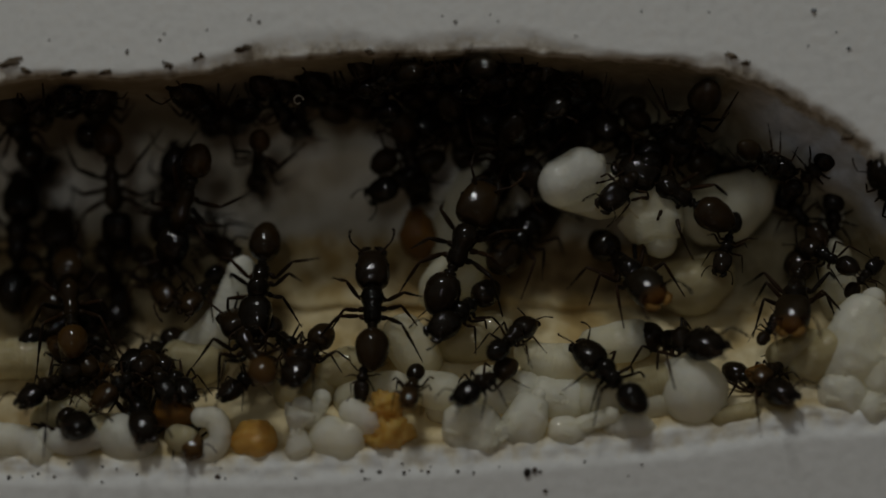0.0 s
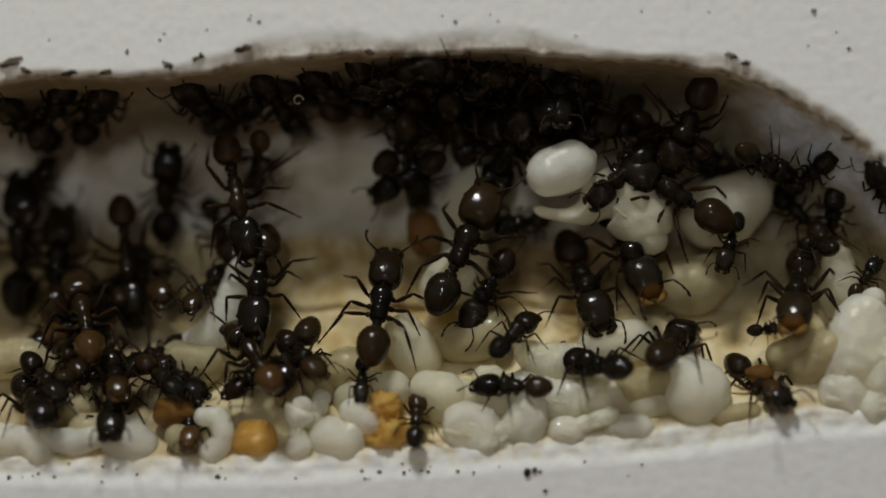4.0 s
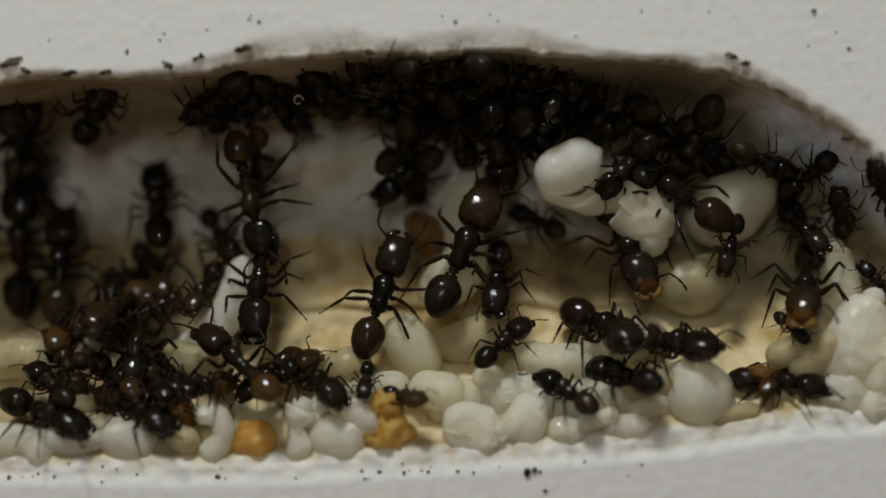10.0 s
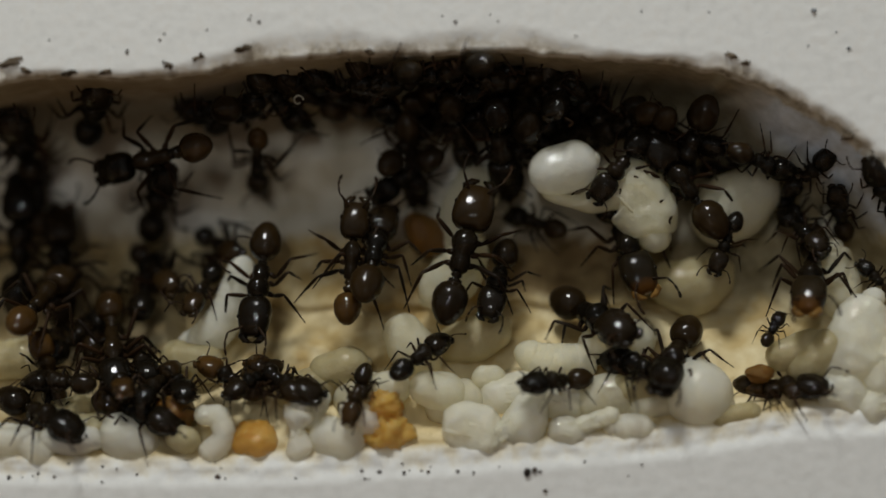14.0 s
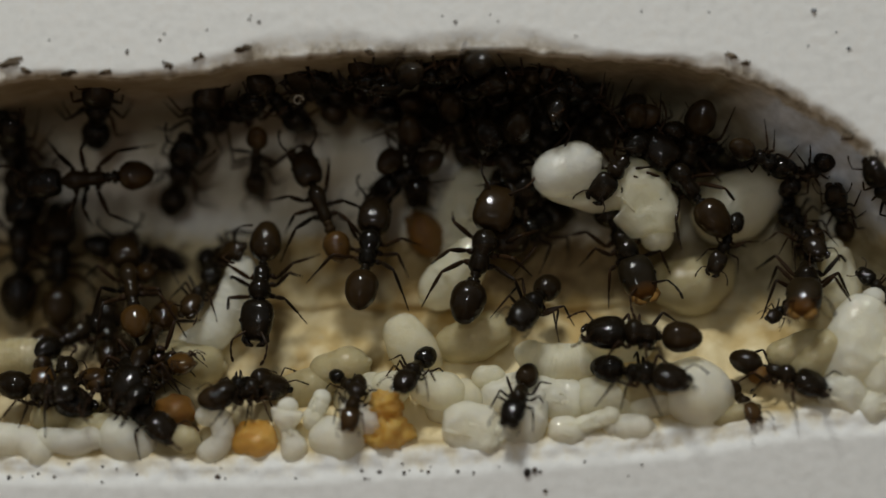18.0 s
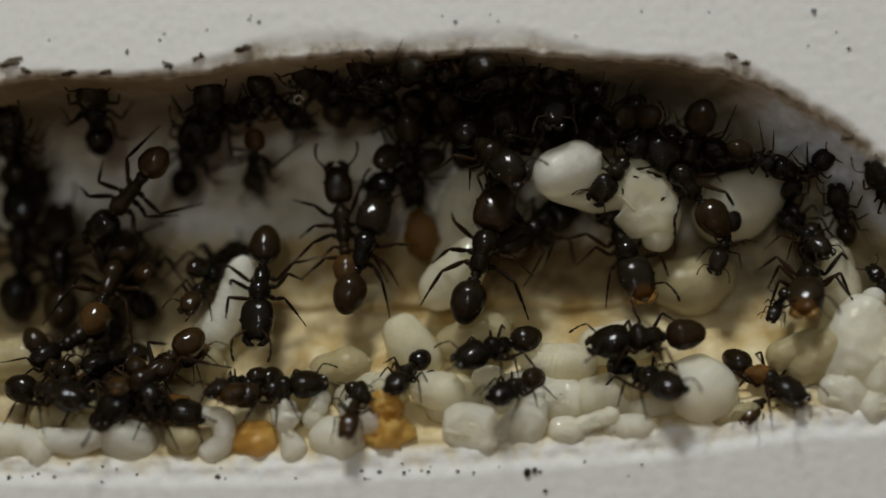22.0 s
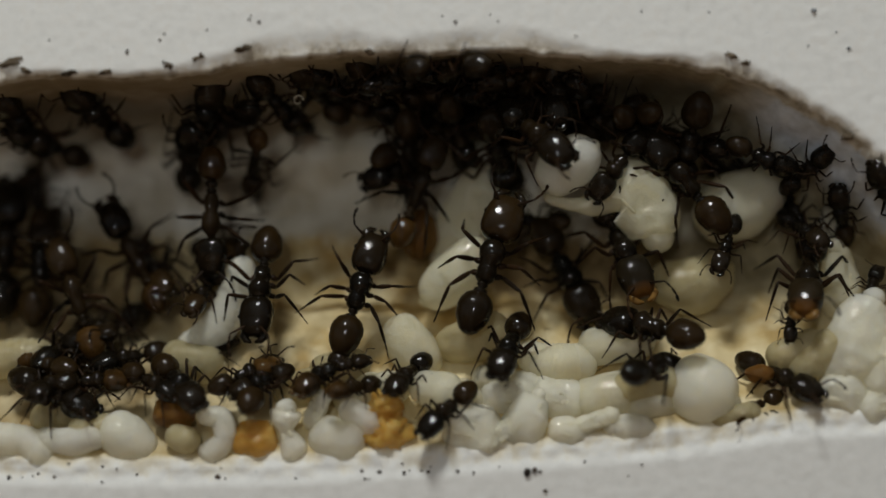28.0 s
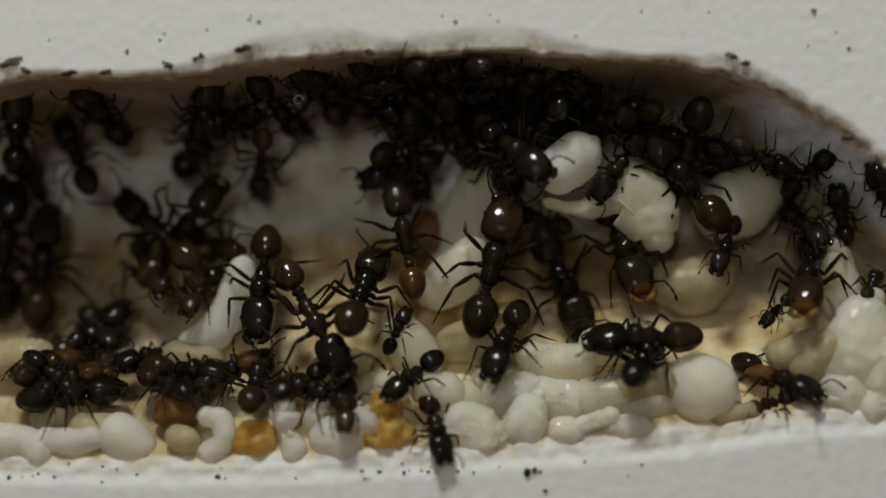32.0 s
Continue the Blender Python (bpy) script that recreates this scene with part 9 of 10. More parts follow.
    walk(COLONY[67], [(0, mm(7.48, 7.34, 10.99, 162, 33, 52)), (2, mm(7.50, 7.28, 11.07, 163, 32, 50)), (4, mm(7.57, 7.43, 10.99, 163, 31, 54)), (6, mm(7.31, 7.32, 10.95, 162, 35, 54)), (8, mm(7.37, 7.30, 10.91, 163, 36, 55)), (10, mm(7.32, 7.21, 10.95, 162, 38, 52)), (12, mm(7.44, 7.49, 10.86, 159, 37, 50)), (14, mm(7.30, 7.54, 10.91, 158, 36, 46)), (16, mm(7.28, 7.45, 10.89, 160, 36, 51)), (18, mm(7.25, 7.45, 10.95, 162, 33, 54)), (20, mm(7.34, 7.27, 10.94, 162, 36, 54)), (22, mm(7.33, 7.26, 11.03, 163, 34, 53)), (24, mm(7.38, 7.56, 10.87, 158, 36, 48)), (26, mm(7.36, 7.36, 10.97, 163, 33, 54)), (28, mm(7.37, 7.41, 10.96, 161, 34, 51)), (30, mm(7.44, 7.71, 10.84, 157, 34, 49)), (32, mm(7.40, 7.69, 10.91, 160, 31, 50))])
    stir(COLONY[67], 32, 0.5)
    walk(COLONY[68], [(0, mm(12.52, 7.76, 9.53, -115, 28, 154)), (2, mm(12.62, 7.71, 9.54, -115, 24, 154)), (4, mm(12.50, 8.18, 9.59, -106, 35, 174)), (6, mm(12.50, 7.79, 9.59, -115, 27, 156)), (8, mm(12.67, 8.08, 9.48, -107, 30, 167)), (10, mm(12.84, 8.07, 9.62, -112, 35, 166)), (12, mm(12.78, 8.11, 9.61, -107, 35, 173)), (14, mm(12.68, 7.75, 9.52, -116, 31, 153)), (16, mm(12.75, 7.89, 9.65, -117, 32, 159)), (18, mm(12.67, 7.81, 9.62, -118, 33, 155)), (20, mm(12.75, 7.68, 9.77, -126, 30, 151)), (22, mm(12.69, 7.83, 9.61, -117, 32, 156)), (24, mm(12.65, 8.14, 9.84, -116, 31, 171)), (26, mm(12.68, 7.96, 9.77, -118, 28, 163)), (28, mm(12.79, 8.16, 9.71, -111, 33, 172)), (30, mm(12.65, 7.98, 9.77, -117, 26, 164)), (32, mm(12.65, 7.99, 9.76, -117, 28, 164))])
    stir(COLONY[68], 69, 0.5)
    walk(COLONY[69], [(0, mm(-7.84, 7.64, 11.55, -163, -20, -136)), (2, mm(-7.81, 7.42, 11.56, -165, -17, -131)), (4, mm(-7.86, 7.48, 11.61, -164, -22, -136)), (6, mm(-7.73, 7.31, 11.64, -165, -18, -134)), (8, mm(-7.69, 7.48, 11.59, -164, -21, -134)), (10, mm(-7.79, 7.42, 11.65, -164, -21, -138)), (12, mm(-7.79, 7.37, 11.65, -164, -20, -137)), (14, mm(-7.73, 7.33, 11.61, -165, -20, -131)), (16, mm(-7.71, 7.28, 11.62, -165, -17, -132)), (18, mm(-7.62, 7.57, 11.54, -164, -19, -132)), (20, mm(-7.78, 6.96, 11.73, -166, -19, -132)), (22, mm(-7.77, 7.34, 11.61, -165, -22, -131)), (24, mm(-7.70, 7.49, 11.59, -164, -22, -134)), (26, mm(-7.73, 7.11, 11.70, -165, -20, -133)), (28, mm(-7.71, 7.10, 11.71, -165, -22, -133)), (30, mm(-7.78, 7.58, 11.61, -163, -23, -139)), (32, mm(-7.83, 7.44, 11.64, -164, -22, -137))])
    stir(COLONY[69], 106, 0.5)
    walk(COLONY[70], [(0, mm(16.14, 6.90, 8.83, 118, 25, 22)), (2, mm(16.10, 6.84, 8.91, 122, 26, 25)), (4, mm(16.21, 6.82, 8.80, 121, 27, 26)), (6, mm(16.11, 6.73, 9.00, 128, 25, 30)), (8, mm(16.14, 6.95, 8.99, 123, 29, 20)), (10, mm(16.19, 6.83, 9.06, 128, 26, 25)), (12, mm(16.09, 6.83, 9.05, 127, 27, 26)), (14, mm(16.20, 6.89, 9.02, 126, 28, 23)), (16, mm(16.14, 6.90, 9.04, 124, 25, 22)), (18, mm(16.11, 6.76, 9.02, 126, 22, 28)), (20, mm(16.18, 6.98, 9.00, 123, 31, 19)), (22, mm(16.02, 7.09, 8.96, 116, 30, 14)), (24, mm(16.10, 6.82, 8.95, 123, 26, 26)), (26, mm(16.04, 6.82, 9.02, 124, 24, 25)), (28, mm(16.27, 7.40, 8.98, 115, 31, 6)), (30, mm(16.10, 6.70, 8.95, 126, 23, 31)), (32, mm(16.16, 7.04, 8.95, 119, 29, 16))])
    stir(COLONY[70], 143, 0.5)
    walk(COLONY[71], [(0, mm(7.72, 7.78, 7.93, 105, 33, 27)), (2, mm(7.50, 7.70, 7.87, 106, 30, 29)), (4, mm(7.70, 7.63, 7.94, 109, 32, 33)), (6, mm(7.47, 7.83, 8.04, 103, 32, 24)), (8, mm(7.48, 7.62, 8.17, 108, 30, 33)), (10, mm(7.41, 7.54, 8.08, 111, 31, 37)), (12, mm(7.30, 7.52, 8.21, 113, 32, 39)), (14, mm(7.21, 7.63, 8.15, 110, 33, 34)), (16, mm(7.17, 7.53, 8.24, 110, 29, 37)), (18, mm(7.22, 7.73, 8.19, 105, 30, 28)), (20, mm(7.32, 7.46, 8.14, 112, 29, 40)), (22, mm(7.31, 7.91, 8.19, 101, 31, 20)), (24, mm(7.37, 7.86, 8.15, 102, 31, 22)), (26, mm(7.47, 7.67, 8.25, 107, 31, 31)), (28, mm(7.56, 8.40, 8.18, 90, 34, 0)), (30, mm(7.51, 8.18, 8.18, 90, 33, 0)), (32, mm(7.63, 8.00, 8.16, 99, 33, 17))])
    stir(COLONY[71], 180, 0.5)
    walk(COLONY[72], [(0, mm(-16.29, 8.71, 9.93, 161, -10, -52)), (2, mm(-16.14, 8.65, 9.96, 162, -14, -52)), (4, mm(-16.08, 8.51, 10.05, 163, -11, -51)), (6, mm(-16.01, 8.56, 10.02, 162, -9, -51)), (8, mm(-15.99, 8.60, 10.00, 162, -11, -52)), (10, mm(-15.94, 8.30, 10.16, 165, -11, -53)), (12, mm(-15.81, 8.22, 10.20, 165, -10, -51)), (14, mm(-15.86, 8.24, 10.19, 165, -13, -51)), (16, mm(-15.79, 8.19, 10.21, 166, -12, -52)), (18, mm(-15.85, 8.15, 10.23, 166, -12, -52)), (20, mm(-15.77, 8.53, 10.04, 162, -8, -51)), (22, mm(-15.94, 8.38, 10.12, 165, -10, -52)), (24, mm(-15.92, 8.68, 9.94, 162, -11, -54)), (26, mm(-15.89, 8.74, 9.90, 160, -12, -52)), (28, mm(-16.05, 8.87, 9.80, 159, -11, -55)), (30, mm(-15.93, 8.83, 9.83, 157, -7, -51)), (32, mm(-16.11, 9.03, 9.63, 152, -8, -52))])
    stir(COLONY[72], 217, 0.5)
    walk(COLONY[73], [(0, mm(-12.27, 7.21, 10.66, 165, 31, 61)), (2, mm(-12.30, 7.27, 10.61, 164, 31, 60)), (4, mm(-12.24, 7.11, 10.77, 166, 30, 63)), (6, mm(-12.37, 6.95, 10.77, 165, 31, 60)), (8, mm(-12.19, 7.25, 10.75, 165, 29, 61)), (10, mm(-12.28, 7.02, 10.81, 165, 29, 59)), (12, mm(-12.17, 6.77, 10.94, 167, 30, 62)), (14, mm(-12.22, 6.61, 10.97, 165, 30, 57)), (16, mm(-12.24, 6.84, 10.94, 166, 28, 61)), (18, mm(-12.23, 6.90, 10.89, 165, 28, 57)), (20, mm(-12.14, 6.99, 10.80, 165, 30, 60)), (22, mm(-12.25, 7.20, 10.86, 165, 26, 58)), (24, mm(-12.25, 7.11, 10.76, 165, 29, 60)), (26, mm(-12.14, 6.92, 10.85, 165, 29, 59)), (28, mm(-12.29, 7.04, 10.78, 164, 30, 56)), (30, mm(-12.30, 7.34, 10.69, 163, 27, 57)), (32, mm(-12.38, 7.21, 10.66, 163, 31, 57))])
    stir(COLONY[73], 254, 0.5)
    walk(COLONY[74], [(0, mm(-28.79, 7.95, -5.94, 26, -20, 44)), (2, mm(-28.45, 7.81, -5.95, 23, -21, 50)), (4, mm(-28.20, 8.01, -5.98, 27, -24, 42)), (6, mm(-27.82, 7.86, -6.14, 24, -28, 46)), (8, mm(-27.49, 7.67, -6.31, 23, -26, 49)), (10, mm(-27.25, 7.75, -6.35, 24, -31, 46)), (12, mm(-27.35, 7.53, -6.49, 22, -27, 49)), (14, mm(-27.42, 7.53, -6.52, 22, -29, 49)), (16, mm(-27.60, 7.72, -6.50, 26, -25, 40)), (18, mm(-27.71, 7.49, -6.60, 25, -21, 42)), (20, mm(-27.78, 7.24, -6.75, 24, -20, 44)), (22, mm(-27.71, 6.96, -6.95, 23, -21, 45)), (24, mm(-27.79, 6.98, -6.92, 22, -25, 48)), (26, mm(-27.81, 6.92, -7.06, 24, -22, 42)), (28, mm(-27.70, 6.63, -7.15, 21, -23, 49)), (30, mm(-27.78, 6.46, -7.30, 20, -27, 50)), (32, mm(-27.81, 6.42, -7.34, 20, -25, 49))])
    stir(COLONY[74], 291, 0.5)
    walk(COLONY[75], [(0, mm(-21.57, 5.73, -7.51, -20, 25, -135)), (2, mm(-21.33, 5.37, -7.74, -19, 26, -133)), (4, mm(-21.20, 5.26, -7.86, -20, 21, -138)), (6, mm(-21.12, 5.11, -8.05, -22, 22, -142)), (8, mm(-20.81, 5.01, -8.09, -22, 19, -142)), (10, mm(-21.18, 4.70, -8.13, -11, 19, -116)), (12, mm(-21.77, 4.96, -7.98, 1, 22, -92)), (14, mm(-22.20, 4.73, -8.18, 13, 23, -65)), (16, mm(-22.68, 4.97, -8.09, 20, 19, -47)), (18, mm(-23.26, 4.81, -8.14, 9, 19, -72)), (20, mm(-23.56, 4.88, -8.09, -5, 13, -99)), (22, mm(-24.08, 4.84, -8.11, -19, 8, -129)), (24, mm(-24.71, 5.72, -8.14, -29, 6, -166)), (26, mm(-23.83, 5.54, -8.07, -27, 12, -156)), (28, mm(-23.21, 5.67, -8.09, -28, 12, -162)), (30, mm(-22.44, 5.57, -8.03, -27, 10, -156)), (32, mm(-21.53, 5.51, -7.92, -25, 12, -151))])
    stir(COLONY[75], 328, 0.5)
    walk(COLONY[76], [(0, mm(-26.52, 3.44, -9.63, 25, -22, 34)), (2, mm(-26.15, 3.36, -9.60, 24, -13, 38)), (4, mm(-25.98, 3.78, -9.27, 25, -3, 37)), (6, mm(-25.79, 4.19, -9.19, 27, 4, -24)), (8, mm(-25.49, 4.42, -8.94, 26, 12, -28)), (10, mm(-25.36, 4.80, -8.91, 29, 22, -15)), (12, mm(-24.86, 3.97, -9.05, 20, 23, -47)), (14, mm(-24.56, 3.95, -8.97, 9, 22, -71)), (16, mm(-24.01, 3.80, -9.10, -6, 22, -103)), (18, mm(-23.92, 3.70, -9.18, -16, 18, -124)), (20, mm(-23.60, 4.34, -9.29, -30, 22, -165)), (22, mm(-24.71, 4.98, -9.07, -27, 22, -155)), (24, mm(-25.55, 4.57, -8.94, -28, 22, -157)), (26, mm(-26.63, 5.16, -8.58, -29, 22, -164)), (28, mm(-27.64, 5.53, -8.44, -28, 20, -158)), (30, mm(-28.63, 5.68, -8.27, -28, 21, -155)), (32, mm(-29.74, 5.69, -8.14, -30, 22, -165))])
    stir(COLONY[76], 365, 0.5)
    walk(COLONY[77], [(0, mm(22.20, 9.46, 5.88, 105, 6, -47)), (2, mm(22.21, 9.32, 6.04, 110, 6, -49)), (4, mm(22.04, 9.48, 5.98, 104, 8, -46)), (6, mm(22.30, 9.49, 5.84, 105, 5, -45)), (8, mm(22.26, 9.36, 6.00, 112, 2, -47)), (10, mm(22.21, 9.39, 5.94, 108, 5, -48)), (12, mm(22.16, 9.55, 5.99, 108, 3, -41)), (14, mm(22.20, 9.39, 6.06, 112, 1, -45)), (16, mm(22.13, 9.43, 6.09, 110, 6, -44)), (18, mm(22.10, 9.39, 6.18, 113, 5, -44)), (20, mm(22.17, 9.59, 6.02, 106, 9, -39)), (22, mm(22.26, 9.34, 6.10, 112, 4, -45)), (24, mm(22.20, 9.36, 6.02, 109, 6, -48)), (26, mm(22.11, 9.43, 6.11, 110, 6, -44)), (28, mm(22.22, 9.35, 5.97, 106, 8, -49)), (30, mm(22.21, 9.43, 6.03, 110, 5, -44)), (32, mm(22.20, 9.44, 5.92, 107, 5, -47))])
    stir(COLONY[77], 402, 0.5)
    walk(COLONY[78], [(0, mm(-25.81, 12.29, -2.17, 45, 63, -38)), (2, mm(-25.31, 10.75, -2.45, 10, 27, -81)), (4, mm(-24.72, 10.36, -3.05, -10, -17, 98)), (6, mm(-24.61, 10.64, -3.45, -36, -53, 132)), (8, mm(-25.04, 9.89, -4.00, -12, -47, 104)), (10, mm(-25.60, 9.68, -4.44, 5, -52, 85)), (12, mm(-26.31, 9.38, -5.14, 26, -53, 60)), (14, mm(-26.07, 8.87, -5.65, 9, -51, 76)), (16, mm(-25.68, 8.62, -6.02, 0, -52, 90)), (18, mm(-25.52, 8.50, -6.30, -10, -52, 107)), (20, mm(-25.20, 8.13, -6.80, -17, -53, 120)), (22, mm(-25.26, 7.90, -6.63, -4, -38, 98)), (24, mm(-25.36, 8.09, -6.45, -1, -25, 91)), (26, mm(-25.64, 8.15, -6.37, 8, -15, 78)), (28, mm(-25.72, 8.27, -6.18, 13, 2, -71)), (30, mm(-25.95, 8.29, -6.14, 15, 14, -66)), (32, mm(-26.11, 8.41, -5.96, 19, 24, -56))])
    stir(COLONY[78], 439, 0.5)
    walk(COLONY[79], [(0, mm(5.20, 8.64, 1.98, -55, 19, -146)), (2, mm(5.48, 8.51, 2.02, -56, 11, -141)), (4, mm(6.02, 8.31, 1.97, -55, 6, -134)), (6, mm(6.32, 8.48, 2.06, -63, -0, 141)), (8, mm(6.81, 8.27, 2.00, -53, -9, 132)), (10, mm(7.15, 8.35, 2.13, -48, -19, 131)), (12, mm(7.44, 8.46, 2.19, -46, -26, 133)), (14, mm(7.03, 8.39, 1.99, -54, -15, 138)), (16, mm(6.84, 8.47, 1.86, -63, -3, 146)), (18, mm(6.29, 8.67, 1.76, -63, 8, -155)), (20, mm(6.09, 9.24, 1.55, -68, 18, -176)), (22, mm(6.38, 8.73, 1.66, -63, 13, -159)), (24, mm(6.68, 8.61, 1.64, -63, 9, -156)), (26, mm(6.80, 8.33, 1.88, -63, 1, 139)), (28, mm(7.05, 8.61, 2.09, -64, -1, 147)), (30, mm(7.34, 8.44, 2.08, -56, -12, 139)), (32, mm(7.54, 8.37, 2.19, -52, -13, 133))])
    stir(COLONY[79], 476, 0.5)
    walk(COLONY[80], [(0, mm(28.08, 3.59, -0.58, -43, -20, 127)), (2, mm(27.77, 3.86, -0.06, -41, -9, 117)), (4, mm(27.48, 4.01, 0.22, -23, -3, 101)), (6, mm(27.07, 4.22, 0.62, 9, 14, -84)), (8, mm(26.72, 4.41, 0.99, 25, 25, -70)), (10, mm(26.47, 4.75, 1.50, 34, 34, -58)), (12, mm(26.43, 4.78, 1.35, 38, 36, -52)), (14, mm(26.39, 4.62, 1.36, 32, 31, -61)), (16, mm(26.51, 4.54, 1.13, 33, 33, -59)), (18, mm(26.37, 4.62, 1.20, 31, 37, -60)), (20, mm(26.43, 4.53, 1.08, 34, 34, -58)), (22, mm(26.49, 4.56, 1.11, 38, 31, -54)), (24, mm(26.53, 4.65, 1.38, 35, 30, -57)), (26, mm(26.47, 4.67, 1.48, 32, 30, -61)), (28, mm(26.44, 4.66, 1.46, 34, 26, -60)), (30, mm(26.48, 4.76, 1.66, 32, 26, -62)), (32, mm(26.59, 4.79, 1.71, 31, 28, -63))])
    stir(COLONY[80], 513, 0.5)
    walk(COLONY[81], [(0, mm(-28.17, 1.75, -9.70, -23, 27, -139)), (1.7, mm(-28.40, 1.90, -9.43, -5, 35, -99)), (3.3, mm(-28.58, 1.90, -9.38, 11, 33, -66)), (5, mm(-28.89, 2.20, -9.13, 31, 34, -17)), (6.7, mm(-28.69, 1.90, -9.30, 11, 16, -66)), (8.3, mm(-28.43, 1.90, -9.47, -8, -12, 107)), (10, mm(-28.17, 1.75, -9.70, -22, -27, 139)), (11.7, mm(-27.97, 1.79, -9.56, -22, -16, 139)), (13.3, mm(-27.65, 1.74, -9.60, -25, -5, 145)), (15, mm(-27.33, 1.59, -9.49, -28, 6, -155)), (16.7, mm(-27.22, 1.90, -9.43, -12, 17, -114)), (18.3, mm(-27.04, 1.90, -9.28, 10, 24, -70)), (20, mm(-26.75, 1.73, -9.30, 27, 27, -28)), (22, mm(-27.14, 1.90, -9.60, 7, 24, -75)), (24, mm(-27.34, 1.90, -9.75, -13, 13, -115)), (26, mm(-27.73, 1.59, -9.89, -28, 6, -155)), (28, mm(-27.91, 1.90, -9.66, -13, 18, -115)), (30, mm(-28.07, 1.90, -9.25, 7, 28, -74)), (32, mm(-28.08, 2.22, -9.13, 31, 34, -17))])
    stir(COLONY[81], 550, 0.5)
    walk(COLONY[82], [(0, mm(-22.92, 1.87, -9.51, -25, 35, -146)), (2, mm(-23.23, 1.90, -9.23, -7, 33, -104)), (4, mm(-23.58, 1.99, -9.03, 9, 32, -71)), (6, mm(-24.10, 2.68, -8.96, 27, 27, -27)), (8, mm(-23.77, 2.60, -9.15, 29, 29, -21)), (10, mm(-23.56, 2.32, -9.21, 27, 31, -29)), (12, mm(-23.19, 2.20, -9.33, 27, 27, -27)), (14, mm(-23.21, 1.90, -9.48, 9, 15, -72)), (16, mm(-23.32, 1.90, -9.72, -15, -0, 117)), (18, mm(-23.63, 2.35, -9.75, -29, -12, 167)), (20, mm(-23.62, 1.90, -9.69, -15, -8, 120)), (22, mm(-23.60, 1.90, -9.71, 11, 3, -70)), (24, mm(-23.72, 1.81, -9.71, 28, 13, -21)), (26, mm(-24.50, 1.70, -9.61, 27, 4, -29)), (28, mm(-25.39, 2.20, -9.56, 30, -2, 13)), (30, mm(-26.28, 1.94, -9.49, 27, -10, 25)), (32, mm(-27.05, 2.17, -9.53, 30, -20, 15))])
    stir(COLONY[82], 587, 0.5)
    walk(COLONY[83], [(0, mm(-20.54, 2.20, -9.13, 20, 37, -53)), (2, mm(-20.44, 1.98, -9.27, 21, 31, -50)), (4, mm(-20.42, 2.28, -9.20, 26, 29, -37)), (6, mm(-20.34, 2.14, -9.43, 29, 26, -28)), (8, mm(-20.31, 2.05, -9.52, 29, 21, -25)), (10, mm(-20.52, 1.86, -9.66, 16, 25, -61)), (12, mm(-20.58, 1.86, -9.60, 1, 32, -91)), (14, mm(-20.55, 1.86, -9.69, -13, 30, -121)), (16, mm(-20.72, 2.09, -9.73, -30, 29, -164)), (18, mm(-21.07, 1.86, -9.64, -13, 26, -120)), (20, mm(-21.31, 1.86, -9.61, -2, 32, -96)), (22, mm(-21.56, 1.85, -9.46, 16, 32, -60)), (24, mm(-22.05, 2.66, -9.37, 31, 29, -16)), (26, mm(-21.42, 2.30, -9.47, 29, 22, -22)), (28, mm(-21.00, 1.98, -9.59, 28, 22, -28)), (30, mm(-20.36, 1.67, -9.71, 26, 18, -34)), (32, mm(-19.84, 1.65, -9.69, 28, 14, -30))])
    stir(COLONY[83], 624, 0.5)
    walk(COLONY[84], [(0, mm(-32.07, 12.58, 4.47, 56, -57, 39)), (2, mm(-31.88, 12.34, 4.42, 31, -58, 63)), (4, mm(-31.69, 12.30, 4.51, 20, -58, 72)), (6, mm(-31.51, 12.35, 4.71, -3, -62, 92)), (8, mm(-31.52, 12.40, 4.89, -24, -62, 111)), (10, mm(-31.37, 12.41, 4.91, -41, -57, 126)), (12, mm(-31.45, 12.39, 4.60, -28, -60, 115)), (14, mm(-31.61, 12.55, 4.06, -17, -69, 106)), (16, mm(-31.77, 12.64, 3.75, -11, -72, 101)), (18, mm(-31.81, 12.51, 3.19, -2, -68, 92)), (20, mm(-31.87, 12.64, 2.93, 20, -71, 71)), (22, mm(-31.87, 12.55, 3.21, 4, -69, 86)), (24, mm(-31.79, 12.36, 3.47, -6, -62, 95)), (26, mm(-31.75, 12.74, 3.70, -29, -74, 118)), (28, mm(-31.74, 12.26, 3.95, -32, -54, 117)), (30, mm(-31.79, 12.79, 4.17, -63, -64, 151)), (32, mm(-31.63, 12.58, 4.47, -56, -57, 141))])
    stir(COLONY[84], 698, 0.5)
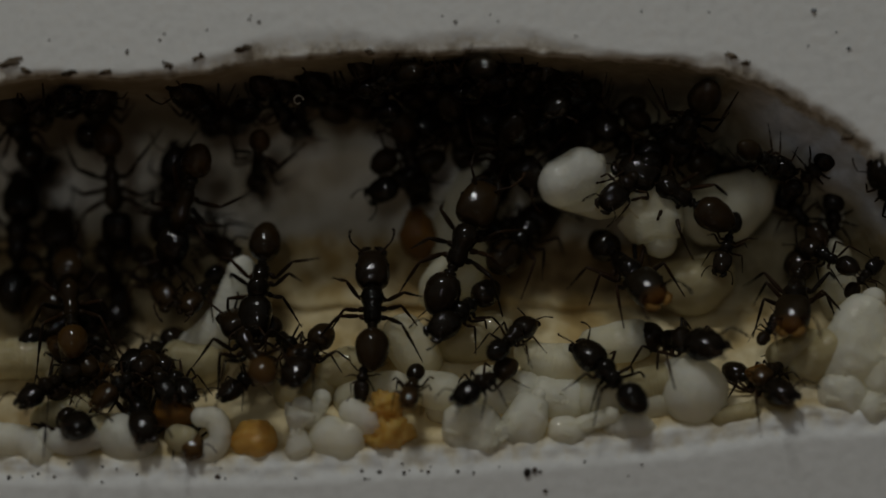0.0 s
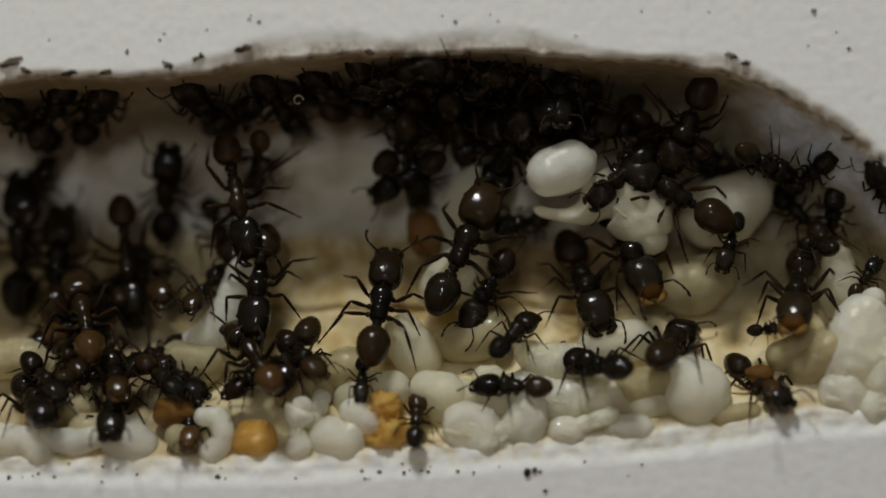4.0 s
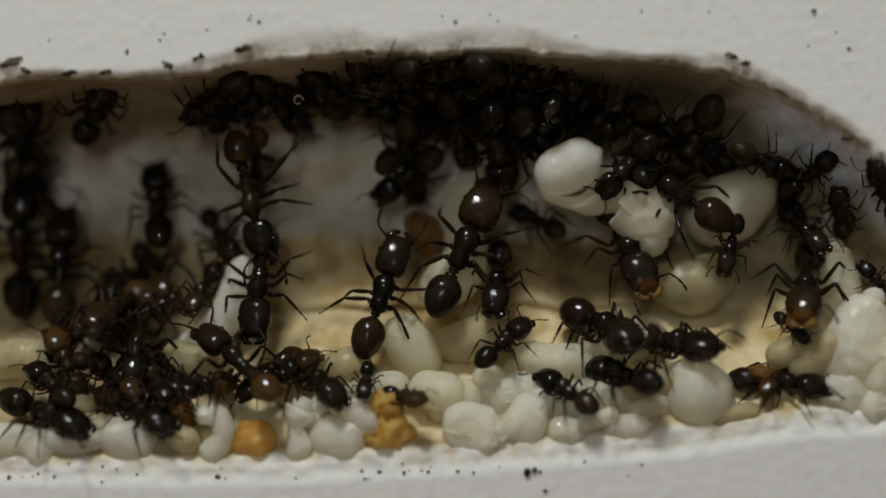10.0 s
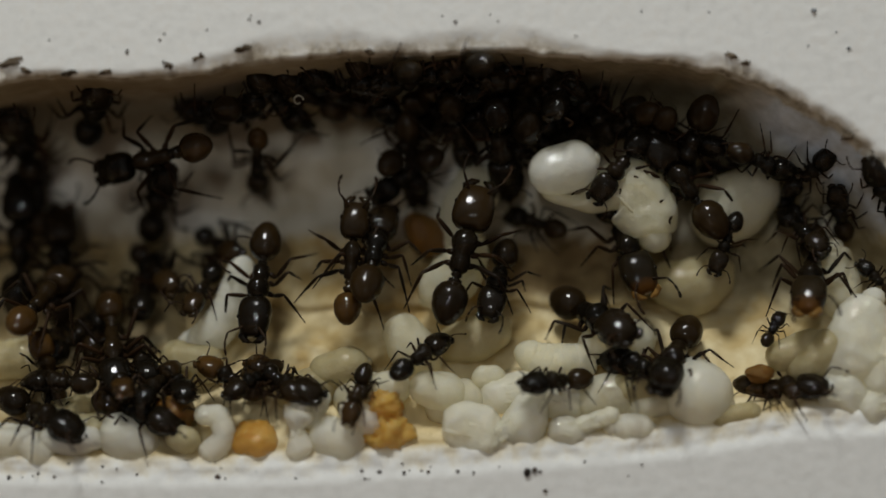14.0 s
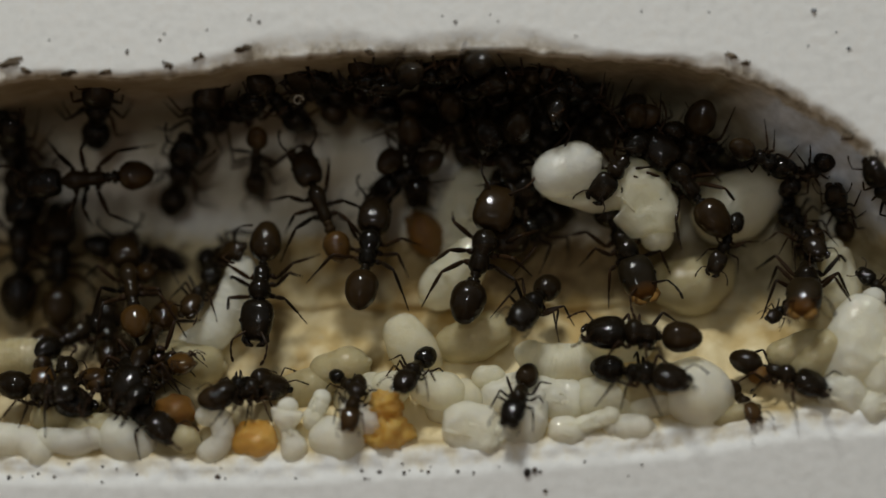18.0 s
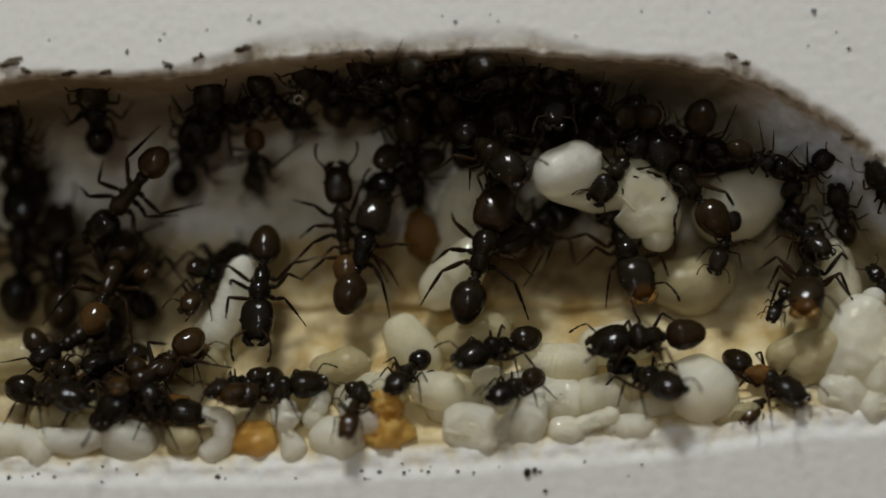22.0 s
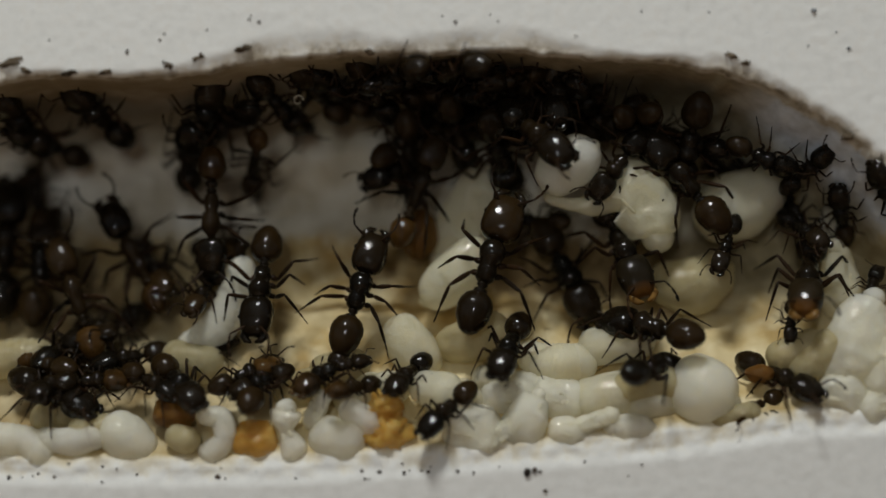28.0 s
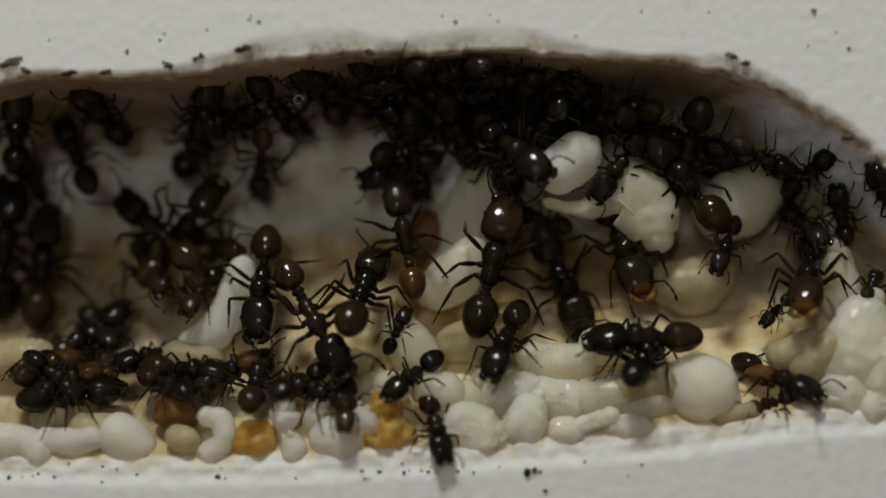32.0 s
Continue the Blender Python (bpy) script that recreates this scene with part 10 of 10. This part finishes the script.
    walk(COLONY[85], [(0, mm(-13.97, 1.81, -9.30, -26, 30, -149)), (2, mm(-13.75, 1.78, -9.29, -26, 27, -150)), (4, mm(-13.51, 2.03, -9.25, -31, 28, -162)), (6, mm(-13.34, 2.09, -9.11, -30, 34, -157)), (8, mm(-13.05, 2.48, -9.15, -26, 33, -148)), (10, mm(-12.78, 2.10, -9.12, -33, 38, -162)), (12, mm(-13.23, 1.99, -9.17, -30, 32, -157)), (14, mm(-13.58, 1.66, -9.37, -24, 25, -143)), (16, mm(-13.95, 1.59, -9.58, -26, 24, -150)), (18, mm(-14.37, 1.73, -9.70, -23, 14, -140)), (19.8, mm(-14.48, 1.60, -9.61, -27, 15, -151)), (21.5, mm(-14.66, 1.72, -9.65, -23, 14, -141)), (23.2, mm(-14.81, 1.66, -9.56, -27, 15, -152)), (25, mm(-15.01, 1.96, -9.52, -29, 22, -160)), (26.8, mm(-13.87, 1.64, -9.39, -25, 21, -147)), (28.5, mm(-12.63, 1.50, -9.52, -30, 20, -158)), (30.2, mm(-11.47, 1.69, -9.37, -24, 23, -141)), (32, mm(-10.31, 1.67, -9.49, -26, 22, -143))])
    stir(COLONY[85], 772, 0.5)
    walk(COLONY[86], [(0, mm(-22.16, 9.70, -1.91, 31, 33, -60)), (1.8, mm(-22.18, 9.73, -1.83, 31, 32, -61)), (3.5, mm(-22.41, 9.72, -1.84, 31, 31, -61)), (5.2, mm(-22.43, 9.70, -1.87, 27, 33, -65)), (7, mm(-22.50, 9.83, -1.69, 28, 33, -63)), (8.8, mm(-22.48, 9.94, -1.51, 30, 30, -63)), (10.5, mm(-22.38, 9.87, -1.60, 30, 29, -62)), (12.2, mm(-22.35, 9.88, -1.60, 35, 24, -58)), (14, mm(-22.20, 9.94, -1.48, 38, 23, -56)), (16, mm(-22.65, 10.10, -1.30, 23, 6, -78)), (18, mm(-23.01, 10.13, -1.27, -23, -11, 104)), (20, mm(-23.43, 10.14, -1.26, -34, -28, 122)), (22, mm(-23.05, 10.09, -1.34, -24, -10, 104)), (24, mm(-22.54, 10.07, -1.33, 19, 17, -78)), (26, mm(-22.10, 10.01, -1.37, 31, 31, -63)), (28, mm(-22.34, 10.10, -1.26, 32, 30, -62)), (30, mm(-22.33, 10.10, -1.27, 30, 28, -65)), (32, mm(-22.56, 10.12, -1.26, 31, 29, -63))])
    stir(COLONY[86], 846, 0.5)
    walk(COLONY[87], [(0, mm(-2.03, 4.00, 12.65, -161, 13, -139)), (4, mm(-2.17, 4.00, 12.64, -159, 15, -151)), (8, mm(-2.17, 4.00, 12.56, -159, 15, -150)), (12, mm(-2.26, 4.00, 12.47, -159, 18, -150)), (16, mm(-2.12, 4.00, 12.59, -159, 19, -144)), (20, mm(-2.18, 4.00, 12.63, -159, 19, -153)), (24, mm(-2.21, 4.00, 12.77, -160, 12, -146)), (28, mm(-2.16, 4.00, 12.54, -160, 16, -143)), (32, mm(-1.89, 4.00, 12.52, -160, 16, -141))])
    stir(COLONY[87], 387, 0.5)
    walk(COLONY[88], [(0, mm(2.26, 4.60, 13.22, -161, 5, -147)), (4, mm(2.45, 4.60, 13.32, -161, 2, -143)), (8, mm(2.54, 4.60, 13.45, -160, 6, -148)), (12, mm(2.60, 4.60, 13.04, -161, 8, -143)), (16, mm(2.46, 4.60, 13.30, -161, 3, -144)), (20, mm(2.61, 4.60, 13.37, -161, 8, -145)), (24, mm(2.43, 4.60, 13.31, -161, 1, -143)), (28, mm(2.41, 4.60, 13.08, -160, 9, -155)), (32, mm(2.36, 4.60, 13.34, -160, 8, -154))])
    stir(COLONY[88], 388, 0.5)
    walk(COLONY[89], [(0, mm(8.46, 4.60, 11.99, -164, 43, -98)), (4, mm(8.59, 4.60, 11.95, 0, 56, -90)), (8, mm(8.50, 4.60, 11.96, -10, 57, -97)), (12, mm(8.39, 4.60, 12.14, -158, 48, -102)), (16, mm(8.49, 4.60, 12.02, -157, 52, -98)), (20, mm(8.32, 4.60, 11.93, -6, 56, -95)), (24, mm(8.27, 4.60, 11.81, -12, 56, -99)), (28, mm(8.46, 4.60, 11.79, -11, 55, -98)), (32, mm(8.51, 4.60, 12.09, -160, 50, -97))])
    stir(COLONY[89], 389, 0.5)
    walk(COLONY[90], [(0, mm(0.75, 5.20, 11.72, 167, 3, -36)), (4, mm(0.59, 5.20, 11.71, 168, 7, -39)), (8, mm(0.71, 5.20, 11.77, 170, 1, -46)), (12, mm(0.75, 5.20, 11.49, 166, 5, -34)), (16, mm(0.72, 5.20, 11.63, 168, 3, -40)), (20, mm(0.89, 5.20, 11.75, 168, 2, -38)), (24, mm(0.74, 5.20, 11.48, 169, 6, -44)), (28, mm(0.75, 5.20, 11.45, 169, 5, -43)), (32, mm(0.82, 5.20, 11.46, 166, 7, -35))])
    stir(COLONY[90], 390, 0.5)
    walk(COLONY[91], [(0, mm(10.78, 6.00, 10.62, -164, -27, -124)), (4, mm(10.85, 6.00, 10.64, -164, -30, -125)), (8, mm(10.69, 6.00, 10.64, -164, -31, -123)), (12, mm(10.64, 6.00, 10.74, -162, -27, -133)), (16, mm(10.83, 6.00, 10.56, -165, -28, -123)), (20, mm(10.61, 6.00, 10.74, -161, -33, -137)), (24, mm(10.70, 6.00, 10.58, -165, -23, -122)), (28, mm(10.84, 6.00, 10.72, -164, -33, -124)), (32, mm(10.87, 6.00, 10.81, -164, -30, -124))])
    stir(COLONY[91], 391, 0.5)
    walk(COLONY[92], [(0, mm(5.17, 3.80, 12.51, -160, 15, -144)), (4, mm(5.17, 3.80, 12.49, -162, 7, -136)), (8, mm(5.13, 3.80, 12.67, -162, 11, -133)), (12, mm(5.25, 3.80, 12.55, -161, 7, -138)), (16, mm(5.23, 3.80, 12.29, -161, 14, -138)), (20, mm(5.06, 3.80, 12.41, -161, 13, -137)), (24, mm(5.30, 3.80, 12.56, -161, 13, -136)), (28, mm(5.16, 3.80, 12.49, -160, 13, -143)), (32, mm(5.12, 3.80, 12.48, -161, 8, -140))])
    stir(COLONY[92], 392, 0.5)
    walk(larva_l3, [(0, mm(-22.62, 1.59, -13.83, 0, 0, 0)), (8, mm(-22.62, 1.59, -13.83, 0, 0, 0)), (14, mm(-22.62, 1.59, -13.74, 0, -2, 0)), (18, mm(-22.70, 1.59, -13.91, 0, 4, 0)), (20, mm(-22.62, 1.59, -13.91, 0, -2, 0)), (25, mm(-22.62, 1.59, -13.66, 0, 8, 0)), (32, mm(-22.70, 1.59, -13.83, 0, 6, 0))])
    walk(larva_l5, [(0, mm(-16.72, 1.16, -13.53, 0, 0, 0)), (6, mm(-16.48, 1.16, -13.45, 0, 0, 0)), (9, mm(-16.48, 1.16, -13.37, 0, 0, 0)), (14, mm(-16.48, 1.16, -13.37, 0, 0, 0)), (17, mm(-16.56, 1.16, -13.45, 0, 4, 0)), (20, mm(-16.48, 1.16, -13.53, 0, 6, 0)), (25, mm(-16.40, 1.16, -13.45, 0, 4, 0)), (32, mm(-16.48, 1.16, -13.53, 0, 8, 0))])
    walk(larva_p1, [(0, mm(-10.39, 1.20, -12.81, 0, 0, 0)), (9, mm(-10.39, 1.20, -12.81, 0, 0, 0)), (14, mm(-10.39, 1.20, -12.89, 0, -3, 0)), (17, mm(-10.87, 1.20, -12.89, 0, -10, 0)), (19, mm(-11.11, 1.20, -12.97, 0, -14, 0)), (25, mm(-11.11, 1.20, -13.01, 0, -14, 0)), (32, mm(-11.11, 1.20, -13.01, 0, -16, 0))])
    walk(larva_ball, [(0, mm(17.84, 2.16, -10.14, 0, 0, 0)), (3, mm(17.97, 2.16, -10.14, 0, -3, 0)), (6, mm(18.09, 2.16, -10.23, 0, -5, 0)), (11, mm(18.25, 2.16, -10.31, 0, -8, 0)), (17, mm(18.09, 2.16, -10.39, 0, -4, 0)), (19, mm(18.41, 2.16, -10.31, 0, 0, 0)), (23, mm(18.58, 2.16, -10.14, 0, -4, 0)), (28, mm(18.58, 2.16, -10.14, 0, -8, 0)), (32, mm(18.58, 2.16, -9.98, 0, -12, 0))])
    walk(larva_p9, [(0, mm(2.07, 9.33, 2.72, 0, 0, 0)), (13, mm(2.07, 9.33, 2.72, 0, 0, 0)), (14.5, mm(1.99, 9.33, 2.55, 0, -3, 0)), (17, mm(1.73, 9.33, 2.29, 0, -6, 0)), (25, mm(1.90, 9.33, 2.38, 0, -5, 0)), (28, mm(2.33, 9.33, 2.81, 0, 4, 0)), (32, mm(2.33, 9.33, 2.89, 0, 6, 0))])
    walk(larva_p10, [(0, mm(9.39, 4.60, 5.23, 0, -10, 0)), (1, mm(9.39, 4.60, 4.82, 0, -20, 0)), (2, mm(9.11, 4.60, 5.03, 0, -12, 0)), (3, mm(8.69, 4.60, 5.66, 0, 0, 0)), (6, mm(8.53, 4.60, 5.98, 0, 0, 0)), (9, mm(8.69, 4.60, 5.94, 0, 0, 0)), (10, mm(9.11, 4.60, 5.98, 0, -5, 0)), (11, mm(8.44, 4.60, 6.15, 0, 0, 0)), (14, mm(8.77, 4.60, 5.94, 0, 5, 0)), (17, mm(8.98, 4.60, 5.78, 0, 0, 0)), (20, mm(9.02, 4.60, 5.86, 0, 0, 0)), (25, mm(9.02, 4.60, 5.78, 0, -10, 0)), (28, mm(9.11, 4.60, 6.11, 0, -15, 0)), (32, mm(9.19, 4.60, 6.28, 0, -18, 0))])
    walk(larva_p11, [(0, mm(15.12, 5.52, 2.14, 0, 0, 0)), (3, mm(14.49, 5.52, 2.35, 0, -5, 0)), (6, mm(13.99, 5.52, 1.84, 0, -10, 0)), (9, mm(14.24, 5.52, 2.01, 0, -5, 0)), (11, mm(14.70, 5.52, 2.51, 0, 6, 0)), (14, mm(14.70, 5.52, 2.56, 0, 0, 0)), (20, mm(14.91, 5.52, 2.60, 0, 0, 0)), (32, mm(14.83, 5.52, 2.43, 0, -4, 0))])
    walk(larva_l15, [(0, mm(21.53, 7.43, 3.15, 0, 4, 0)), (6, mm(21.40, 7.43, 3.02, 0, 0, 0)), (9, mm(21.65, 7.43, 3.15, 0, 0, 0)), (12, mm(21.95, 7.43, 3.36, 0, -6, 0)), (18, mm(22.25, 7.43, 3.36, 0, 0, 0)), (25, mm(22.38, 7.43, 3.36, 0, 4, 0)), (32, mm(22.38, 7.43, 3.53, 0, 0, 0))])
    walk(lump_o4, [(0, mm(-1.89, 8.88, 1.12, 0, 0, 0)), (2, mm(-1.55, 8.88, 1.12, 0, -10, 0)), (6, mm(-1.29, 8.88, 1.29, 0, -30, 0)), (14, mm(-1.38, 8.88, 1.12, 0, -40, 0)), (20, mm(-1.29, 8.88, 1.12, 0, -20, 0)), (24, mm(-1.89, 8.88, 1.12, 0, 0, 0)), (28, mm(-1.72, 8.88, 1.12, 0, 10, 0)), (32, mm(-1.46, 8.88, 1.12, 0, 20, 0))])


motions()
